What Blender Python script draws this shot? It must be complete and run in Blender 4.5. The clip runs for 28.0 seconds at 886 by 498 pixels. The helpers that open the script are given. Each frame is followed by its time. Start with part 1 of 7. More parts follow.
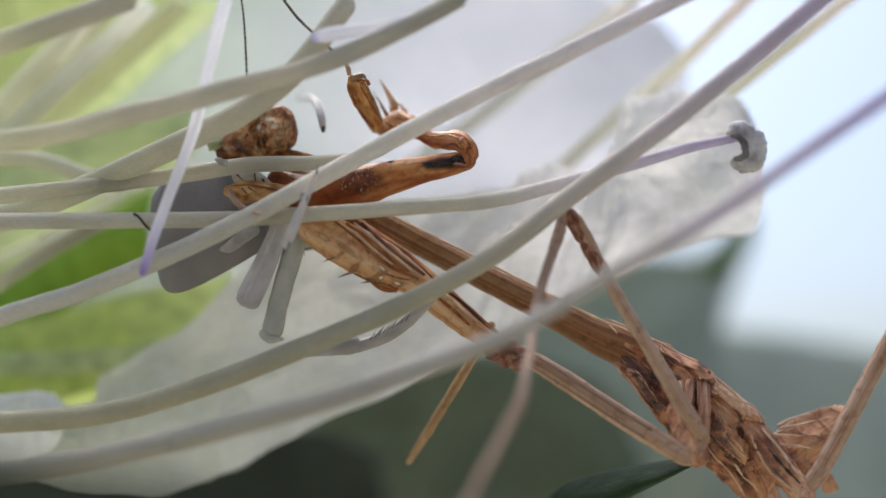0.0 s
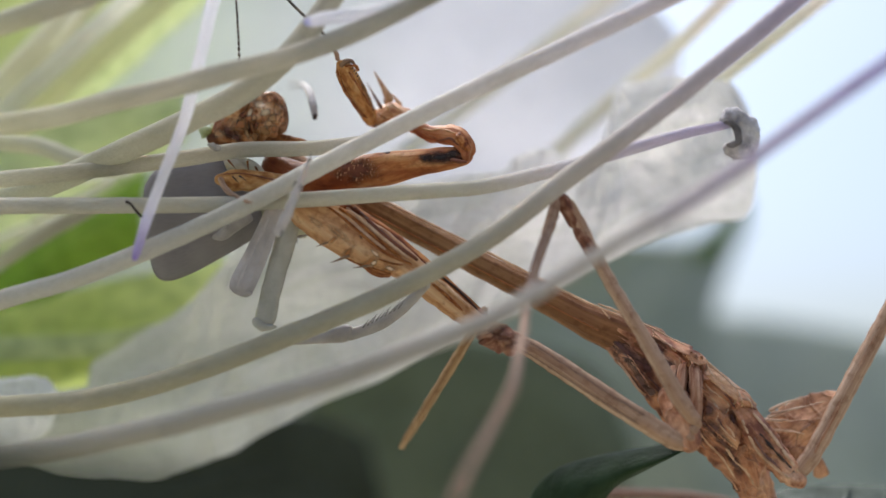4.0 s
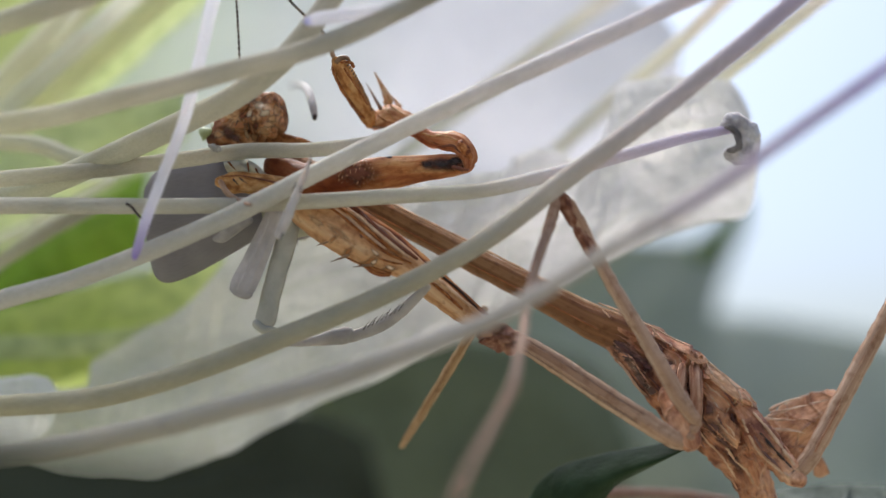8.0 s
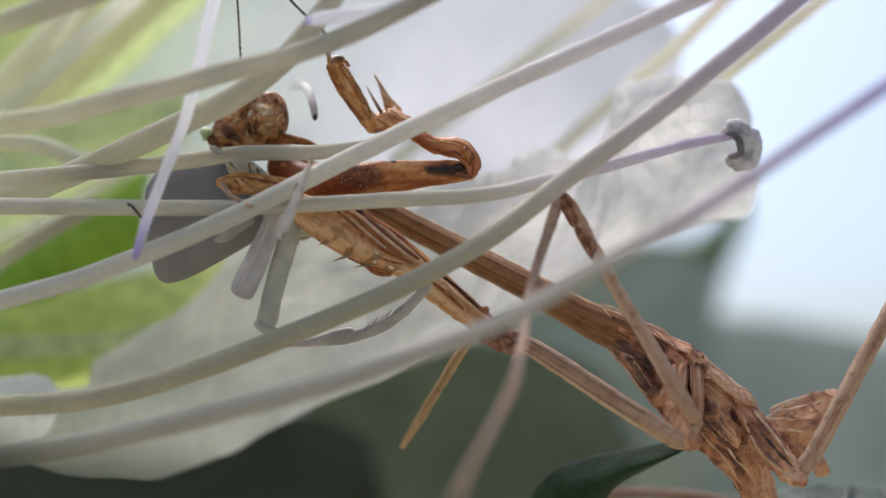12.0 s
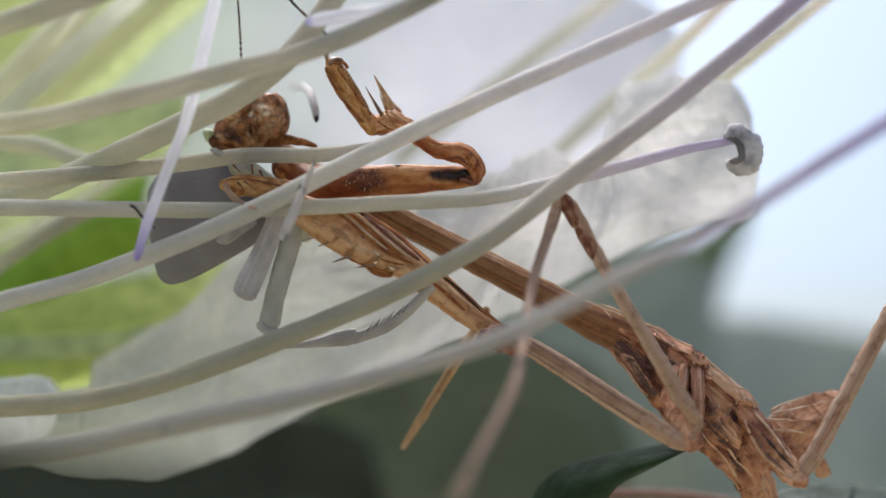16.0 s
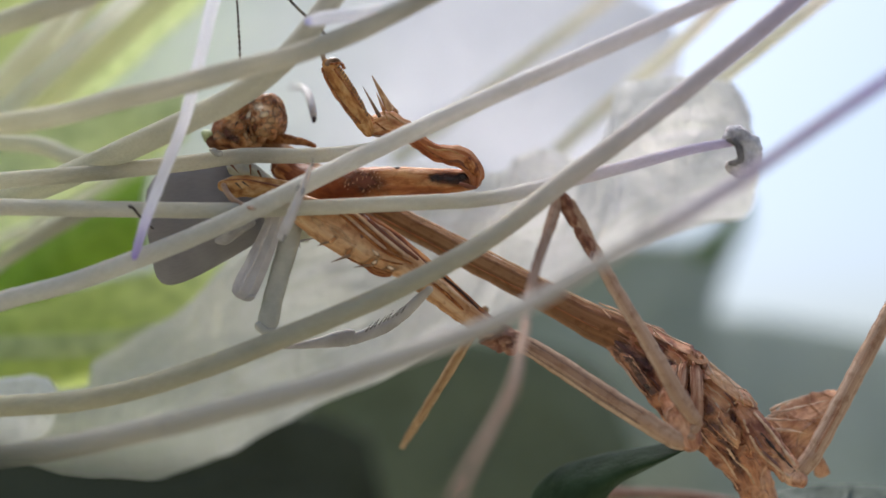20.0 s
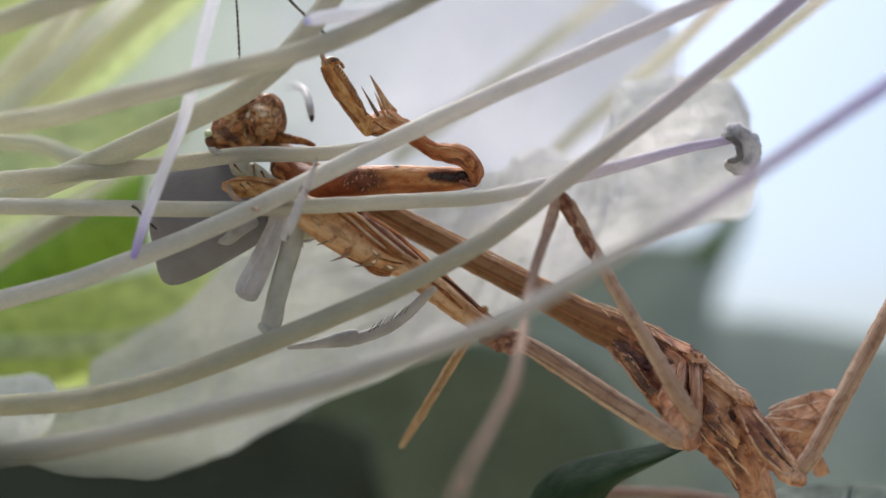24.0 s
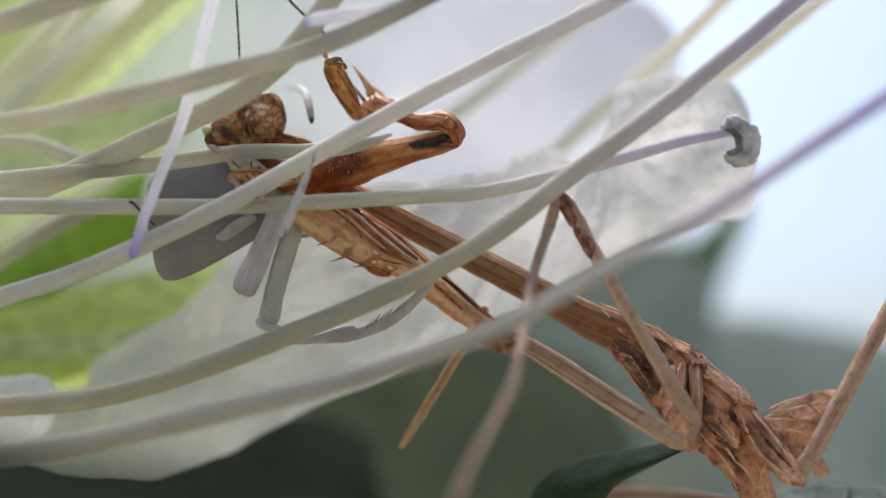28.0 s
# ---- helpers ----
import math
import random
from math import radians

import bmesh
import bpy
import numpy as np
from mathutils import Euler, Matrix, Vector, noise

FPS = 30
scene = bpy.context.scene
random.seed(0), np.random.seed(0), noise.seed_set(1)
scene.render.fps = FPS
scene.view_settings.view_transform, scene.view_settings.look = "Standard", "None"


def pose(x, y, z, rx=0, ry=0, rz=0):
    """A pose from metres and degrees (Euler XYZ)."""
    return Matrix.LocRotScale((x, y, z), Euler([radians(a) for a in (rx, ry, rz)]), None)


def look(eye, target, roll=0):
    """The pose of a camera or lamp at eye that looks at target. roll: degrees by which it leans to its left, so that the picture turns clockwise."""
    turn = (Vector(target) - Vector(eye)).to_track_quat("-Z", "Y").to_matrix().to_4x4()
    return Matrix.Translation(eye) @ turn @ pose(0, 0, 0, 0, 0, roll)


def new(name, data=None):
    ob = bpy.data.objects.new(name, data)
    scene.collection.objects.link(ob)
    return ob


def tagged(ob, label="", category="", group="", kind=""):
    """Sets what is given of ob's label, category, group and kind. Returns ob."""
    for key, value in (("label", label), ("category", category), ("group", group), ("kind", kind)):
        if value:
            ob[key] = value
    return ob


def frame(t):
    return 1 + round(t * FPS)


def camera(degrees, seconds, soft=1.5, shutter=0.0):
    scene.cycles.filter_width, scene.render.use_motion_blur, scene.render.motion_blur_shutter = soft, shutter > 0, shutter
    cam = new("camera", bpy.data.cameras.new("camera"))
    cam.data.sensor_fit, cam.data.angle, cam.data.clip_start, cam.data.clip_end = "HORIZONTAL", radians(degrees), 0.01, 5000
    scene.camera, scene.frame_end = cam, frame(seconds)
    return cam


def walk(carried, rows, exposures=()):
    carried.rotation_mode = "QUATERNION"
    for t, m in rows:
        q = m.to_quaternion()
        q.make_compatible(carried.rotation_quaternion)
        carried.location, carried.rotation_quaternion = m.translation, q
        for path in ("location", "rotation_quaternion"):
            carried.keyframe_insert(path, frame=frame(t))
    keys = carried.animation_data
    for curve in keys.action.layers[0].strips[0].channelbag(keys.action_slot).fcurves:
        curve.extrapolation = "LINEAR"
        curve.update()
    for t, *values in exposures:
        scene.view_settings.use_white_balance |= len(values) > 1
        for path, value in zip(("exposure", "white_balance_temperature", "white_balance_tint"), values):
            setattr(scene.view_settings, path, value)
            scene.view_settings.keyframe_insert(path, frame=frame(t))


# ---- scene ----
from mathutils.bvhtree import BVHTree

# A stick mantis feeding among the stamens of a caper flower, in millimetres
# round the point of sharp focus: x across, y away from the lens, z up.
MM = 0.001
HOME = pose(0, 0, 0.62, 11, 0, 0)          # the plant's axes, 0.62 m over the ground
EYE = 57.7                                 # lens to the plane of focus
cam = camera(40, 28.0, soft=1.5)
cam.data.dof.use_dof = True
cam.data.dof.focus_distance = (EYE - 1.2) * MM
cam.data.dof.aperture_fstop = 15
AIM = [
    (0, -0.33, 0.74), (0.5, -0.28, 0.6), (1, -0.2, 0.44), (1.5, -0.13, 0.33), (2, -0.08, 0.24), (2.5, -0.05, 0.15),
    (3, -0.03, 0.1), (3.5, -0.01, 0.07), (5.5, 0.03, -0.03), (6, 0.01, -0.01), (6.5, 0.01, -0.01), (7, 0.02, -0.02),
    (7.5, 0.01, -0.01), (8, 0, 0), (8.5, 0, 0.01), (9, 0, 0.03), (9.5, 0, 0.04), (10, 0, 0.02),
    (10.5, -0.01, 0), (11, -0.03, 0), (11.5, -0.04, -0.01), (12, -0.05, -0.01), (12.5, -0.07, 0), (14.5, -0.14, 0.01),
    (15, -0.1, 0.02), (15.5, -0.08, 0.02), (16, -0.08, 0.03), (16.5, -0.08, 0.03), (17, -0.08, 0.03), (17.5, -0.08, 0.03),
    (18, -0.08, 0.01), (18.5, -0.07, 0.02), (19, -0.05, 0.03), (19.5, -0.04, 0.01), (20, -0.03, 0.01), (20.5, -0.01, 0.03),
    (21, 0, 0.04), (21.5, 0, 0.04), (23.5, 0, -0.01), (24, 0, -0.02), (24.5, 0, 0), (25, 0, 0.01),
    (25.5, 0, -0.01), (26, 0, 0), (26.5, 0, 0.01), (27, 0, -0.02), (27.5, 0, -0.03), (28, 0, 0)]


def spot(x, y, z):
    return HOME @ Vector((x * MM, y * MM, z * MM))


walk(cam, [(t, look(spot(0, -EYE, 0), spot(x, 0, z))) for t, x, z in AIM],
     exposures=[(0, 0.93, 6150, 8), (6, 0.95, 6150, 8), (28, 0.95, 6150, 8)])

# ---- light ----
SUN_UP, SUN_ROUND = 62, -28                 # degrees over the horizon, clockwise from straight ahead
world = bpy.data.worlds.new("sky")
scene.world = world
world.use_nodes = True
wn = world.node_tree
sky = wn.nodes.new("ShaderNodeTexSky")
sky.sky_type, sky.sun_disc = "NISHITA", False
sky.sun_elevation, sky.sun_rotation = radians(SUN_UP), radians(SUN_ROUND)
sky.air_density, sky.dust_density, sky.ozone_density = 1.0, 6.0, 1.0
wn.links.new(sky.outputs[0], wn.nodes["Background"].inputs[0])
wn.nodes["Background"].inputs[1].default_value = 0.12
sun = new("sun", bpy.data.lights.new("sun", "SUN"))
sun.data.energy, sun.data.angle, sun.data.color = 2.7, radians(40), (1.0, 0.97, 0.93)
sun.matrix_basis = look(
    (10 * math.sin(radians(SUN_ROUND)) * math.cos(radians(SUN_UP)),
     10 * math.cos(radians(SUN_ROUND)) * math.cos(radians(SUN_UP)), 10 * math.sin(radians(SUN_UP))), (0, 0, 0))


# ---- materials ----
def ramp(nt, stops, source, mode="LINEAR"):
    n = nt.nodes.new("ShaderNodeValToRGB")
    n.color_ramp.interpolation = mode
    while len(n.color_ramp.elements) < len(stops):
        n.color_ramp.elements.new(0.5)
    for e, (at, col) in zip(n.color_ramp.elements, stops):
        e.position, e.color = at, (*col, 1)
    nt.links.new(source, n.inputs[0])
    return n.outputs[0]


def noise_of(nt, vec, scale, detail=4, rough=0.55, stretch=None):
    if stretch:
        m = nt.nodes.new("ShaderNodeMapping")
        m.inputs["Scale"].default_value = stretch
        nt.links.new(vec, m.inputs[0])
        vec = m.outputs[0]
    n = nt.nodes.new("ShaderNodeTexNoise")
    n.inputs["Scale"].default_value = scale
    n.inputs["Detail"].default_value = detail
    n.inputs["Roughness"].default_value = rough
    nt.links.new(vec, n.inputs["Vector"])
    return n.outputs["Fac"]


def blend(nt, fac, a, b, mode="MIX"):
    n = nt.nodes.new("ShaderNodeMix")
    n.data_type, n.blend_type = "RGBA", mode
    for sock, v in ((n.inputs[0], fac), (n.inputs[6], a), (n.inputs[7], b)):
        if isinstance(v, (int, float)):
            sock.default_value = v
        elif isinstance(v, tuple):
            sock.default_value = (*v, 1)
        else:
            nt.links.new(v, sock)
    return n.outputs[2]


def surface(name, colour, rough=0.6, bump=None, depth=0.0, spec=0.4, thin=0.0, sss=0.0, coat=0.0):
    """colour(nt, obj, uv) gives the pigment; bump(nt, obj, uv) the relief, depth metres high; thin: the share of light let through."""
    m = bpy.data.materials.new(name)
    m.use_nodes = True
    nt = m.node_tree
    bsdf = nt.nodes["Principled BSDF"]
    tc = nt.nodes.new("ShaderNodeTexCoord")
    obj, uv = tc.outputs["Object"], tc.outputs["UV"]
    col = colour(nt, obj, uv)
    nt.links.new(col, bsdf.inputs["Base Color"])
    bsdf.inputs["Roughness"].default_value = rough
    bsdf.inputs["Specular IOR Level"].default_value = spec
    bsdf.inputs["Coat Weight"].default_value = coat
    if sss:
        bsdf.inputs["Subsurface Weight"].default_value = sss
        bsdf.inputs["Subsurface Radius"].default_value = (1.0, 0.8, 0.6)
        bsdf.inputs["Subsurface Scale"].default_value = 0.0006
    if bump:
        b = nt.nodes.new("ShaderNodeBump")
        b.inputs["Distance"].default_value = depth
        b.inputs["Strength"].default_value = 0.8
        nt.links.new(bump(nt, obj, uv), b.inputs["Height"])
        nt.links.new(b.outputs[0], bsdf.inputs["Normal"])
    if thin:
        tr = nt.nodes.new("ShaderNodeBsdfTranslucent")
        nt.links.new(col, tr.inputs[0])
        mx = nt.nodes.new("ShaderNodeMixShader")
        mx.inputs[0].default_value = thin
        nt.links.new(bsdf.outputs[0], mx.inputs[1])
        nt.links.new(tr.outputs[0], mx.inputs[2])
        nt.links.new(mx.outputs[0], nt.nodes["Material Output"].inputs[0])
    return m


def along(nt, uv):
    s = nt.nodes.new("ShaderNodeSeparateXYZ")
    nt.links.new(uv, s.inputs[0])
    return s.outputs[1]


def stalk_mat(name, stops, thin=0.45):
    """A waxy filament whose pigment runs from base to tip."""
    def colour(nt, obj, uv):
        base = ramp(nt, stops, along(nt, uv))
        fine = ramp(nt, [(0.3, (0.84, 0.83, 0.8)), (0.7, (1, 1, 1))], noise_of(nt, uv, 5, 5, stretch=(9, 26, 1)))
        blot = ramp(nt, [(0.32, (0.9, 0.9, 0.88)), (0.6, (1, 1, 1))], noise_of(nt, obj, 420))
        return blend(nt, 1.0, blend(nt, 1.0, base, fine, "MULTIPLY"), blot, "MULTIPLY")
    return surface(name, colour, 0.6, lambda nt, o, uv: noise_of(nt, uv, 6, 3, stretch=(12, 8, 1)), 0.00008, 0.2, thin, 0.2)


def wood_like(name, dark, mid, light, grain=(10, 2.5, 1), rough=0.55, depth=0.00012, tint=None):
    """Dry-twig cuticle: fibres along the limb, dark flecks and pale ridges; tint: pigment from base to tip."""
    def colour(nt, obj, uv):
        f = noise_of(nt, uv, 2.2, 6, 0.6, grain)
        c = ramp(nt, [(0.38, dark), (0.5, mid), (0.62, light)], f)
        flecks = ramp(nt, [(0.34, (0.68, 0.6, 0.55)), (0.48, (1, 1, 1))], noise_of(nt, obj, 2600, 3))
        wide = ramp(nt, [(0.38, (0.87, 0.83, 0.8)), (0.58, (1, 1, 1))], noise_of(nt, obj, 330, 2))
        c = blend(nt, 1.0, blend(nt, 0.8, c, flecks, "MULTIPLY"), wide, "MULTIPLY")
        return blend(nt, 1.0, c, ramp(nt, tint, along(nt, uv)), "MULTIPLY") if tint else c
    return surface(name, colour, rough, lambda nt, o, uv: noise_of(nt, uv, 3, 5, 0.6, grain), depth, 0.18, 0.0, 0.0)


def bark_like(name, dark, mid, light, run=(2.4, 1.5, 1), rim_share=0.85, cell=520):
    """Leaf-litter cuticle: orange-brown patches, plum recesses, faint streaks and a net of pale raised veins."""
    def net(nt, obj):
        n = nt.nodes.new("ShaderNodeTexNoise")
        n.inputs["Scale"].default_value, n.inputs["Detail"].default_value = 700, 3
        nt.links.new(obj, n.inputs["Vector"])
        w = nt.nodes.new("ShaderNodeVectorMath")
        w.operation = "MULTIPLY_ADD"
        w.inputs[1].default_value = (0.0013, 0.0013, 0.0013)
        nt.links.new(n.outputs["Color"], w.inputs[0])
        nt.links.new(obj, w.inputs[2])
        v = nt.nodes.new("ShaderNodeTexVoronoi")
        v.feature, v.inputs["Scale"].default_value = "DISTANCE_TO_EDGE", cell
        nt.links.new(w.outputs[0], v.inputs["Vector"])
        return v.outputs["Distance"]

    def colour(nt, obj, uv):
        c = ramp(nt, [(0.36, dark), (0.47, mid), (0.66, light)], noise_of(nt, obj, 420, 6, 0.65))
        streak = ramp(nt, [(0.38, (0.72, 0.62, 0.56)), (0.56, (1, 1, 1))], noise_of(nt, uv, 3, 6, 0.65, run))
        pit = ramp(nt, [(0.34, (0.42, 0.3, 0.27)), (0.47, (1, 1, 1))], noise_of(nt, obj, 900, 6, 0.65))
        c = blend(nt, 1.0, blend(nt, 1.0, c, streak, "MULTIPLY"), pit, "MULTIPLY")
        some = ramp(nt, [(0.45, (0, 0, 0)), (0.6, (rim_share, rim_share, rim_share))], noise_of(nt, obj, 500, 2))
        rim = ramp(nt, [(0.0, (1, 1, 1)), (0.02, (0.8, 0.8, 0.8)), (0.045, (0, 0, 0))], net(nt, obj))
        return blend(nt, blend(nt, 1.0, some, rim, "MULTIPLY"), c, tuple(min(1, 1.15 * q + 0.03) for q in light))

    def relief(nt, obj, uv):
        grain = noise_of(nt, obj, 1300, 6, 0.65)
        rim = ramp(nt, [(0.0, (1, 1, 1)), (0.06, (0.3, 0.3, 0.3)), (0.25, (0, 0, 0))], net(nt, obj))
        return blend(nt, 0.5, grain, rim)
    return surface(name, colour, 0.5, relief, 0.0004, 0.28)


def mottled(name, dark, mid, light):
    """Rough cuticle of the head: soft blotches at two sizes, with fine grain."""
    def colour(nt, obj, uv):
        c = ramp(nt, [(0.36, dark), (0.5, mid), (0.66, light)], noise_of(nt, obj, 1100, 5, 0.6))
        wide = ramp(nt, [(0.36, (0.55, 0.42, 0.36)), (0.56, (1, 1, 1))], noise_of(nt, obj, 480, 3))
        grain = ramp(nt, [(0.34, (0.6, 0.5, 0.45)), (0.52, (1, 1, 1))], noise_of(nt, obj, 4200, 4))
        return blend(nt, 1.0, blend(nt, 1.0, c, wide, "MULTIPLY"), grain, "MULTIPLY")
    return surface(name, colour, 0.7, lambda nt, o, uv: noise_of(nt, o, 1500, 6, 0.65), 0.00045, 0.12)


def petal_mat(name, tint, deep, thin=0.5, veins=1.0, base=None, reach=0.6):
    def colour(nt, obj, uv):
        c = ramp(nt, [(0.3, deep), (0.62, tint)], noise_of(nt, obj, 110, 3))
        c = blend(nt, veins, c, ramp(nt, [(0.36, (0.95, 0.955, 0.95)), (0.56, (1, 1, 1))], noise_of(nt, obj, 420, 3)), "MULTIPLY")
        if base:                           # tinted with base at the claw end, fading out by reach
            c = blend(nt, 1.0, c, ramp(nt, [(0.0, base), (reach * 0.47, tuple(0.5 + 0.5 * q for q in base)), (reach, (1, 1, 1))], along(nt, uv)), "MULTIPLY")
        vein = ramp(nt, [(0.42, (0.94, 0.95, 0.92)), (0.56, (1, 1, 1))], noise_of(nt, uv, 3, 4, 0.5, (14, 2.5, 1)))
        cell = ramp(nt, [(0.36, (0.92, 0.92, 0.925)), (0.56, (1, 1, 1))], noise_of(nt, obj, 3600, 4))
        return blend(nt, 1.0, blend(nt, veins, c, vein, "MULTIPLY"), cell, "MULTIPLY")
    return surface(name, colour, 0.6, lambda nt, o, uv: noise_of(nt, o, 2600, 5, 0.65), 0.0005 * (0.1 + 0.9 * veins), 0.25, thin)


def leaf_mat(name, dark, mid, thin=0.12, rough=0.8):
    def colour(nt, obj, uv):
        c = ramp(nt, [(0.3, dark), (0.7, mid)], noise_of(nt, obj, 90, 5))
        fine = ramp(nt, [(0.35, (0.75, 0.78, 0.72)), (0.6, (1, 1, 1))], noise_of(nt, obj, 900, 4))
        return blend(nt, 1.0, c, fine, "MULTIPLY")
    return surface(name, colour, rough, lambda nt, o, uv: noise_of(nt, o, 700, 4), 0.0003, 0.15, thin)


def flat_noise(name, a, b, scale=900, rough=0.5, thin=0.0, depth=0.0001, spec=0.4, coat=0.0, sss=0.0):
    return surface(name, lambda nt, o, uv: ramp(nt, [(0.32, a), (0.66, b)], noise_of(nt, o, scale, 5)), rough,
                   lambda nt, o, uv: noise_of(nt, o, scale * 1.6, 4), depth, spec, thin, sss, coat)


def film(name, a, b, scale=1300, rough=0.5, spread=0.55, thinnest=0.0):
    """A thin stain on the cuticle that thins out towards an uneven rim."""
    m = flat_noise(name, a, b, scale, rough)
    nt = m.node_tree
    bsdf = nt.nodes["Principled BSDF"]
    tc = nt.nodes.new("ShaderNodeTexCoord")
    far = nt.nodes.new("ShaderNodeMath")
    far.operation = "MULTIPLY_ADD"
    far.inputs[1].default_value = spread
    nt.links.new(noise_of(nt, tc.outputs["Object"], 1900, 5, 0.65), far.inputs[0])
    nt.links.new(along(nt, tc.outputs["UV"]), far.inputs[2])
    half = nt.nodes.new("ShaderNodeMath")
    half.operation = "MULTIPLY"
    half.inputs[1].default_value = 1 / (1 + 0.6 * spread)
    nt.links.new(far.outputs[0], half.inputs[0])
    clear = ramp(nt, [(0.0, (thinnest, thinnest, thinnest)), (0.34, (thinnest, thinnest, thinnest)), (0.78, (1, 1, 1))], half.outputs[0])
    mx = nt.nodes.new("ShaderNodeMixShader")
    nt.links.new(clear, mx.inputs[0])
    nt.links.new(bsdf.outputs[0], mx.inputs[1])
    nt.links.new(nt.nodes.new("ShaderNodeBsdfTransparent").outputs[0], mx.inputs[2])
    nt.links.new(mx.outputs[0], nt.nodes["Material Output"].inputs[0])
    return m


CREAM, LILAC, GREENISH = (0.71, 0.685, 0.6), (0.62, 0.54, 0.74), (0.6, 0.62, 0.42)
M_STAMEN = stalk_mat("stamen_cream_to_lilac", [(0.0, CREAM), (0.55, CREAM), (0.8, (0.66, 0.625, 0.7)), (1.0, (0.62, 0.57, 0.74))])
M_STAMEN_PALE = stalk_mat("stamen_cream", [(0.0, (0.68, 0.67, 0.54)), (0.3, (0.6, 0.575, 0.495)), (1.0, (0.6, 0.58, 0.53))], 0.6)
M_STAMEN_VIOLET = stalk_mat("stamen_violet_tip", [(0.0, (0.95, 0.95, 0.99)), (0.65, (0.94, 0.93, 1.0)), (1.0, (0.58, 0.46, 0.92))], 0.68)
M_STAMEN_WHITE = stalk_mat("stamen_glassy_white", [(0.0, (0.93, 0.93, 0.97)), (0.86, (0.9, 0.9, 0.96)), (1.0, (0.56, 0.56, 0.82))], 0.6)
M_STAMEN_DUSK = stalk_mat("stamen_dusky", [(0.0, (0.59, 0.56, 0.41)), (0.5, (0.58, 0.55, 0.45)), (0.8, (0.57, 0.53, 0.58)), (1.0, (0.52, 0.46, 0.6))])
M_STAMEN_STRAW = stalk_mat("stamen_straw", [(0.0, (0.9, 0.885, 0.78)), (0.6, (0.88, 0.86, 0.77)), (1.0, (0.78, 0.7, 0.73))], 0.6)
M_STAMEN_TAUPE = stalk_mat("stamen_taupe", [(0.0, (0.68, 0.68, 0.54)), (0.5, (0.55, 0.535, 0.445)), (1.0, (0.53, 0.51, 0.45))], 0.58)
M_STAMEN_OLIVE = stalk_mat("stamen_olive", [(0.0, (0.74, 0.76, 0.53)), (1.0, (0.72, 0.73, 0.51))], 0.5)
M_STAMEN_GREY = stalk_mat("stamen_lilac_grey", [(0.0, (0.58, 0.55, 0.46)), (1.0, (0.58, 0.55, 0.48))])
M_STAMEN_TIP = stalk_mat("stamen_violet_grey_outer", [(0.0, (0.58, 0.55, 0.48)), (0.58, (0.57, 0.545, 0.53)), (0.78, (0.55, 0.49, 0.63)), (1.0, (0.42, 0.33, 0.66))])
M_STAMEN_SOFT = stalk_mat("stamen_cream_soft_lilac", [(0.0, (0.69, 0.67, 0.6)), (0.5, (0.73, 0.71, 0.66)), (1.0, (0.69, 0.65, 0.71))])
M_STAMEN_FAR = stalk_mat("stamen_pale_green_cream", [(0.0, (0.9, 0.91, 0.76)), (0.5, (0.93, 0.93, 0.84)), (1.0, (0.94, 0.94, 0.88))], 0.6)
M_STAMEN_MIST = stalk_mat("stamen_misty_olive", [(0.0, (0.78, 0.78, 0.62)), (1.0, (0.74, 0.72, 0.6))], 0.5)
M_PETAL = petal_mat("petal_white", (0.965, 0.945, 0.945), (0.91, 0.9, 0.91), 0.63, base=(0.97, 0.99, 0.92), reach=0.6)
M_PETAL_LOBE = petal_mat("petal_lobe_white", (0.965, 0.965, 0.96), (0.92, 0.93, 0.915), 0.6)
M_PETAL_FAR = petal_mat("petal_far", (0.88, 0.87, 0.9), (0.8, 0.8, 0.83), 0.62, 0.05, base=(0.84, 0.9, 0.78), reach=0.36)
M_SEPAL_PALE = leaf_mat("sepal_pale", (0.7, 0.75, 0.47), (0.82, 0.85, 0.63), 0.66)
M_SEPAL_LOW = leaf_mat("sepal_lime", (0.78, 0.86, 0.38), (0.9, 0.93, 0.6), 0.8)
M_LIME = leaf_mat("leaf_lime", (0.6, 0.66, 0.3), (0.76, 0.78, 0.5), 0.66)
M_SEPAL_DEEP = leaf_mat("sepal_deep", (0.3, 0.5, 0.05), (0.52, 0.67, 0.16), 0.58)
M_LEAF = leaf_mat("leaf_grey_green", (0.33, 0.365, 0.31), (0.48, 0.51, 0.445), 0.42)
M_LEAF_PALE = leaf_mat("leaf_blue_green", (0.38, 0.415, 0.38), (0.51, 0.545, 0.505), 0.5)
# near-black green: the shade under the flower is put into this colour
M_LEAF_SHADE = leaf_mat("leaf_shade_dark", (0.02, 0.024, 0.015), (0.05, 0.057, 0.037), 0.0)
M_LEAF_HALF_SHADE = leaf_mat("leaf_half_shade_olive", (0.104, 0.122, 0.078), (0.183, 0.208, 0.143), 0.19)
M_LEAF_GREEN = leaf_mat("leaf_mid_green", (0.09, 0.15, 0.045), (0.16, 0.23, 0.085), 0.25)
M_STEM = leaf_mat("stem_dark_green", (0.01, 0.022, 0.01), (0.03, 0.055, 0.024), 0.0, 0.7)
M_SPECKLE = surface("leaf_speckled", lambda nt, o, uv: blend(nt, 1.0, ramp(nt, [(0.38, (0.035, 0.05, 0.038)), (0.62, (0.13, 0.15, 0.125))], noise_of(nt, o, 2600, 5, 0.65)),
                    ramp(nt, [(0.35, (0.5, 0.55, 0.5)), (0.6, (1, 1, 1))], noise_of(nt, o, 500, 3)), "MULTIPLY"), 0.7, lambda nt, o, uv: noise_of(nt, o, 2600, 4), 0.0003, 0.2)
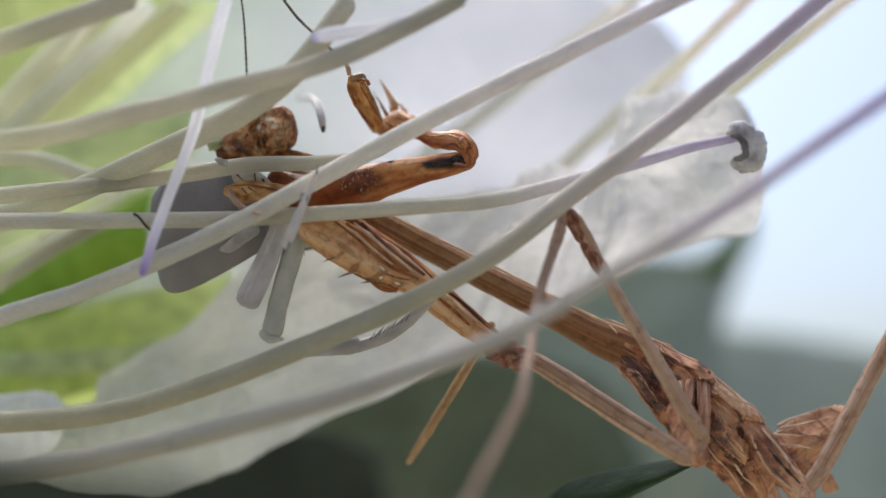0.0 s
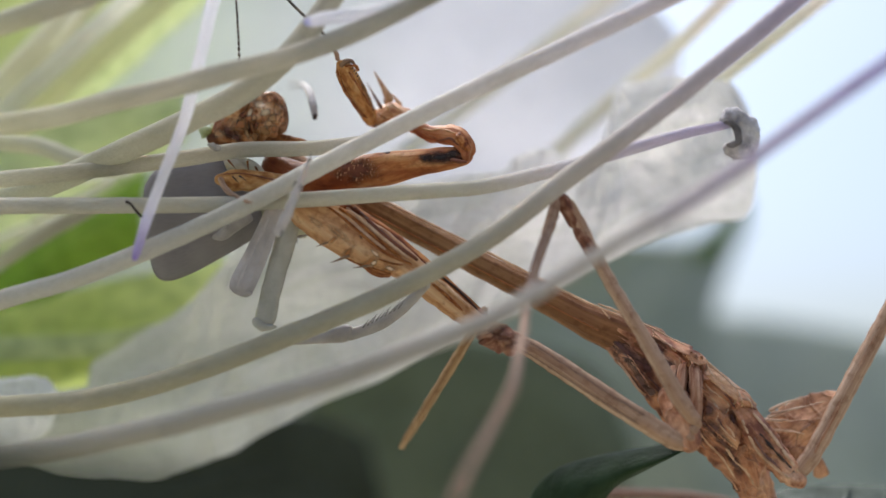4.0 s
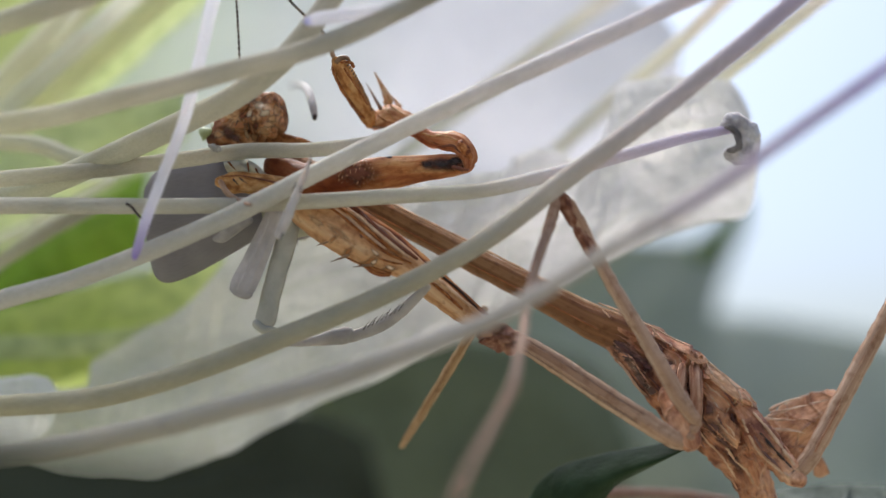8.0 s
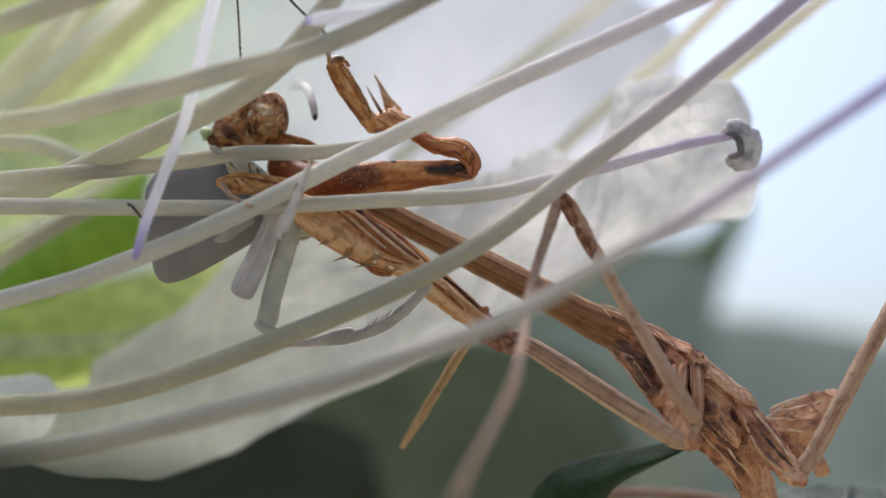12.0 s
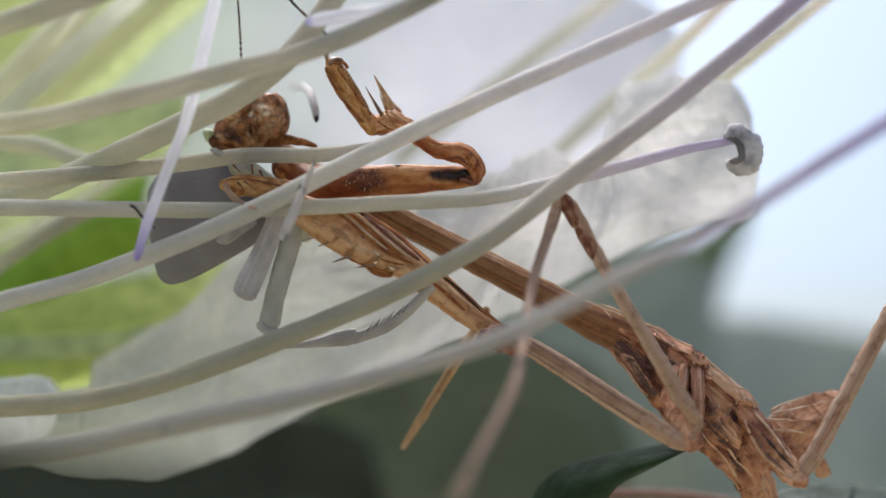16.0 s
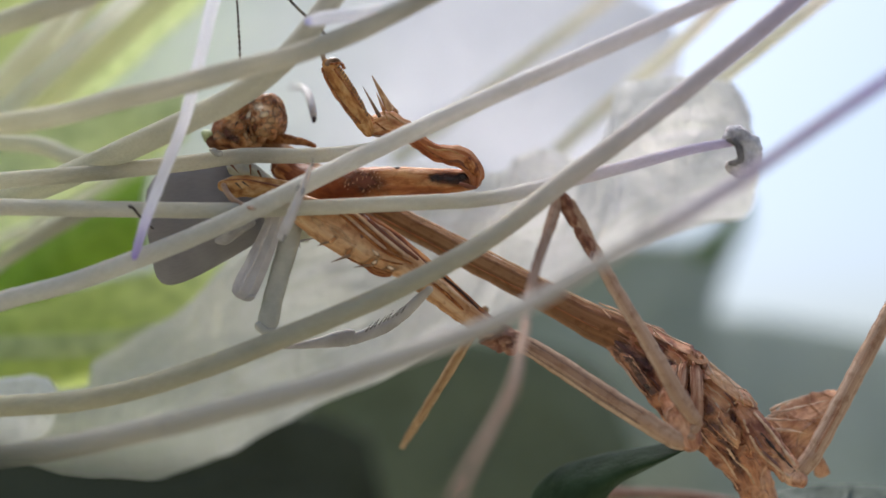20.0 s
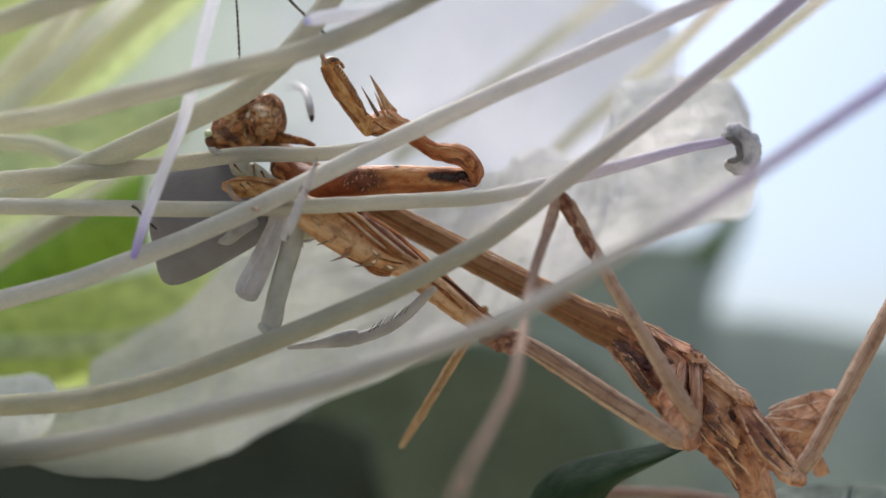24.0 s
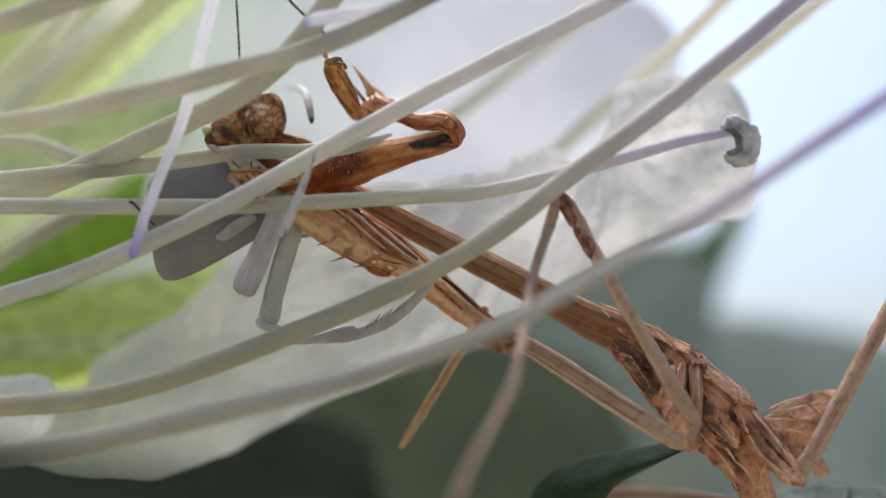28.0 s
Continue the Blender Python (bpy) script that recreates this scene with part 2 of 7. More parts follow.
M_TWIG = wood_like("twig_brown", (0.2, 0.11, 0.08), (0.32, 0.2, 0.15), (0.42, 0.3, 0.24))
M_LEG = wood_like("leg_straw_brown", (0.36, 0.21, 0.14), (0.48, 0.31, 0.21), (0.61, 0.45, 0.335), (9, 0.2, 1))
M_SHAFT = wood_like("prothorax_brown", (0.2, 0.098, 0.046), (0.27, 0.145, 0.066), (0.36, 0.21, 0.105), (7, 0.3, 1), 0.5, 0.00012,
                    [(0.0, (1, 1, 1)), (0.35, (1, 1.0, 0.95)), (0.7, (0.86, 0.76, 0.72)), (1.0, (0.9, 0.78, 0.74))])
M_COXA_RUN = wood_like("raised_coxa_red_to_amber", (0.32, 0.1, 0.034), (0.5, 0.2, 0.066), (0.64, 0.35, 0.15), (3, 1.6, 1), 0.45, 0.00015,
                       [(0.0, (0.42, 0.27, 0.2)), (0.42, (0.54, 0.35, 0.27)), (0.62, (1, 1, 1)), (1.0, (0.7, 0.56, 0.5))])
M_KNEE = wood_like("knee_dark", (0.12, 0.045, 0.03), (0.22, 0.09, 0.055), (0.38, 0.22, 0.15), (3, 1.2, 1), 0.5)
M_COXA_PINK = wood_like("coxa_pinkish", (0.2, 0.08, 0.05), (0.42, 0.21, 0.125), (0.64, 0.42, 0.29), (3, 0.5, 1))
M_LEG_HAZE = wood_like("leg_pale_pinkish", (0.27, 0.16, 0.115), (0.37, 0.24, 0.175), (0.45, 0.32, 0.24), (5, 0.25, 1))
M_TIBIA = wood_like("tibia_yellow_brown", (0.27, 0.15, 0.07), (0.45, 0.285, 0.145), (0.62, 0.455, 0.27), (6, 0.6, 1))
M_COXA = wood_like("coxa_red_brown", (0.14, 0.036, 0.012), (0.36, 0.12, 0.034), (0.54, 0.25, 0.09), (4, 2.4, 1), 0.4)
M_FEMUR = wood_like("femur_amber", (0.34, 0.14, 0.045), (0.54, 0.275, 0.095), (0.66, 0.41, 0.185), (3, 2.0, 1), 0.4)
M_FEMUR_RUN = wood_like("raised_femur_red_to_tan", (0.36, 0.12, 0.045), (0.56, 0.26, 0.11), (0.72, 0.45, 0.25), (4, 1.2, 1), 0.45, 0.0002,
                        [(0.0, (0.7, 0.55, 0.52)), (0.3, (0.86, 0.68, 0.6)), (0.55, (0.74, 0.55, 0.45)), (0.72, (1, 1, 1)), (1.0, (0.95, 0.92, 0.85))])
M_FEMUR_PALE = wood_like("femur_pinkish_amber", (0.42, 0.2, 0.088), (0.575, 0.325, 0.16), (0.68, 0.465, 0.275), (3, 1.1, 1), 0.4, 0.0002)
M_BODY = bark_like("body_bark", (0.22, 0.08, 0.05), (0.56, 0.265, 0.14), (0.77, 0.49, 0.325), (8, 1.3, 1), 0.5)
M_KEEL = flat_noise("keel_pale", (0.42, 0.235, 0.13), (0.7, 0.49, 0.335), 1500, 0.55)
M_PLUM = flat_noise("plum_brown", (0.09, 0.038, 0.036), (0.21, 0.1, 0.08), 1200, 0.5)
M_LOBE = bark_like("lobe_bark", (0.3, 0.125, 0.065), (0.6, 0.31, 0.16), (0.76, 0.5, 0.31), (8, 1.6, 1), 0.4)
M_FACE = mottled("face_mottle", (0.19, 0.072, 0.03), (0.47, 0.23, 0.1), (0.68, 0.46, 0.27))
M_EYE = mottled("eye_brown", (0.16, 0.07, 0.034), (0.3, 0.15, 0.075), (0.42, 0.25, 0.14))
M_RUST = mottled("rust_cuticle", (0.15, 0.05, 0.018), (0.36, 0.15, 0.052), (0.5, 0.26, 0.11))
M_MOUTH = mottled("mouthparts_tan", (0.2, 0.085, 0.034), (0.4, 0.22, 0.1), (0.6, 0.4, 0.22))
M_SADDLE = flat_noise("saddle_brown", (0.1, 0.026, 0.012), (0.22, 0.066, 0.024), 1300, 0.45)
F_PLUM = film("plum_stain", (0.075, 0.03, 0.028), (0.17, 0.075, 0.06), thinnest=0.1)
F_BLACK = film("black_stain", (0.012, 0.007, 0.006), (0.04, 0.02, 0.014), spread=0.5)
F_SADDLE = film("saddle_stain", (0.1, 0.024, 0.01), (0.2, 0.055, 0.02))
F_CREAM = film("cream_and_highlight", (0.46, 0.3, 0.16), (0.74, 0.6, 0.42), thinnest=0.25)
F_TAN = film("tan_stain", (0.36, 0.18, 0.075), (0.6, 0.38, 0.2), thinnest=0.25)
F_RUST = film("rust_stain", (0.3, 0.11, 0.035), (0.5, 0.23, 0.085), thinnest=0.25)
F_PALE = film("pale_worn_stain", (0.55, 0.36, 0.22), (0.82, 0.66, 0.5))
M_DARK = flat_noise("dark_brown_chitin", (0.015, 0.008, 0.006), (0.05, 0.024, 0.014), 1500, 0.4)
M_ANTENNA = flat_noise("antenna_grey_brown", (0.03, 0.02, 0.014), (0.16, 0.12, 0.085), 2600, 0.5)
M_SPINE = flat_noise("spine_horn", (0.1, 0.05, 0.03), (0.3, 0.18, 0.1), 1800, 0.35)
M_WING = surface("wing_grey",
                 lambda nt, o, uv: blend(nt, 1.0, ramp(nt, [(0.3, (0.27, 0.25, 0.25)), (0.7, (0.4, 0.375, 0.37))], noise_of(nt, o, 260, 5)),
                                         ramp(nt, [(0.36, (0.92, 0.92, 0.93)), (0.5, (1, 1, 1))], noise_of(nt, uv, 4, 3, 0.5, (24, 3, 1))), "MULTIPLY"),
                 0.5, lambda nt, o, uv: noise_of(nt, uv, 5, 3, 0.5, (22, 4, 1)), 0.00002, 0.3, 0.48)
M_PALE = flat_noise("pale_leg", (0.4, 0.365, 0.355), (0.62, 0.575, 0.565), 700, 0.5, 0.15, 0.00012, 0.35, 0.1, 0.2)
M_PALE_GREY = flat_noise("pale_grey_leg", (0.3, 0.275, 0.26), (0.45, 0.42, 0.4), 700, 0.5, 0.1, 0.0001, 0.3, 0.0, 0.1)
M_OLIVE_LEG = flat_noise("olive_white_leg", (0.38, 0.36, 0.3), (0.55, 0.525, 0.45), 700, 0.5, 0.15, 0.00012, 0.3, 0.0, 0.2)
M_TARSUS = flat_noise("tarsus_grey", (0.3, 0.28, 0.27), (0.46, 0.43, 0.42), 900, 0.7, 0.0, 0.0001, 0.2)
M_PALE_SPINE = flat_noise("pale_leg_spine", (0.1, 0.09, 0.085), (0.24, 0.22, 0.21), 1500, 0.4)
M_GREEN_BODY = flat_noise("pale_green_body", (0.5, 0.5, 0.36), (0.68, 0.67, 0.54), 700, 0.45, 0.2)
M_GREEN_HEAD = flat_noise("soft_green_head", (0.32, 0.38, 0.16), (0.55, 0.6, 0.36), 900, 0.5, 0.2)
M_CREAM_FLESH = flat_noise("cream_flesh", (0.42, 0.38, 0.27), (0.62, 0.58, 0.45), 1100, 0.45, 0.15, 0.0002)
M_ANTHER = flat_noise("anther_grey", (0.3, 0.28, 0.3), (0.78, 0.74, 0.74), 1300, 0.8, 0, 0.0005, 0.2)
M_SMEAR = flat_noise("pollen_smear", (0.2, 0.19, 0.18), (0.45, 0.43, 0.4), 1600, 0.9, 0, 0.0003, 0.1)
M_ANTHER_DARK = flat_noise("anther_slit", (0.08, 0.07, 0.07), (0.22, 0.2, 0.2), 2000, 0.8, 0, 0.0003, 0.2)
M_GROUND = surface("dry_soil", lambda nt, o, uv: blend(nt, 0.6, ramp(nt, [(0.3, (0.15, 0.135, 0.105)), (0.7, (0.27, 0.25, 0.2))], noise_of(nt, o, 14, 8)),
                                                       ramp(nt, [(0.4, (0.12, 0.13, 0.07)), (0.6, (0.28, 0.26, 0.2))], noise_of(nt, o, 0.7, 5))),
                   0.9, lambda nt, o, uv: noise_of(nt, o, 25, 6), 0.02, 0.2)


# ---- shaping ----
class Geo:
    """Vertices in millimetres, faces and their UVs."""
    def __init__(self):
        self.v, self.f, self.uv = [], [], []

    def face(self, ids, uvs):
        self.f.append(tuple(ids))
        self.uv.extend(uvs)


def curve_at(pts, per):
    """Catmull-Rom samples through points of any length."""
    p = [np.array(q, float) for q in pts]
    p = [2 * p[0] - p[1]] + p + [2 * p[-1] - p[-2]]
    out = []
    for i in range(1, len(p) - 2):
        for k in range(per):
            t = k / per
            out.append(0.5 * (2 * p[i] + (p[i + 1] - p[i - 1]) * t + (2 * p[i - 1] - 5 * p[i] + 4 * p[i + 1] - p[i + 2]) * t * t
                              + (3 * p[i] - p[i - 1] - 3 * p[i + 1] + p[i + 2]) * t ** 3))
    out.append(p[-2])
    return out


def tube(g, pts, seg=12, per=6, flat=1.0, lump=0.0, freq=2.0, ends=(True, True), ridges=0.0, ridge_n=5, seed=0.0, crease=0.0, knots=9, fibre=0.0):
    """A limb along pts of (x, y, z, radius). flat: depth over width; lump: uneven relief; ridges: keels along it."""
    c = curve_at(pts, per)
    pos = [Vector(q[:3]) for q in c]
    rad = [max(q[3], 0.004) for q in c]
    rings = []
    n = len(pos)
    for i in range(n):
        d = (pos[min(i + 1, n - 1)] - pos[max(i - 1, 0)]).normalized()
        side = d.cross(Vector((0, 1, 0)))
        if side.length < 0.15:
            side = d.cross(Vector((1, 0, 0)))
        side.normalize()
        back = side.cross(d).normalized()
        rings.append((pos[i], rad[i], side, back, i / (n - 1), d))
    full = []
    if ends[0]:
        p, r, s, b, v, d = rings[0]
        full += [(p - d * r * 0.75, r * 0.45, s, b, v), (p - d * r * 0.4, r * 0.82, s, b, v)]
    full += [q[:5] for q in rings]
    if ends[1]:
        p, r, s, b, v, d = rings[-1]
        full += [(p + d * r * 0.4, r * 0.82, s, b, v), (p + d * r * 0.75, r * 0.45, s, b, v)]
    base = len(g.v)
    for p, r, s, b, v in full:
        for k in range(seg):
            a = 2 * math.pi * k / seg
            rr = r * (1 + ridges * math.cos(a * ridge_n + seed))
            q = p + s * (math.cos(a) * rr) + b * (math.sin(a) * rr * flat)
            if crease:                     # sharp folds along the limb
                fold = noise.noise(Vector((math.cos(a) * 2.6 + seed, math.sin(a) * 2.6, v * knots)))
                fold2 = noise.noise(Vector((math.cos(a) * 6, math.sin(a) * 6 + seed, v * knots * 2.5)))
                q = q + (q - p).normalized() * crease * (0.5 - 2.2 * abs(fold) + 0.5 * fold2)
            if fibre:                      # long fine wrinkles
                q = q + (q - p).normalized() * fibre * (noise.noise(Vector((math.cos(a) * 8 + seed, math.sin(a) * 8, v * knots * 0.9)))
                                                        + 0.5 * noise.noise(Vector((math.cos(a) * 17, math.sin(a) * 17 + seed, v * knots * 2))))
            if lump:
                out = (q - p).normalized()
                q = q + out * lump * noise.noise((q + Vector((seed * 7, seed, 3))) * freq)
            g.v.append(q)
    m = len(full)
    for i in range(m - 1):
        for k in range(seg):
            k2 = (k + 1) % seg
            a, b = base + i * seg, base + (i + 1) * seg
            u0, u1, v0, v1 = k / seg, (k + 1) / seg, full[i][4], full[i + 1][4]
            g.face((a + k, a + k2, b + k2, b + k), ((u0, v0), (u1, v0), (u1, v1), (u0, v1)))
    for i, v in ((0, 0.0), (m - 1, 1.0)):
        ids = [base + i * seg + k for k in range(seg)]
        g.face(ids if i else ids[::-1], [(0.5, v)] * seg)
    return g


def spike(g, a, b, r, seg=6, bend=0.0):
    """A thorn from a to b."""
    a, b = Vector(a), Vector(b)
    mid = (a + b) / 2 + Vector((0, 0, 1)) * bend
    return tube(g, [(*a, r), (*mid, r * 0.62), (*b, r * 0.1)], seg, 3)


def blob(g, centre, radii, turn=0.0, lump=0.0, freq=2.0, seg=20, rings=12, seed=0.0):
    """A rounded, uneven body part; turn: degrees about the line of sight."""
    base = len(g.v)
    rot = Matrix.Rotation(radians(turn), 3, "Y")
    for i in range(rings + 1):
        th = math.pi * i / rings
        for k in range(seg):
            ph = 2 * math.pi * k / seg
            d = Vector((math.sin(th) * math.cos(ph), math.sin(th) * math.sin(ph), math.cos(th)))
            q = rot @ Vector((d.x * radii[0], d.y * radii[1], d.z * radii[2])) + Vector(centre)
            if lump:
                q = q + (rot @ d) * lump * noise.noise((q + Vector((seed * 5, 0, seed))) * freq)
            g.v.append(q)
    for i in range(rings):
        for k in range(seg):
            k2 = (k + 1) % seg
            a, b = base + i * seg, base + (i + 1) * seg
            u0, u1, v0, v1 = k / seg, (k + 1) / seg, i / rings, (i + 1) / rings
            g.face((a + k, b + k, b + k2, a + k2), ((u0, v0), (u0, v1), (u1, v1), (u1, v0)))
    return g


def blade(g, one, two, nu=40, nv=24, bulge=0.0, ruffle=0.0, freq=0.5, thick=0.12, edge=0.0, seed=0.0, fine=0.0, grain=0.0, folds=0.0):
    """A thin living sheet between two edge lines: petal, leaf or lobe. bulge towards the lens; edge: frayed border; fine: crinkle."""
    per = 8
    A, B = curve_at(one, per), curve_at(two, per)

    def pick(c, t):
        x = t * (len(c) - 1)
        i = min(int(x), len(c) - 2)
        return Vector(c[i] + (c[i + 1] - c[i]) * (x - i))
    base = len(g.v)
    off = Vector((seed * 11, seed * 3, seed * 7))
    for lay in (0, 1):
        for i in range(nu + 1):
            u = i / nu
            a, b = pick(A, u), pick(B, u)
            for j in range(nv + 1):
                w = j / nv
                e = 1 - 4 * (w - 0.5) ** 2
                if edge:
                    w = w + edge * noise.noise(Vector((u * 19, seed, w * 2))) * (2 * w - 1) * (1 - e) ** 2
                q = a.lerp(b, w)
                y = -bulge * e + ruffle * noise.noise((q + off) * freq) + fine * noise.noise((q + off) * freq * 5)
                if folds:
                    y += folds * noise.noise(Vector((u * 46 + 0.8 * noise.noise(q * 0.4), w * 2.2, seed)))
                if grain:
                    y += grain * (noise.noise((q + off) * 5.5) + 0.4 * noise.noise((q + off) * 3.1))
                g.v.append(q + Vector((0, y + lay * thick * (0.25 + 0.75 * min(1, e * 4)), 0)))
    row, lay = nv + 1, (nu + 1) * (nv + 1)
    for L in (0, 1):
        for i in range(nu):
            for j in range(nv):
                a = base + L * lay + i * row + j
                ids = (a, a + row, a + row + 1, a + 1)
                uv = ((j / nv, i / nu), (j / nv, (i + 1) / nu), ((j + 1) / nv, (i + 1) / nu), ((j + 1) / nv, i / nu))
                g.face(ids if L == 0 else ids[::-1], uv if L == 0 else uv[::-1])
    rim = [i * row for i in range(nu + 1)] + [nu * row + j for j in range(1, nv + 1)]
    rim += [i * row + nv for i in range(nu - 1, -1, -1)] + [j for j in range(nv - 1, 0, -1)]
    for k in range(len(rim)):
        a, b = base + rim[k], base + rim[(k + 1) % len(rim)]
        g.face((b, a, a + lay, b + lay), [(0.5, 0.5)] * 4)
    return g


ORIGIN = {}


def thing(name, label, category, at=(0, 0, 0), group="", kind=""):
    """An Empty in the plant's axes, with its base at a place in millimetres."""
    ob = new(name)
    ob.empty_display_size = 0.002
    ob.matrix_basis = HOME @ Matrix.Translation(Vector(at) * MM)
    ORIGIN[ob.name] = Vector(at)
    return tagged(ob, label, category, group, kind)


def part(name, g, mat, parent, label="", pivot=None, smooth=True):
    """One mesh under its thing or part. pivot: the joint about which it turns."""
    up = ORIGIN[parent.name]
    at = Vector(pivot) if pivot else up
    me = bpy.data.meshes.new(name)
    me.from_pydata([tuple((Vector(v) - at) * MM) for v in g.v], [], g.f)
    layer = me.uv_layers.new(name="UVMap")
    layer.data.foreach_set("uv", [c for p in g.uv for c in p])
    me.polygons.foreach_set("use_smooth", [smooth] * len(me.polygons))
    me.materials.append(mat)
    me.validate()
    me.update()
    ob = new(name, me)
    ob.parent = parent
    ob.location = (at - up) * MM
    ORIGIN[ob.name] = at
    return tagged(ob, label) if label else ob


def swing(ob, rows):
    """Move a thing or part in its parent's space: seconds, shift across, shift up (mm), turn about the line of sight (degrees)."""
    rest = ob.matrix_basis.copy()
    walk(ob, [(t, rest @ Matrix.Translation((x * MM, 0, z * MM)) @ Matrix.Rotation(radians(a), 4, "Y")) for t, x, z, a in rows])


def fold(ob, axis, rows):
    """Move a limb segment on its joint: seconds, shift across, away and up (mm), turn about the line of sight, lean away from the lens about axis (degrees)."""
    rest = ob.matrix_basis.copy()
    walk(ob, [(t, rest @ Matrix.Translation((x * MM, y * MM, z * MM)) @ Matrix.Rotation(radians(a), 4, "Y") @ Matrix.Rotation(radians(lean), 4, axis)) for t, x, y, z, a, lean in rows])


# ---- ground ----
def build_ground():
    g = Geo()
    n, size = 24, 600000.0
    for i in range(n + 1):
        for j in range(n + 1):
            x, y = [(abs(q) ** 2.6) * math.copysign(size, q) for q in (2 * i / n - 1, 2 * j / n - 1)]
            g.v.append((x, y, 25 * noise.noise(Vector((x, y, 0)) * 0.002)))
    for i in range(n):
        for j in range(n):
            a = i * (n + 1) + j
            g.face((a, a + n + 1, a + n + 2, a + 1), [(0, 0), (1, 0), (1, 1), (0, 1)])
    me = bpy.data.meshes.new("ground")
    me.from_pydata([tuple(c * MM for c in v) for v in g.v], [], g.f)
    me.materials.append(M_GROUND)
    tagged(new("ground", me), "dry brown soil with sparse weeds below the bush", "ground", kind="structure")


build_ground()

# ---- leaves ----
def leaf(name, label, mat, one, two, rib=None, at=(0, 0, 0), **shape):
    ob = thing(name, label, "leaf", at, "leaves of the bush")
    part("leaf_blade", blade(Geo(), one, two, **shape), mat, ob)
    if rib:
        part("midrib", tube(Geo(), rib, 8, 5), mat, ob)
    return ob


leaf("leaf", "blurred grey-green caper leaf with a pointed tip behind the petals", M_LEAF,
     [(-33.15, 76, -37.8), (-22.59, 76, -22.28), (-5.29, 78, -7.5), (13.81, 80, 0.7), (28.68, 84, 1.38), (36.12, 88, 3.72)],
     [(28.44, 71, -38.18), (27.54, 71, -21.45), (29.67, 76, -11.11), (30.94, 80, -6.33), (33.42, 84, -1.58), (36.39, 88, 3.31)],
     [(9.76, 69, -35.82, 0.765), (14.47, 69, -18.76, 0.647), (20.54, 74, -7.28, 0.428), (34.09, 86, 3.07, 0.2)], bulge=-1.5, ruffle=1.0, freq=0.12)
leaf("leaf", "blurred blue-green leaf spreading below the bright sky", M_LEAF_PALE,
     [(19.47, 84, -11.78), (26.79, 88, -8.86), (33.08, 92, -7.99), (44.24, 97, -8.98), (57.17, 101, -11.57), (71.91, 101, -16.14)],
     [(18.37, 76, -38.42), (25.82, 76, -38.42), (32.03, 76, -38.42), (40.66, 80, -39.57), (51.05, 84, -40.72), (64.21, 84, -40.72)],
     rib=[(27.27, 74, -37.85, 0.795), (33.63, 80, -24.23, 0.639), (43.61, 90, -15.02, 0.411), (54.3, 97, -11.85, 0.215)], bulge=2, ruffle=1.5, freq=0.1)
leaf("leaf", "bright lime-green leaf lit from behind the stamens", M_LIME,
     [(-57.05, 38, 23.59), (-43.72, 38, 24.48), (-28.17, 38, 24.48), (-20.17, 38, 23.59)],
     [(-53.47, 32, -19.11), (-40.98, 32, -21.2), (-26.4, 32, -19.11), (-12.94, 34, -11.03)],
     [(-48.76, 31, -2.43, 0.824), (-37.23, 31, 0.04, 0.659), (-27.34, 31, 3.34, 0.494), (-18.49, 32, 6.7, 0.292)], bulge=3, ruffle=2, freq=0.12)
leaf("leaf", "near-black leaf under the flower, shade put into its colour", M_LEAF_SHADE,
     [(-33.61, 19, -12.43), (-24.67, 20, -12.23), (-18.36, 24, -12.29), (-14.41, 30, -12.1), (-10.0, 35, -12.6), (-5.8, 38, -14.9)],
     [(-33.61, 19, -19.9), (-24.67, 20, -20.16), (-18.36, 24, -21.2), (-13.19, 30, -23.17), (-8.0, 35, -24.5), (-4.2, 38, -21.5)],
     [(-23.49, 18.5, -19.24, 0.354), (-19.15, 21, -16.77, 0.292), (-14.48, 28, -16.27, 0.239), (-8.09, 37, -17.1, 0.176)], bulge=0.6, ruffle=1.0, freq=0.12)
# extra leaf whose olive mid-tone paints the shade's gradient towards the far leaves
leaf("leaf", "added olive-green leaf that grades the shade between flower and far leaves", M_LEAF_HALF_SHADE,
     [(-11.75, 46, -9.58), (-4.12, 48, -7.9), (3.3, 50, -7.75), (13.3, 50, -10.45), (16.8, 50, -16.7)],
     [(-11.63, 45, -26.65), (-4, 45, -29.51), (3.18, 46, -29.8), (13.05, 48, -27.43), (17, 50, -17.7)],
     [(-7.9, 46, -29.32, 0.433), (-1.16, 46, -20.17, 0.337), (5.69, 48, -14.67, 0.196)], bulge=1, ruffle=0.8, freq=0.12)
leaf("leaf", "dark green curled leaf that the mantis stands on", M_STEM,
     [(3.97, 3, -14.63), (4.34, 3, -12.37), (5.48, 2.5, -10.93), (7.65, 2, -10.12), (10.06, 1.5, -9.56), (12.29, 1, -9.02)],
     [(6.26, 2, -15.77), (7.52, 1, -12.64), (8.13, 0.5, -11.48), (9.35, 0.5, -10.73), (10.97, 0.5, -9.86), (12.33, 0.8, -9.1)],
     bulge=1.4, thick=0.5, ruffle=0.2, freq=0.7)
leaf("leaf", "dark speckled leaf below the abdomen", M_SPECKLE,
     [(16.15, 6, -13.72), (17.63, 6, -12.57), (19.4, 6, -12.33), (21.47, 6, -12.3), (23.84, 6, -12.45), (27.09, 6, -12.75)],
     [(15.13, 2, -14.38), (16.52, 2, -14.11), (18.18, 2, -14.11), (20.12, 2, -14.11), (22.34, 2, -14.11), (25.39, 2, -14.11)],
     [(19.16, 1.6, -13.96, 0.165), (19.89, 3, -13.08, 0.141), (21.01, 5.5, -12.35, 0.088)],
     bulge=0.3, thick=0.3, ruffle=0.25, freq=0.8)
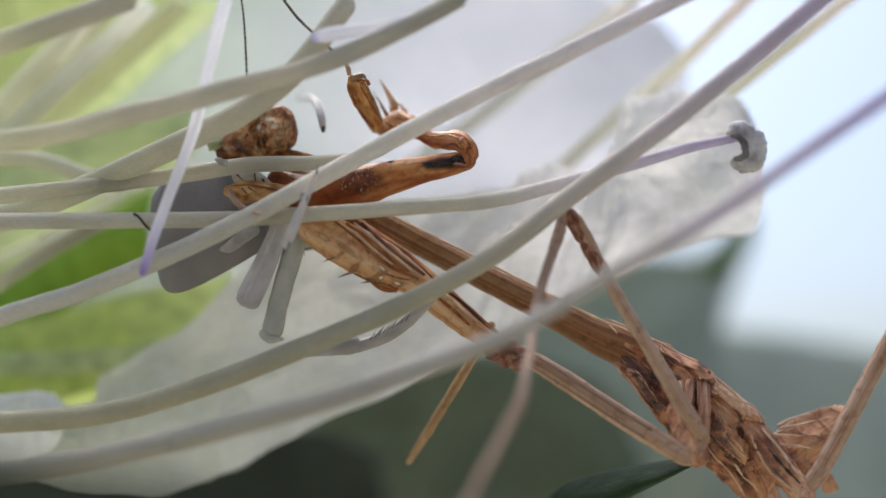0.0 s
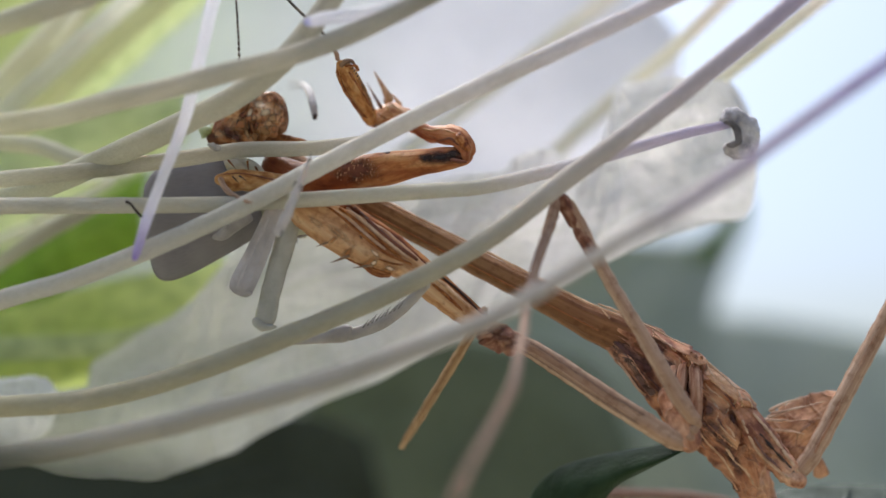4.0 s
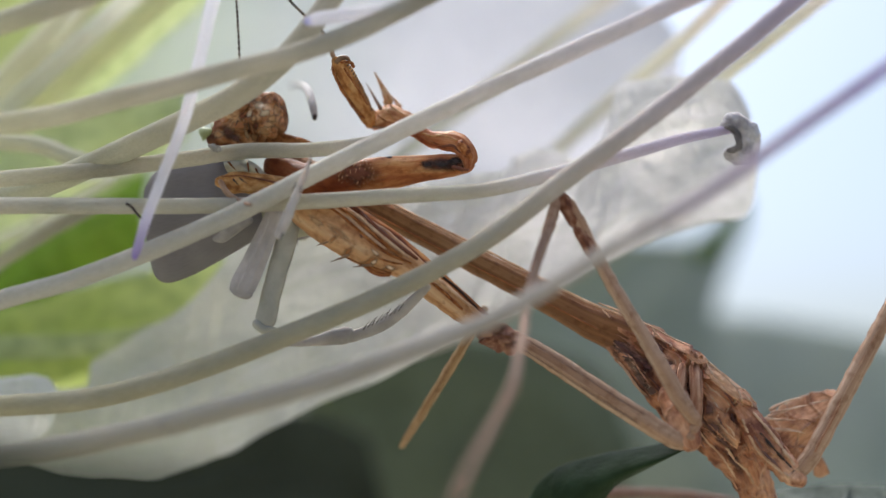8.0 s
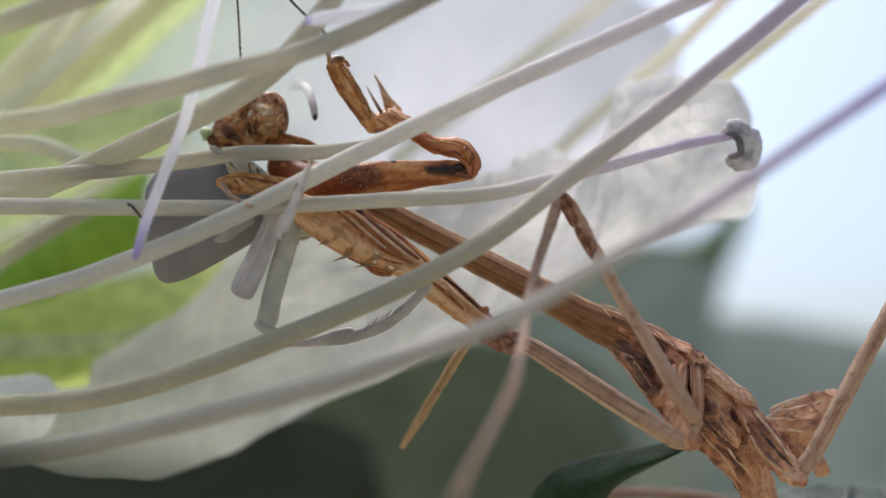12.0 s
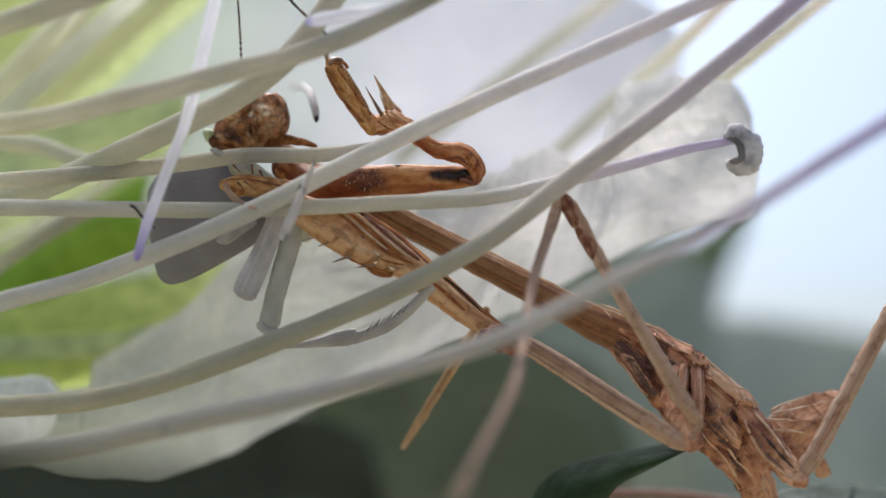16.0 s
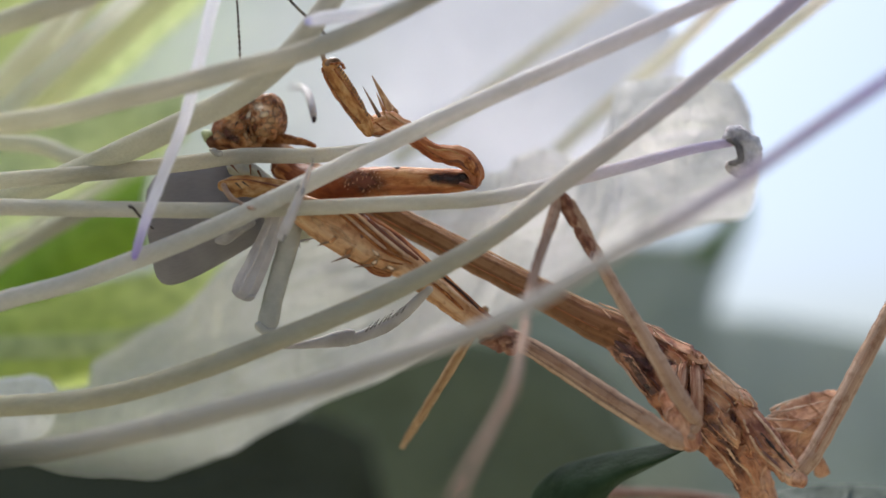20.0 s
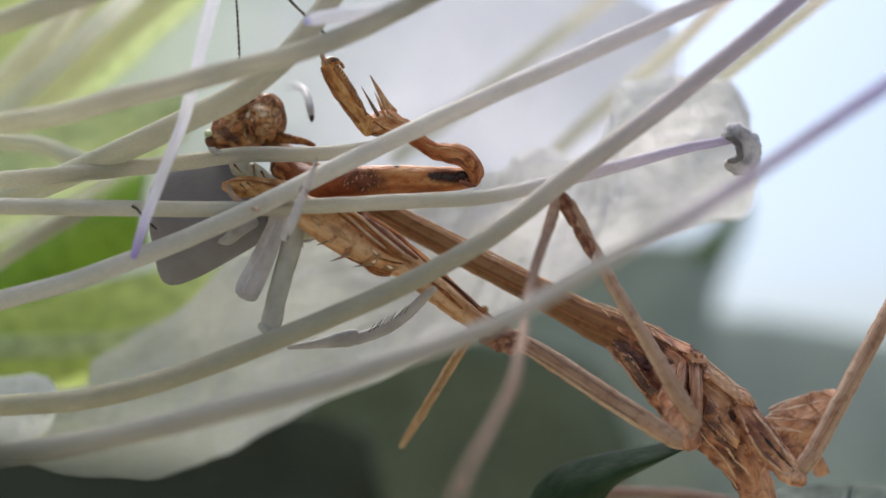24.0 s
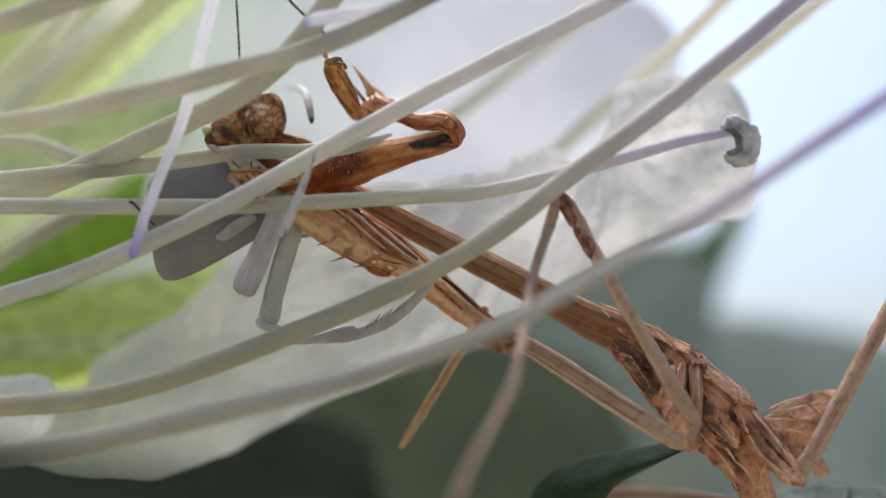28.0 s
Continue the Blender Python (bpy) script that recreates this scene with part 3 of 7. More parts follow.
# narrow leaf end in front of the far leaves
leaf("leaf", "blurred green leaf end in front of the far grey leaves", M_LEAF_GREEN,
     [(21.09, 46, -0.53), (21.95, 46, 0.63), (23.01, 46, 1.88), (24.46, 46, 3.32), (25.9, 46, 4.38)],
     [(21.66, 46, -1.4), (23.3, 46, -0.82), (24.84, 46, 0.77), (25.9, 46, 2.55), (26.19, 46, 4.09)], bulge=0.3, ruffle=0.2, freq=0.12)
# dark leaf added low beside the lens; its blur puts shade over the petal
leaf("leaf", "dark leaf added by the lens, its blur shading the petal foot", M_LEAF_SHADE,
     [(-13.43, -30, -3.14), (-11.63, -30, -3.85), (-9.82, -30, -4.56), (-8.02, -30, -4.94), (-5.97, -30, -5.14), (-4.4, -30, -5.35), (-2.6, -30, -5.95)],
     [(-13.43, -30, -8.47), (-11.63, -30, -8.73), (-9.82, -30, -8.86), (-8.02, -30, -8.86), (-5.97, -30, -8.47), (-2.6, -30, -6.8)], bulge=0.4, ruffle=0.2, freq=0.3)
bush = thing("caper_bush", "woody caper bush stem rising from the soil with leaf stalks", "bush", (-70, 60, -600))
part("main_stem", tube(Geo(), [(-70, 160, -640, 4.5), (-74, 140, -480, 4), (-62, 110, -320, 3.4), (-58, 80, -160, 2.8), (-48, 50, -60, 2.2), (-40, 25, -20, 1.5)], 12, 8, lump=0.5, freq=0.08), M_TWIG, bush)
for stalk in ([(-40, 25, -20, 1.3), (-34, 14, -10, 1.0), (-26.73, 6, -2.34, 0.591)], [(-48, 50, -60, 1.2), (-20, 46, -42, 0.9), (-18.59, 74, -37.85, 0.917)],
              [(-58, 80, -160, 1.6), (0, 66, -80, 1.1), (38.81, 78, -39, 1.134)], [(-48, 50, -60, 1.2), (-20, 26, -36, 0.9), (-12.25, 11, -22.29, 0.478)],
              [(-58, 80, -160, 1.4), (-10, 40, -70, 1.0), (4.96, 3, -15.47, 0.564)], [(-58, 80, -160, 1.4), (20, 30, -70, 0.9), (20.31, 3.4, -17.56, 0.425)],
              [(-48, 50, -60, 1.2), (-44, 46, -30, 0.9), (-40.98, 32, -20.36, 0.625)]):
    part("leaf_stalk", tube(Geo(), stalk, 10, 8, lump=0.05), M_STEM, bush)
twig = thing("twig", "thin reddish brown twig below the leaf", "twig", (6.39, 6, -13.57))
part("shoot", tube(Geo(), [(5.29, 7, -13.94, 0.39), (8.29, 7, -13.07, 0.33), (11.29, 7, -13.01, 0.3), (14.3, 7, -13.31, 0.3), (16.7, 7, -13.94, 0.3)], 10, 5, lump=0.05), M_TWIG, twig)

# ---- the flower ----
flower = thing("caper_flower", "white caper flower with long cream stamens turning lilac", "flower", (-26.73, 6, -2.34))
def petal(label, mat, one, two, **shape):
    part("petal", blade(Geo(), one, two, **shape), mat, flower, label)


petal("broad white translucent petal with a crinkled edge", M_PETAL,
      [(-27.27, 8, -7.59), (-22.08, 8, -7.59), (-19.34, 8, -7.29), (-18.97, 8, -6.07), (-17.05, 8, -5), (-14.65, 7.5, -3.6), (-12.83, 7.5, -1.94), (-11.02, 7.5, 0.03), (-8.53, 7, 2.13), (-4.33, 7, 3.33), (-0.73, 7.5, 3.66), (1.97, 6.6, 3.97), (3.32, 6.6, 4.21), (3.74, 6.2, 4.92), (4.92, 6.2, 5.25), (6.41, 6.2, 4.92), (7.6, 6.2, 4.62), (8.37, 6.2, 5.97), (8.84, 6.2, 7.51), (9.43, 6.2, 8.75), (10.86, 6.2, 9.04), (12.35, 6.2, 8.99), (13.68, 6.2, 8.87), (15.19, 6.2, 8.75), (15.84, 6.2, 7.8)],
      [(-27.27, 8, -11.86), (-23.91, 8, -11.41), (-20.86, 8, -12.32), (-18.42, 8, -12.54), (-16.29, 8, -12.57), (-14.46, 8, -12.23), (-13.24, 8, -11.8), (-11.71, 8, -11.01), (-10.11, 7.5, -10.32), (-7.93, 7, -8.98), (-5.48, 6.5, -7.78), (-2.5, 6.5, -6.38), (-0.12, 6.5, -5.19), (1.68, 7, -4.33), (3.48, 7, -3.42), (5.02, 7.5, -2.63), (6.54, 7.5, -1.79), (8.24, 6.6, -0.8), (9.73, 6.6, -0.15), (11.75, 6.2, 0.74), (13.82, 6.2, 1.36), (15.84, 6.2, 1.75), (16.37, 6.2, 2.99), (16.31, 6.2, 4.62), (16.02, 6.2, 6.25)],
      nu=340, nv=190, bulge=0.7, ruffle=0.6, freq=0.32, thick=0.12, edge=0.04, fine=0.1, grain=0.075, folds=0.26)
petal("upper white petal behind the stamens", M_PETAL_FAR,
      [(-13.47, 22, 21.87), (-9.77, 22, 22.24), (-3.11, 22, 21.87), (4.29, 22, 20.39), (9.84, 22, 18.17), (13.17, 22, 16.32), (14.95, 22, 14.47)],
      [(-37.3, 20, -4.29), (-20.79, 19, -7.09), (-4.71, 18, -4.18), (2.32, 18, -1.37), (9.12, 19, 1.46), (13.92, 20, 5.81), (15.2, 21, 11)],
      nu=60, nv=40, bulge=0.8, ruffle=0.9, freq=0.12, thick=0.12, edge=0.03, fine=0.1)
petal("small white petal lobe low beside the stamens", M_PETAL_LOBE,
      [(-27.48, 5, -6.72), (-22.82, 5, -6.61), (-21.07, 5, -6.49), (-20.03, 5, -7.07), (-19.79, 5, -8)],
      [(-27.48, 5, -10.45), (-22.82, 5, -10.16), (-21.48, 5, -10.04), (-20.38, 5, -9.4), (-19.76, 5, -8.12)],
      nu=30, nv=24, bulge=0.8, ruffle=0.6, freq=0.4, thick=0.12, edge=0.05, fine=0.15)
def sepal(mat, one, two, bulge):
    part("sepal", blade(Geo(), one, two, nu=30, nv=16, bulge=bulge, ruffle=0.8, freq=0.3, thick=0.25), mat, flower, "yellow-green sepal")


sepal(M_SEPAL_PALE, [(-31.35, 17, 5.93), (-25.45, 17, 9.57), (-21.29, 17, 12.45), (-15.74, 17, 16.68)], [(-29.96, 17, 2.81), (-23.72, 17, 7.39), (-19.73, 17, 10.61), (-13.84, 17, 15.99)], 0.6)
sepal(M_SEPAL_PALE, [(-33.67, 16, 4.14), (-24.77, 16, 7.56), (-21.35, 16, 9), (-15.53, 16, 9.96)], [(-33.67, 16, -2.7), (-24.77, 16, 0.72), (-19.98, 16, 3.46), (-15.53, 16, 6.88)], 1.0)
sepal(M_SEPAL_DEEP, [(-34.82, 17, -1.01), (-27.19, 17, 0.38), (-23.03, 17, 2.46), (-18.1, 17, 4.89)], [(-34.35, 16, -6.81), (-26.82, 16, -5.44), (-22.38, 16, -2.02), (-17.86, 16, 0.03)], 1.5)
sepal(M_SEPAL_PALE, [(-28.41, 10, -5.12), (-24.64, 10, -4.87), (-19.61, 10, -4.68), (-13.95, 10, -3.74)], [(-28.41, 10, -6.32), (-24.64, 10, -6.19), (-19.61, 10, -5.94), (-13.95, 10, -4.68)], 0.2)
sepal(M_SEPAL_LOW, [(-33.42, 14, -3.96), (-26.1, 14, -3.46), (-20.11, 14, -1.96), (-12.12, 14, -0.3)], [(-32.95, 13, -9.16), (-25.73, 13, -8.5), (-20.48, 13, -7.19), (-12.6, 13, -3.91)], 1.0)


def stamen(pts, mat=None, pivot=None, label=""):
    g = tube(Geo(), pts, 14, 8, lump=0.018, freq=1.4)
    return part("stamen", g, mat or M_STAMEN, flower, label, pivot)


def anther(parent, pts, label="grey curled anther dusted with pollen"):
    g = tube(Geo(), pts, 14, 6, flat=0.85, lump=0.14, freq=3.2)
    return part("anther", g, M_ANTHER, parent, label)


s_base = part("stamen", tube(Geo(), [(-22.42, -6, -9.14, 0.504), (-18.82, -6, -8.76, 0.492), (-15.88, -6.2, -8.32, 0.49), (-13.88, -6.5, -7.89, 0.487), (-11.35, -7, -7.31, 0.471)], 14, 8, lump=0.018, freq=1.4, ends=(True, False)),
              M_STAMEN_GREY, flower, "lilac-grey stamen nearest the lens")
s_front = part("stamen_tip", tube(Geo(), [(-11.39, -7, -7.32, 0.471), (-8.72, -7.5, -6.53, 0.466), (-6.55, -8, -5.91, 0.438), (-4.19, -8.6, -5.15, 0.422), (-1.89, -9.2, -4.28, 0.405), (0.35, -10, -3.39, 0.376), (2.53, -10.8, -2.37, 0.348), (6.7, -12, 0.23, 0.286), (8.79, -12.2, 1.42, 0.275), (10.85, -12.4, 2.78, 0.263), (13.94, -12.6, 4.98, 0.262), (16.1, -13, 6.52, 0.259), (20.25, -13, 9.36, 0.259)],
                             14, 8, lump=0.018, freq=1.4, ends=(False, True)), M_STAMEN_TIP, s_base, "slender violet-grey outer half", pivot=(-11.39, -7, -7.32))
s_long = stamen([(-23.21, -3, -7.29, 0.482), (-19.91, -3, -7.06, 0.482), (-15.79, -3.2, -6.7, 0.481), (-11.44, -3.4, -5.55, 0.479), (-6.63, -3.6, -3.72, 0.465), (-2.1, -3.8, -1.78, 0.45), (1.89, -4, 0.4, 0.436), (5.36, -4.2, 3.05, 0.435), (9.29, -4.5, 5.95, 0.42), (12.67, -4.8, 8.62, 0.405), (15.56, -5, 11.03, 0.391), (18.99, -5, 13.97, 0.367)], M_STAMEN_DUSK)
s_cross = stamen([(-22.87, -3.2, -3.39, 0.455), (-19.84, -3.2, -2.3, 0.443), (-16.29, -3.2, -1.29, 0.43), (-12.25, -3.2, 0.28, 0.43), (-8.96, -3.2, 1.75, 0.43), (-5.67, -3.2, 3.42, 0.417), (-2.13, -3.2, 5.19, 0.417), (1.89, -4.2, 6.98, 0.397), (5.84, -4.4, 8.73, 0.396), (10.26, -4.6, 10.72, 0.382), (14.09, -5, 12.31, 0.367)],
                 M_STAMEN_SOFT, pivot=(-22.54, -4, -3.34))
s_anther = stamen([(-23.29, -2.2, 1.88, 0.386), (-20.2, -2.2, 1.98, 0.386), (-15.02, -2.3, 1.95, 0.373), (-9.86, -2.4, 1.98, 0.359), (-5.74, -2.5, 2.18, 0.359), (-1.64, -2.6, 2.43, 0.358), (1.94, -2.6, 2.69, 0.345), (5.01, -2.6, 3.4, 0.32), (8.08, -2.6, 4.2, 0.281), (10.66, -2.5, 4.95, 0.243), (13.14, -2.4, 5.47, 0.193)],
                  M_STAMEN, pivot=(-23.29, -2.2, 1.88))
anther(s_anther, [(12.76, -2.4, 5.65, 0.231), (13.09, -2.4, 5.78, 0.385), (13.53, -2.4, 5.62, 0.462), (13.89, -2.4, 5.16, 0.501), (13.89, -2.4, 4.62, 0.488), (13.58, -2.4, 4.26, 0.436), (13.2, -2.4, 4.26, 0.359), (12.94, -2.4, 4.42, 0.205)])
part("anther_groove", tube(Geo(), [(12.72, -2.9, 5.47, 0.102), (13.01, -2.95, 5.39, 0.153), (13.29, -2.95, 5.06, 0.178), (13.29, -2.95, 4.65, 0.178), (13.06, -2.95, 4.45, 0.153), (12.85, -2.9, 4.4, 0.102)], 10, 5, 0.6, 0.08, 4), M_ANTHER_DARK, s_anther, "dark inner groove of the anther")
s_tip = stamen([(-9.04, -4.2, 14.43, 0.286), (-10.08, -4.2, 10.95, 0.286), (-10.73, -4.2, 8.22, 0.273), (-11.4, -4.2, 5.61, 0.261), (-12.32, -4.2, 3.25, 0.248), (-13.06, -4.2, 1.27, 0.236), (-13.44, -4.2, 0.02, 0.199), (-13.56, -4.2, -0.37, 0.137)],
               M_STAMEN_VIOLET, pivot=(-9.04, -4.2, 14.43), label="short pale stamen with a violet tip")
stamen([(-19.69, -5.6, 5.25, 0.484), (-16.54, -5.6, 5.73, 0.472), (-14.13, -5.6, 6.36, 0.472), (-11.71, -5.6, 6.92, 0.46), (-9.29, -5.6, 7.57, 0.46), (-6.87, -5.6, 8.2, 0.435), (-4.45, -5.6, 9.02, 0.435), (-2.03, -5.6, 10.13, 0.411), (0.39, -5.6, 11.39, 0.387)], M_STAMEN_PALE)
stamen([(-23.39, 2, 1.91, 0.665), (-20.27, 1, 2.7, 0.627), (-17.1, -0.5, 3.69, 0.584), (-14.07, -2, 4.78, 0.569), (-11.57, -2.8, 5.79, 0.561), (-9.18, -3.4, 6.86, 0.555), (-6.83, -4, 8.58, 0.524), (-4.57, -4.2, 11.45, 0.472)], M_STAMEN_TAUPE)
s_mid = stamen([(-23.8, -1, 2.92, 0.395), (-20.56, -1.2, 3.23, 0.393), (-15.79, -1.4, 3.69, 0.379), (-11.85, -1.5, 4.15, 0.378), (-9.22, -1.6, 4.51, 0.365), (-6.34, -1.7, 4.55, 0.351), (-4.52, -1.8, 4.7, 0.324), (-3.32, -1.9, 4.97, 0.22), (-2.38, -2, 5.3, 0.065)],
               M_STAMEN_PALE, pivot=(-23.8, -1, 2.92))
part("anther_scar", blob(Geo(), (-10.43, -2.1, 4.62), (0.3, 0.1, 0.2), 20, 0.12, 5), M_SMEAR, s_mid, "grey pollen smear")
stamen([(-25.73, 5, 5.91, 0.466), (-22.82, 5, 5.56, 0.466), (-20.78, 5, 5.33, 0.451), (-18.89, 4.5, 4.65, 0.433), (-16.73, 4, 4.04, 0.401)], M_STAMEN_MIST)
stamen([(2.6, 16, 1.4, 0.376), (6.02, 16, 5.1, 0.411), (9.85, 14, 8.69, 0.433), (12.95, 11, 11.26, 0.415), (15.48, 9, 13.78, 0.403), (18.79, 8, 17.11, 0.397)], M_STAMEN_STRAW)
stamen([(9.64, 8, 4.76, 0.381), (13.98, 7.5, 8.41, 0.393), (17, 7, 10.84, 0.39), (20.18, 7, 13.37, 0.39), (24.51, 7, 16.85, 0.39)], M_STAMEN_STRAW)
stamen([(-2.91, 17, 5.58, 0.451), (2.64, 17, 9.74, 0.451), (6.1, 17, 12.38, 0.451), (10.61, 17, 15.81, 0.451), (14.43, 17, 18.76, 0.451)], M_STAMEN_STRAW)
s_white = stamen([(1.11, -5.6, 11.88, 0.242), (-1.06, -5.6, 10.71, 0.266), (-3, -5.6, 10.18, 0.314), (-4.45, -5.6, 9.99, 0.314), (-5.44, -5.4, 9.88, 0.291), (-5.83, -5.4, 9.78, 0.194)], M_STAMEN_WHITE)
stamen([(-24.57, 5, 11.03, 0.611), (-21.07, 5, 12.2, 0.611), (-16.71, 5, 13.71, 0.611)], M_STAMEN_TAUPE)
stamen([(-25.9, 10, 7.57, 0.817), (-23.07, 10, 10.53, 0.817), (-21.12, 10, 12.54, 0.786), (-19.45, 10, 14.43, 0.754)], M_STAMEN_MIST)
stamen([(-26.13, 9, 5.54, 0.557), (-22.42, 9, 9.01, 0.557), (-19.63, 9, 11.55, 0.557), (-16.69, 9, 14.21, 0.557)], M_STAMEN_FAR)
stamen([(-20.79, 7, 10.84, 0.15), (-19.7, 7, 12.29, 0.15), (-18.74, 7, 13.7, 0.15)], M_STAMEN_FAR)
stamen([(-24.72, 12, 6.76, 0.68), (-20.52, 12, 10.45, 0.712), (-17.44, 12, 13.23, 0.712), (-15.66, 12, 14.85, 0.712)], M_STAMEN_OLIVE)
stamen([(-25.74, 8, -1.95, 0.397), (-22.08, 8, 0.49, 0.397), (-19.03, 8, 2.23, 0.397)], M_STAMEN_TAUPE)
stamen([(-27.31, 12, -0.29, 0.324), (-23.43, 12, 1.33, 0.324), (-20.52, 12, 2.23, 0.324)], M_STAMEN_FAR)
stamen([(-21.75, 7, 1.53, 0.195), (-19.34, 7, 2.73, 0.195), (-17.54, 7, 3.69, 0.195)], M_STAMEN_FAR)
stamen([(-25.35, 7, 2.67, 0.421), (-21.15, 7, 3.57, 0.421), (-16.64, 7, 4.36, 0.421)], M_STAMEN_FAR)

# ---- the mantis ----
mantis = thing("mantis", "brown stick mantis clinging to the flower and eating an insect", "insect", (12.43, 1, -7.06))
part("prothorax", tube(Geo(), [(-8.48, 1.6, 5.07, 0.554), (-6.52, 1.1, 3.74, 0.573), (-3.64, 0.8, 2.23, 0.57), (-1.6, 0.6, 1.11, 0.568), (0.43, 0.5, 0.03, 0.581), (3.13, 0.35, -1.37, 0.606), (5.81, 0.25, -2.77, 0.699), (7.15, 0.2, -3.49, 0.806), (8.35, 0.15, -4, 0.913), (9.8, 0, -4.85, 1.179)],
                       20, 8, 0.8, 0.05, 1.2, ridges=0.05, ridge_n=6), M_SHAFT, mantis)
part("dorsal_keel", tube(Geo(), [(-6.05, 0.5, 3.97, 0.027), (-3.87, 0.2, 2.9, 0.04), (-1.18, 0, 1.53, 0.054), (1.49, -0.2, 0.21, 0.053), (4.42, -0.4, -1.28, 0.053), (6.79, -0.6, -2.47, 0.053), (8.36, -0.7, -3.12, 0.04)], 8, 8, lump=0.03, freq=3), M_KEEL, mantis, "pale raised keel")
part("side_stripe", tube(Geo(), [(-4.4, 0.06, 2.28, 0.027), (-1.17, -0.18, 0.56, 0.04), (2.02, -0.34, -1.09, 0.04), (5.2, -0.54, -2.71, 0.04), (7.29, -0.78, -3.78, 0.026)], 8, 8, lump=0.03, freq=3), M_COXA, mantis, "dark stripe along the prothorax")
BODY = [Geo(), Geo()]
part("mesothorax", tube(BODY[0], [(7.49, 0.3, -3.58, 0.485), (8.33, 0.2, -4.06, 0.833), (9.39, 0.1, -4.83, 1.154), (10.63, 0, -5.89, 1.5), (11.89, 0, -6.99, 1.634), (13.02, 0, -7.93, 1.554), (13.85, 0.1, -8.77, 1.288)],
                        110, 16, 0.85, 0.08, 2.3, crease=0.1, knots=6, ridges=0.04, ridge_n=7, seed=2, fibre=0.13), M_BODY, mantis, "flaky bark-brown thorax")
part("abdomen", tube(BODY[1], [(12.41, 0.3, -7.65, 1.346), (13.27, 0.4, -8.69, 1.295), (13.91, 0.5, -9.56, 1.162), (14.59, 0.7, -10.63, 0.949), (15.23, 0.9, -11.89, 0.735), (16.02, 1, -13.6, 0.545)],
                     90, 16, 0.8, 0.08, 2.2, crease=0.1, knots=7, ridges=0.05, ridge_n=8, seed=5, fibre=0.13), M_BODY, mantis, "flaky bark-brown abdomen")


def flake(name, one, two, mat=M_BODY, label="", **k):
    shape = dict(nu=16, nv=10, bulge=0.12, ruffle=0.16, freq=1.4, thick=0.12, edge=0.06, fine=0.04)
    shape.update(k)
    g = blade(Geo(), one, two, **shape)
    if name.endswith("_plate"):
        BODY.append(g)
    return part(name, g, mat, mantis, label)


# plates and keels that stand off the body
flake("back_plate", [(8.63, -1, -3.13), (9.62, -1.1, -3.57), (10.67, -1.1, -4.1), (11.61, -1.1, -4.49)], [(8.71, -1.5, -3.37), (9.57, -1.7, -3.93), (10.48, -1.8, -4.49), (11.37, -1.8, -4.9)], bulge=0.1)
flake("back_plate", [(11.33, -1.2, -4.49), (11.96, -1.2, -4.8), (12.37, -1, -5.19)], [(11.16, -1.8, -4.96), (11.73, -1.8, -5.27), (12.25, -1.3, -5.26)], M_LOBE, bulge=0.08)
flake("back_plate", [(12.27, -1, -5.19), (13.03, -1.1, -5.75), (13.87, -1.1, -6.44), (14.66, -0.9, -7.2)], [(12.01, -1.7, -5.69), (12.66, -1.8, -6.31), (13.39, -1.8, -6.88), (14.32, -1.4, -7.4)], M_LOBE, bulge=0.15)
flake("back_plate", [(13.64, -1.3, -6.41), (14.17, -1.3, -6.73), (14.66, -1, -7.4)], [(13.6, -1.8, -6.88), (14.04, -1.7, -7.2), (14.61, -1.1, -7.49)], bulge=0.08)
flake("side_plate", [(8.27, -1, -4.92), (8.84, -1, -5.82), (9.63, -1, -6.82)], [(8.7, -1.6, -4.97), (9.2, -1.7, -5.8), (9.86, -1.8, -6.57)], bulge=0.1)
flake("side_plate", [(12.07, -1.9, -6.71), (12.75, -1.9, -7.43), (13.73, -1.7, -8.29)], [(11.96, -1.7, -7.77), (12.63, -1.7, -8.45), (13.57, -1.5, -9.26)], M_LOBE, bulge=0.12)
TREES = [BVHTree.FromPolygons([tuple(v) for v in g.v], g.f) for g in BODY]


def on_body(p, proud=-0.02):
    """The place on the body's near side at the same height and width."""
    best = None
    for tree in TREES:
        hit = tree.ray_cast(Vector((p[0], -12, p[2])), Vector((0, 1, 0)))[0]
        if hit and (best is None or hit.y < best.y):
            best = hit
    return Vector((p[0], best.y - proud, p[2])) if best else Vector(p)


def lay(trees, line, r, sink=0.35, lump=0.3):
    """A tapered, continuous keel or stripe that follows the near side of a body."""
    dense = [Vector(q) for q in curve_at(line, 7)]
    ys = []
    for p in dense:
        hits = [t.ray_cast(Vector((p.x, -14, p.z)), Vector((0, 1, 0)))[0] for t in trees]
        ys.append(min((h.y for h in hits if h), default=p.y))
    n = len(dense) - 1
    pts = []
    for k, p in enumerate(dense):
        near = ys[max(0, k - 2):k + 3]
        y = 0.5 * min(near) + 0.5 * sum(near) / len(near)
        pts.append((p.x, y + r * sink, p.z, r * (0.35 + 0.65 * math.sin(math.pi * (0.08 + 0.84 * k / n)) ** 0.6)))
    return tube(Geo(), pts, 8, 1, 0.8, lump * r, 5)


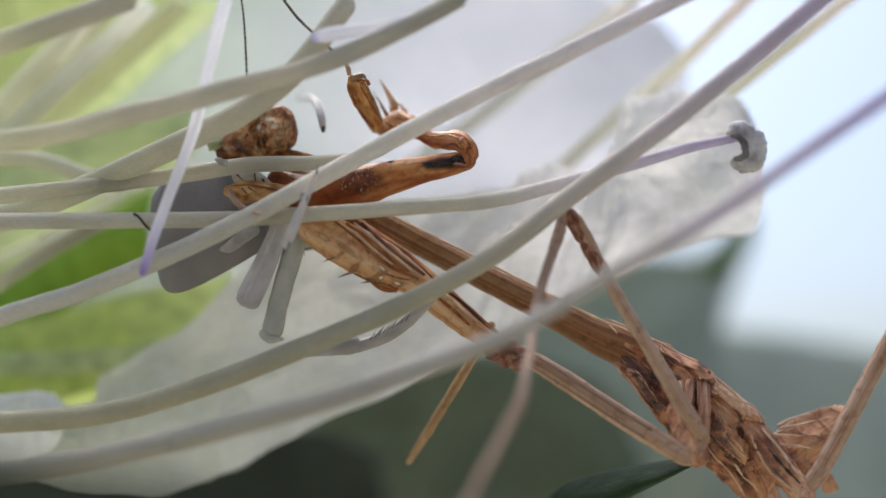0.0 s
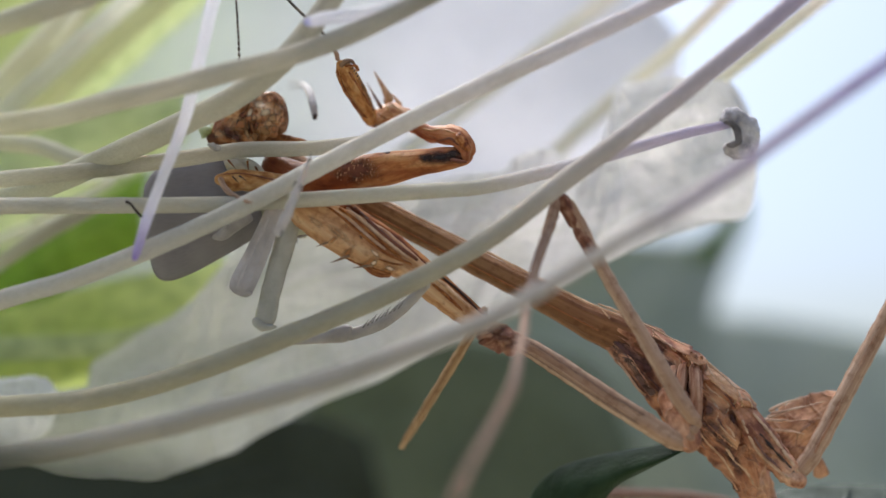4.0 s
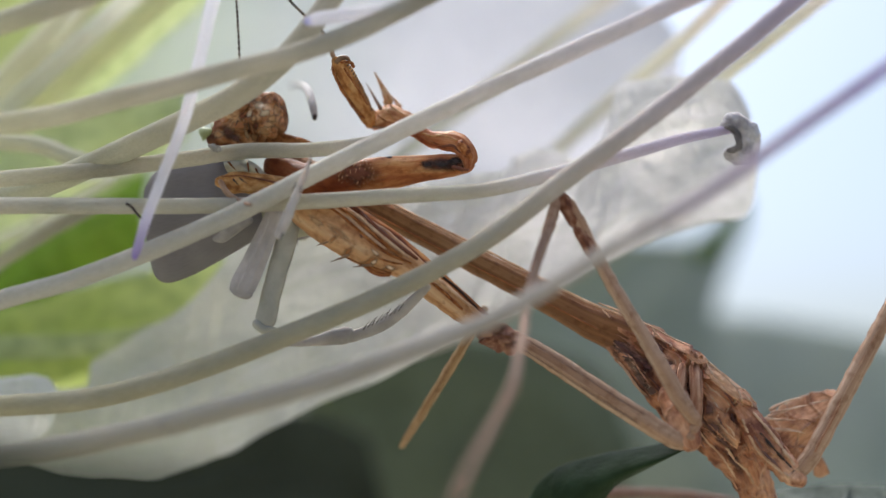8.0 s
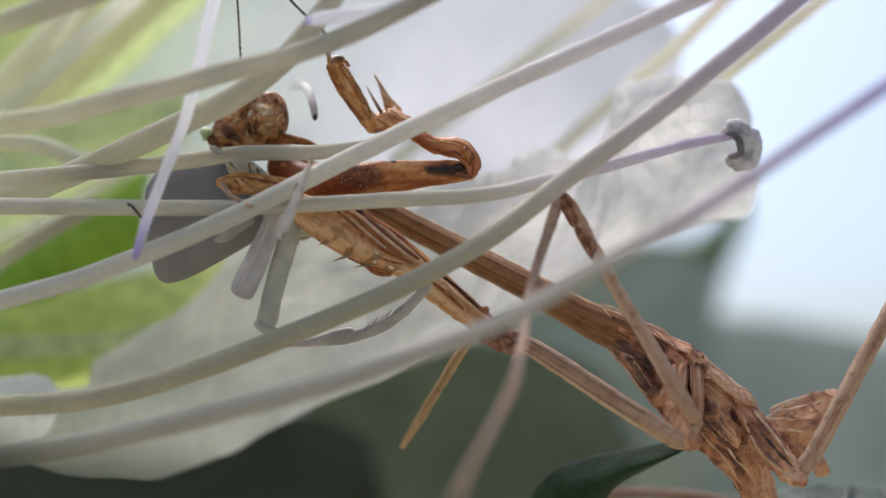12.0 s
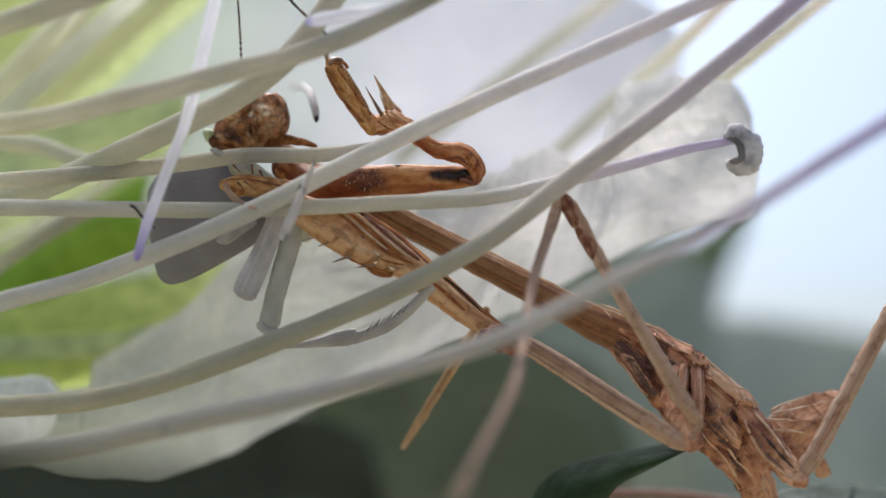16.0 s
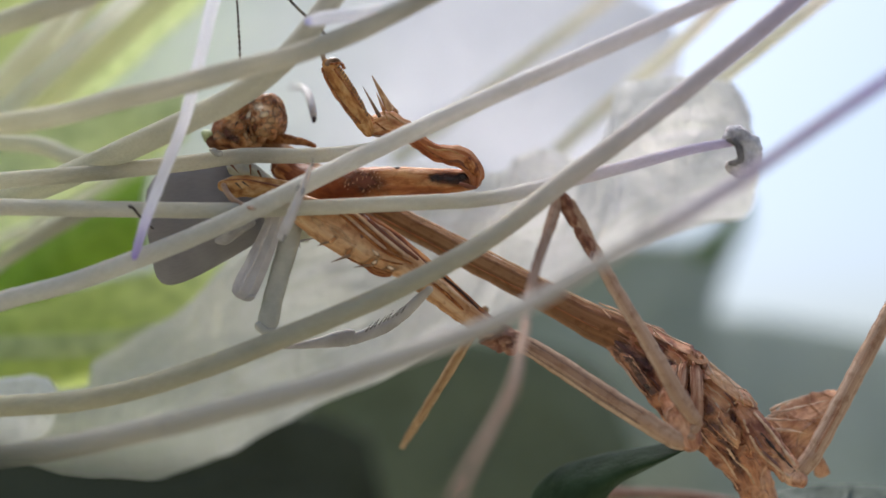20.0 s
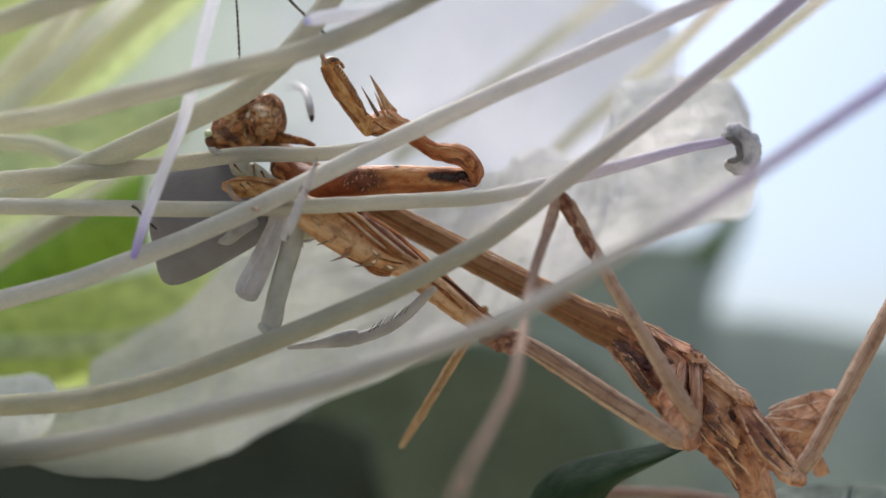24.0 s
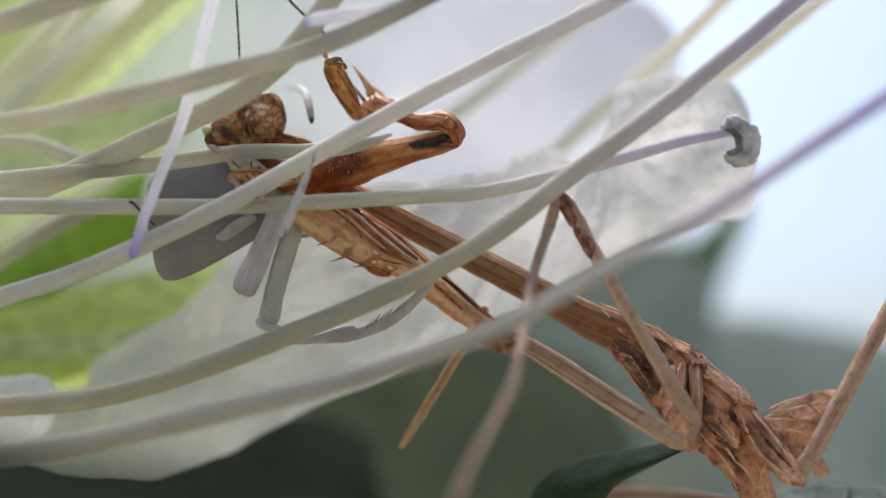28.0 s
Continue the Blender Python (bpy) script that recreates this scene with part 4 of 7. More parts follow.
def patch(trees, centre, rx, rz, turn=0.0, seed=0.0, n=14, proud=0.03, m=36):
    """A stain or worn place that lies on the near side of a body."""
    g = Geo()
    rot = Matrix.Rotation(radians(turn), 3, "Y")
    for i in range(n + 1):
        for k in range(m):
            a = 2 * math.pi * k / m
            q = 1.25 * i / n * (1 + 0.35 * noise.noise(Vector((math.cos(a) * 1.6 + seed, math.sin(a) * 1.6, seed))))
            p = Vector(centre) + rot @ Vector((rx * q * math.cos(a), 0, rz * q * math.sin(a)))
            ys = [h.y for h in (t.ray_cast(Vector((p.x, -14, p.z)), Vector((0, 1, 0)))[0] for t in trees) if h]
            g.v.append((p.x, min(ys) - proud if ys else 40.0, p.z))
    for i in range(n):
        for k in range(m):
            k2 = (k + 1) % m
            ids = (i * m + k, (i + 1) * m + k, (i + 1) * m + k2, i * m + k2)
            if all(g.v[q][1] < 30 for q in ids) and max(g.v[q][1] for q in ids) - min(g.v[q][1] for q in ids) < 0.4:
                g.face(ids, ((k / m, i / n), (k / m, (i + 1) / n), ((k + 1) / m, (i + 1) / n), ((k + 1) / m, i / n)))
    used = sorted({q for f in g.f for q in f})
    at = {q: s for s, q in enumerate(used)}
    g.v, g.f = [g.v[q] for q in used], [tuple(at[q] for q in f) for f in g.f]
    return g


TREES = [BVHTree.FromPolygons([tuple(v) for v in g.v], g.f) for g in BODY]
def ridge(r, *line):
    """A raised line that follows the body's near side."""
    part("ridge", lay(TREES, line, r * 0.9, 0.45, 0.5), M_COXA_PINK if r > 0.1 else M_KEEL, mantis, "pale raised ridge")


ridge(0.07, (7.2, -1.5, -2.5), (8.24, -1.5, -2.92), (9.55, -1.5, -3.57), (10.85, -1.5, -4.25), (11.43, -1.5, -4.51))
ridge(0.055, (7.36, -1.5, -2.79), (7.78, -1.5, -3.18), (8.19, -1.5, -3.39), (8.66, -1.5, -3.63))
ridge(0.045, (7.8, -1.5, -3.18), (7.98, -1.5, -3.55))
ridge(0.06, (9.68, -1.5, -3.7), (10.07, -1.5, -4.15), (10.49, -1.5, -4.46), (11.01, -1.5, -4.83))
ridge(0.05, (9.91, -1.5, -4.36), (10.12, -1.5, -4.88), (10.33, -1.5, -5.01), (10.65, -1.5, -5.35))
ridge(0.045, (10.33, -1.5, -5.01), (10.1, -1.5, -5.19))
ridge(0.13, (11.43, -1.5, -4.72), (11.27, -1.5, -5.71), (11.17, -1.5, -6.76))
ridge(0.15, (11.66, -1.5, -4.83), (11.71, -1.5, -5.71), (11.61, -1.5, -6.76), (11.85, -1.5, -7.85))
ridge(0.12, (11.95, -1.5, -4.93), (12, -1.5, -5.97), (11.9, -1.5, -7.07), (11.87, -1.5, -7.93))
ridge(0.07, (11.9, -1.5, -5.84), (12.42, -1.5, -6.5), (12.94, -1.5, -6.89), (13.25, -1.5, -7.23), (13.15, -1.5, -7.59))
ridge(0.07, (12.11, -1.5, -5.04), (12.73, -1.5, -5.61), (13.46, -1.5, -6.34), (13.98, -1.5, -6.55), (14.45, -1.5, -7.12))
ridge(0.06, (13.62, -1.5, -6.5), (13.78, -1.5, -7.02), (13.98, -1.5, -7.54), (14.12, -1.5, -8.01))
ridge(0.05, (13.85, -1.5, -6.63), (14.22, -1.5, -7.07), (14.35, -1.5, -7.41))
ridge(0.05, (12.16, -1.5, -5.24), (12.47, -1.5, -5.84), (12.84, -1.5, -6.05))
ridge(0.06, (12.21, -1.5, -8.9), (12.81, -1.5, -9.42), (13.46, -1.5, -10.2), (13.93, -1.5, -10.93))
ridge(0.08, (13.1, -1.5, -9.11), (13.72, -1.5, -9.89), (14.35, -1.5, -10.46), (14.77, -1.5, -11.14))
ridge(0.06, (12.47, -1.5, -7.72), (13.07, -1.5, -8.45), (13.67, -1.5, -8.9))
ridge(0.05, (8.71, -1.5, -5.19), (9.18, -1.5, -5.71), (9.55, -1.5, -6.34))
ridge(0.06, (8.24, -1.5, -5.19), (8.61, -1.5, -5.84), (9.03, -1.5, -6.44), (9.6, -1.5, -6.86))
ridge(0.05, (10.75, -1.5, -5.09), (10.8, -1.5, -5.71), (10.59, -1.5, -6.5))
ridge(0.05, (11.01, -1.5, -5.04), (11.01, -1.5, -5.92), (10.93, -1.5, -6.76))
ridge(0.06, (12.37, -1.5, -6.76), (12.63, -1.5, -7.33), (12.52, -1.5, -7.8))
ridge(0.06, (13.46, -1.5, -6.76), (13.57, -1.5, -7.33), (13.88, -1.5, -8.01))
ridge(0.05, (9.55, -1.5, -4.15), (9.76, -1.5, -4.62), (10.02, -1.5, -5.19))
ridge(0.05, (12.81, -1.5, -7.93), (13.25, -1.5, -8.32), (13.46, -1.5, -8.79))
ridge(0.05, (11.43, -1.5, -7.93), (11.9, -1.5, -8.45), (12.47, -1.5, -9.11))
for k, (p, rx, rz, turn) in enumerate((((10.12, -1.5, -4.62), 0.47, 0.26, 70), ((10.44, -1.5, -5.35), 0.53, 0.24, 60), ((9.13, -1.5, -6.03), 0.53, 0.34, 50), ((8.4, -1.5, -4.67), 0.95, 0.45, 42), ((9.08, -1.5, -5.4), 0.8, 0.4, 45), ((9.55, -1.5, -5.45), 0.39, 0.24, 60), ((12.16, -1.5, -7.33), 0.42, 0.29, 60), ((12.47, -1.5, -8.22), 0.63, 0.32, 45), ((11.4, -1.5, -6.29), 0.79, 0.09, 86), ((11.82, -1.5, -6.5), 0.74, 0.08, 86), ((13.05, -1.5, -8.95), 0.68, 0.21, 50), ((13.46, -1.5, -7.85), 0.47, 0.16, 70), ((12.03, -1.5, -8.69), 0.53, 0.24, 50), ((9.65, -1.5, -6.55), 0.42, 0.24, 60), ((13.78, -1.5, -10.04), 0.68, 0.21, 55), ((11.06, -1.5, -5.82), 0.68, 0.08, 88))):
    part("plum_stain", patch(TREES, p, rx * 1.25, rz * 1.35, turn, k), F_PLUM, mantis, "dark plum patch")
# fine raised fibres running down the body
AXIS = [Vector(p) for p in ((7.42, -1, -3.45), (9.21, -1, -4.71), (10.45, -1, -5.79), (11.69, -1, -6.87), (12.79, -1, -7.92), (13.71, -1, -9.45), (14.53, -1, -11.19))]
HALF = (0.72, 1.1, 1.4, 1.55, 1.4, 1.1, 0.8)
for i in range(70):
    u = 0.75 + random.random() * (len(AXIS) - 2.1)
    w = random.uniform(-0.9, 0.9)
    line = []
    for s in range(5):
        q = min(u + (0.12 + 0.04 * (i % 4)) * s, len(AXIS) - 1.001)
        k = int(q)
        run = (AXIS[k + 1] - AXIS[k]).normalized()
        side = run.cross(Vector((0, 1, 0))).normalized()
        wide = HALF[k] + (HALF[k + 1] - HALF[k]) * (q - k)
        line.append(on_body(AXIS[k].lerp(AXIS[k + 1], q - k) + side * wide * (w + 0.06 * noise.noise(Vector((i, s * 0.7, 0))))))
    if max(p.y for p in line) < 0.4:
        part("cuticle_fibre", lay(TREES, line, random.uniform(0.03, 0.055), 0.45), (M_BODY, M_LOBE, M_BODY, M_PLUM, M_LOBE)[i % 5], mantis)
flake("abdomen_lobe", [(15.48, 1, -8.37), (16.24, 1.2, -7.68), (17.4, 1.4, -7.16), (18.6, 1.4, -6.83), (19.32, 1.4, -6.94)], [(16.61, 0.2, -10.78), (17.32, 0.6, -10.31), (18.12, 0.9, -9.49), (18.94, 1.1, -8.38), (19.34, 1.3, -7.42)], M_LOBE,
      "leaf-like russet lobe fanning from the abdomen", nu=30, nv=20, bulge=0.5, ruffle=0.35, freq=1.1, edge=0.1, thick=0.15)
flake("abdomen_lobe", [(17.77, 1.2, -10.14), (18.13, 1.3, -10), (18.49, 1.4, -10.18)], [(17.94, 1.2, -10.97), (18.35, 1.3, -11.09), (18.77, 1.4, -10.89)], M_LOBE, "small pale lobe", bulge=0.1)
for a, m, b in (((15.38, 0.2, -8.09), (16.5, 0, -8.12), (18.29, 0.4, -8.06)), ((15.56, 0.3, -8), (16.21, 0.3, -7.84), (16.56, 0.2, -8.2)), ((15.7, 0.4, -7.85), (16.86, 0.3, -7.57), (18.57, 0.6, -7.23)), ((15.75, 0, -8.55), (16.8, 0.1, -8.67), (17.86, 0.4, -8.98)), ((15.7, 0.6, -7.71), (16.43, 0.5, -7.32), (17.38, 0.8, -7.14))):
    part("lobe_vein", tube(Geo(), [(a[0], a[1] + 0.1, a[2], 0.09), (m[0], m[1] + 0.14, m[2], 0.045), (b[0], b[1] + 0.22, b[2], 0.02)], 8, 5, 1, 0.05, 4), M_KEEL, mantis)

# head
HEAD = [blob(Geo(), (-9.36, 0.6, 6.04), (1.95, 1.3, 1.18), -27, 0.2, 1.8, 36, 24), blob(Geo(), (-8.06, 0.6, 6.46), (0.62, 0.8, 1.08), -10, 0.06, 2, 24, 16),
        blob(Geo(), (-8.6, 0.15, 6.31), (1.06, 1.05, 1.05), 0, 0.28, 2.4, 48, 32)]
head = part("head", HEAD[0], M_FACE, mantis, "rough triangular brown head", pivot=(-8.56, 1, 5.21))
part("face", HEAD[2], M_FACE, head, "mosaic of rust and tan face plates")
part("eye", HEAD[1], M_EYE, head, "large mottled brown compound eye")
part("eye", blob(Geo(), (-10.83, 0.6, 5.17), (0.5, 0.7, 0.45), 30, 0.05, 2), M_EYE, head, "brown compound eye")
part("brow", blob(Geo(), (-9.72, -0.2, 6.54), (0.9, 0.6, 0.4), -30, 0.2, 2.2), M_FACE, head)
FACE = [BVHTree.FromPolygons([tuple(v) for v in g.v], g.f) for g in HEAD]


# face colours; the narrow cream blotch mid-face paints in a whitish highlight
BLOTCHES = (((-8.6, 0, 6.72), 0.35, 0.27, 20, F_CREAM), ((-8.36, 0, 6.35), 0.32, 0.19, -20, F_CREAM), ((-8.01, 0, 6.11), 0.32, 0.21, -15, F_TAN), ((-8.2, 0, 5.81), 0.32, 0.21, 10, F_TAN), ((-7.82, 0, 6.54), 0.24, 0.35, 10, F_TAN),
          ((-9.05, 0, 6.35), 0.16, 0.27, 20, F_CREAM), ((-8.84, 0, 6.08), 0.19, 0.19, 0, F_TAN), ((-9.11, 0, 5.71), 0.08, 0.35, 5, F_BLACK), ((-8.92, 0, 5.25), 0.21, 0.27, 0, F_TAN), ((-9.24, 0, 5.38), 0.13, 0.27, -10, F_CREAM),
          ((-8.41, 0, 5.49), 0.4, 0.29, 20, F_TAN), ((-9.62, 0, 5.79), 0.54, 0.38, -10, F_RUST), ((-10.07, 0, 5.49), 0.46, 0.35, 10, F_PLUM), ((-10.23, 0, 6.08), 0.43, 0.32, -20, F_RUST), ((-9.46, 0, 6.67), 0.48, 0.29, -25, F_RUST),
          ((-9.91, 0, 6.43), 0.38, 0.24, -30, F_PLUM), ((-10.71, 0, 5.41), 0.43, 0.27, 0, F_TAN), ((-8.95, 0, 7.05), 0.29, 0.19, -30, F_PLUM), ((-8.41, 0, 7.31), 0.46, 0.21, -20, F_RUST), ((-9.43, 0, 6.24), 0.27, 0.21, 30, F_SADDLE),
          ((-9.8, 0, 5.22), 0.38, 0.21, 0, F_PLUM), ((-8.76, 0, 5.76), 0.16, 0.24, 20, F_SADDLE), ((-7.96, 0, 5.6), 0.27, 0.24, -30, F_RUST), ((-8.17, 0, 6.94), 0.24, 0.21, 0, F_RUST), ((-7.69, 0, 6.94), 0.16, 0.27, -20, F_RUST),
          ((-7.61, 0, 6.08), 0.16, 0.27, 20, F_RUST))
for i, (p, rx, rz, turn, mat) in enumerate(BLOTCHES):
    part("facial_patch", patch(FACE, p, rx * 1.15, rz * 1.15, turn, i * 1.7, 10, 0.02 + 0.004 * (i % 6), 24), mat, head)
for a, b, r in (((-9.07, -0.9, 5.99), (-8.79, -1, 5.19), 0.06), ((-8.93, -0.8, 5.94), (-9.4, -0.8, 5.79), 0.04), ((-8.77, -0.8, 6.15), (-8.29, -0.8, 5.79), 0.04), ((-8.98, -0.8, 5.73), (-8.91, -0.9, 6.2), 0.04), ((-8.45, -0.8, 6), (-8.2, -0.7, 5.53), 0.04), ((-9.63, -0.7, 6.01), (-9.86, -0.6, 5.43), 0.04), ((-10.09, -0.5, 5.82), (-9.47, -0.7, 5.53), 0.035)):
    part("palp", spike(Geo(), a, b, r), M_DARK if r < 0.05 else M_MOUTH, head)


def antenna(pts):
    """Beaded, with a dark ring at each joint."""
    c = curve_at(pts, 14)
    g = Geo()
    beads = []
    for i, q in enumerate(c):
        swell = q[3] * (0.9 if i % 2 else 0.4)
        beads.append((*q[:3], swell))
    tube(g, beads, 8, 2)
    return part("antenna", g, M_ANTENNA, mantis, "thin dark beaded antenna")


antenna([(-9.4, 0.5, 7.27, 0.081), (-9.66, 0.4, 8.39, 0.081), (-9.7, 0, 10.21, 0.08), (-9.74, -0.4, 11.73, 0.073), (-9.88, -0.8, 13.23, 0.066)])
antenna([(-5.17, -0.3, 9.62, 0.12), (-5.8, -0.4, 10.35, 0.12), (-6.52, -0.6, 11, 0.106), (-7.19, -0.8, 11.65, 0.106), (-7.84, -1, 12.5, 0.105)])

# raised foreleg: coxa, femur and toothed tibia, each turning on its joint
COXA = tube(Geo(), [(-8.12, 0.6, 4.03, 0.595), (-6.8, 0, 3.29, 0.804), (-5.16, -0.4, 3.17, 0.984), (-3.55, -0.6, 3.37, 0.875), (-1.69, -0.7, 3.68, 0.688), (0.05, -0.8, 3.86, 0.542), (1.16, -0.8, 3.99, 0.409)],
                              22, 8, 0.6, 0.05, 2, ridges=0.03, ridge_n=4)
coxa = part("fore_coxa", COXA, M_COXA_RUN, mantis, "red-brown fore coxa", pivot=(-8.41, 0, 3.78))
COXA_TREE = [BVHTree.FromPolygons([tuple(v) for v in COXA.v], COXA.f)]
for k, (p, rx, rz) in enumerate((((-0.03, -0.8, 3.94), 0.85, 0.26), ((0.58, -0.8, 4.07), 0.5, 0.25), ((-0.69, -0.8, 3.94), 0.5, 0.24))):
    part("inner_patch", patch(COXA_TREE, p, rx, rz, 0, 3 + 2 * k), F_BLACK, coxa, "black patch on the inner coxa")
for k, (p, rx, rz) in enumerate((((0, -0.8, 3.91), 1.25, 0.42), ((0.74, -0.8, 3.99), 0.6, 0.4))):
    part("patch_margin", patch(COXA_TREE, p, rx, rz, 0, 13 + 2 * k, 12, 0.015), F_SADDLE, coxa, "brown margin of the black patch")
part("edge_patch", tube(Geo(), [(-2.86, -0.7, 4.23, 0.04), (-2.43, -0.75, 4.23, 0.119), (-2.01, -0.7, 4.18, 0.04)], 8, 4), M_DARK, coxa)
part("saddle_mark", patch(COXA_TREE, (-4.02, -0.8, 3.51), 1.35, 0.72, 10, 8), F_SADDLE, coxa, "dark brown saddle mark with pale grains")
for i in range(60):
    u, v = random.uniform(-1, 1), random.uniform(-1, 1)
    q = Vector((-4.07, -0.8, 3.51)) + Vector((u * 1.1, 0, v * 0.6))
    hit = COXA_TREE[0].ray_cast(Vector((q.x, -14, q.z)), Vector((0, 1, 0)))[0]
    if hit and u * u + v * v < 1:
        r = random.uniform(0.018, 0.03)
        part("tubercle", blob(Geo(), hit - Vector((0, 0.03, 0)), (r, r, r * random.uniform(1, 2.6)), 12, seg=8, rings=5), M_FEMUR_PALE, coxa)
FEMUR = Geo()
femur = part("fore_femur", tube(FEMUR, [(1.23, -0.8, 3.88, 0.238), (1.21, -0.8, 4.29, 0.396), (0.86, -0.8, 4.77, 0.475), (0.39, -0.8, 5.04, 0.475), (-0.12, -0.8, 5.11, 0.449), (-0.7, -0.8, 5.22, 0.37), (-1.3, -0.8, 5.58, 0.343), (-1.86, -0.75, 5.99, 0.423), (-2.39, -0.7, 6.26, 0.529), (-2.92, -0.65, 6.43, 0.609), (-3.4, -0.6, 6.35, 0.557), (-3.77, -0.5, 6.19, 0.345)],
                                26, 7, 0.55, 0.07, 2.2, ridges=0.05, ridge_n=5, seed=3, fibre=0.05), M_FEMUR_RUN, mantis, "red-brown grasping femur", pivot=(1.37, -0.8, 4.25))
for a, b, r in (((-2.89, -0.9, 7.16), (-3.74, -1.1, 8.61), 0.19), ((-3.35, -0.9, 6.8), (-4.15, -1, 8.1), 0.1), ((-3.16, -0.6, 7.1), (-3.55, -0.6, 7.91), 0.09), ((-2.58, -0.4, 7.04), (-3.11, -0.3, 7.68), 0.12), ((-3.67, -0.8, 6.67), (-3.95, -0.8, 7), 0.07)):
    part("femur_spine", spike(Geo(), a, b, r), M_SPINE if r == 0.1 else M_FEMUR_PALE, femur)
FORE_TREE = [BVHTree.FromPolygons([tuple(v) for v in FEMUR.v], FEMUR.f)]
for line, r, mat in (([(-3.23, -1, 7.16), (-2.98, -1, 6.72), (-2.61, -1, 6.22)], 0.05, M_FEMUR), ([(-2.93, -1, 6.98), (-2.52, -1, 6.67), (-1.98, -1, 6.32)], 0.04, M_FEMUR), ([(-3.53, -1, 6.5), (-3.24, -1, 6.3), (-2.88, -1, 6.07)], 0.05, M_COXA),
                     ([(-3.73, -1, 5.94), (-3.39, -1, 5.84), (-2.94, -1, 5.91)], 0.05, M_SPINE), ([(-1.08, -1, 5.47), (-0.62, -1, 5.31), (0.01, -1, 5.3), (0.65, -1, 5.04)], 0.06, M_FEMUR), ([(-0.09, -1, 4.79), (0.43, -1, 4.82), (0.84, -1, 4.48)], 0.08, M_SADDLE), ([(-1.13, -1, 5.34), (-0.61, -1, 5.03), (0.03, -1, 4.79)], 0.05, M_COXA)):
    part("femur_keel", lay(FORE_TREE, line, r), mat, femur)
part("knee_crest", blob(Geo(), (1.02, -0.75, 4.6), (0.36, 0.42, 0.6), -30, 0.16, 2.4), M_COXA, femur)
# dark contact line of knee on coxa: shade put in as a brown tube
part("knee_contact_shade", tube(Geo(), [(0.54, -1, 3.79, 0.105), (0.94, -1, 3.66, 0.105), (1.26, -1, 3.62, 0.039)], 8, 4, 0.7, 0.04, 4), M_SADDLE, femur)
tibia = part("fore_tibia", tube(Geo(), [(-3.3, -0.8, 5.68, 0.238), (-3.44, -0.9, 6.02, 0.316), (-3.72, -0.9, 6.55, 0.382), (-4.11, -0.9, 7.23, 0.448), (-4.53, -0.9, 7.95, 0.475), (-4.86, -0.9, 8.57, 0.422), (-5.12, -0.9, 8.96, 0.211)],
                                24, 7, 0.4, 0.04, 2.5, ridges=0.06, ridge_n=4, fibre=0.04), M_FEMUR, mantis, "amber grasping tibia with toothed edges", pivot=(-3.38, -0.9, 5.72))
for line, r in (([(-5.3, -1.1, 8.71), (-5.06, -1.2, 8.09), (-4.68, -1.2, 7.39), (-4.18, -1.2, 6.72), (-3.72, -1.1, 6.15)], 0.06), ([(-4.75, -1.25, 8.65), (-4.43, -1.3, 8.19), (-3.98, -1.3, 7.5), (-3.6, -1.2, 6.84)], 0.05), ([(-4.88, -1.1, 8.92), (-4.46, -1.1, 8.91), (-4.29, -1.1, 8.69)], 0.07)):
    part("tibia_rim", tube(Geo(), [(*p, r) for p in line], 8, 5, 0.8, 0.04, 4), M_COXA, tibia, "dark raised rim")
T0, T1 = Vector((-3.54, -1, 6.21)), Vector((-5, -1, 8.83))
across = (T1 - T0).cross(Vector((0, 1, 0))).normalized()
for sign in (1, -1):
    for i in range(17):
        u = 0.05 + 0.9 * i / 16
        w = 0.33 + 0.13 * math.sin(math.pi * min(1, u * 0.9))
        a = T0.lerp(T1, u) + across * sign * w * 0.85
        b = T0.lerp(T1, u + 0.03) + across * sign * (w + 0.06)
        part("tooth", spike(Geo(), a, b, 0.05, 5), M_SPINE, tibia)
part("claw", tube(Geo(), [(-5.06, -0.9, 8.9, 0.158), (-4.86, -0.9, 9.07, 0.132), (-4.58, -0.9, 9.06, 0.105), (-4.41, -0.9, 8.89, 0.04)], 8, 5), M_SPINE, tibia, "hooked claw")
part("tarsus", tube(Geo(), [(-5.19, -0.7, 9.11, 0.119), (-5.31, -0.7, 9.44, 0.106), (-5.48, -0.7, 9.77, 0.093), (-5.71, -0.7, 10.16, 0.066)], 8, 4, lump=0.04, freq=5), M_LEG, tibia)

# lowered foreleg, holding the prey
FEMUR2, COXA2 = Geo(), Geo()
part("fore_coxa", tube(COXA2, [(-7.66, 0.4, 3.8, 0.539), (-5.7, -0.3, 2.58, 0.453), (-3.8, -0.8, 1.35, 0.423), (-2.21, -1, 0.24, 0.421), (-0.63, -1.1, -1.13, 0.447), (1.21, -1.1, -2.81, 0.42), (2.53, -1, -3.87, 0.369)],
                       16, 8, 0.7, 0.04, 2, ridges=0.09, ridge_n=5), M_COXA, mantis, "ridged brown fore coxa")
femur2 = part("fore_femur", tube(FEMUR2, [(2.52, -1.2, -3.91, 0.367), (1.2, -1.4, -3.11, 0.497), (-0.36, -1.6, -1.88, 0.586), (-1.77, -1.7, -0.7, 0.702), (-3.22, -1.8, 0.13, 1.012), (-4.78, -1.8, 0.96, 1.012), (-6.14, -1.7, 1.64, 0.806), (-6.99, -1.5, 2.17, 0.574)],
                                 22, 8, 0.5, 0.06, 2, ridges=0.04, ridge_n=5, seed=6), M_FEMUR_PALE, mantis, "amber femur with long thorns")
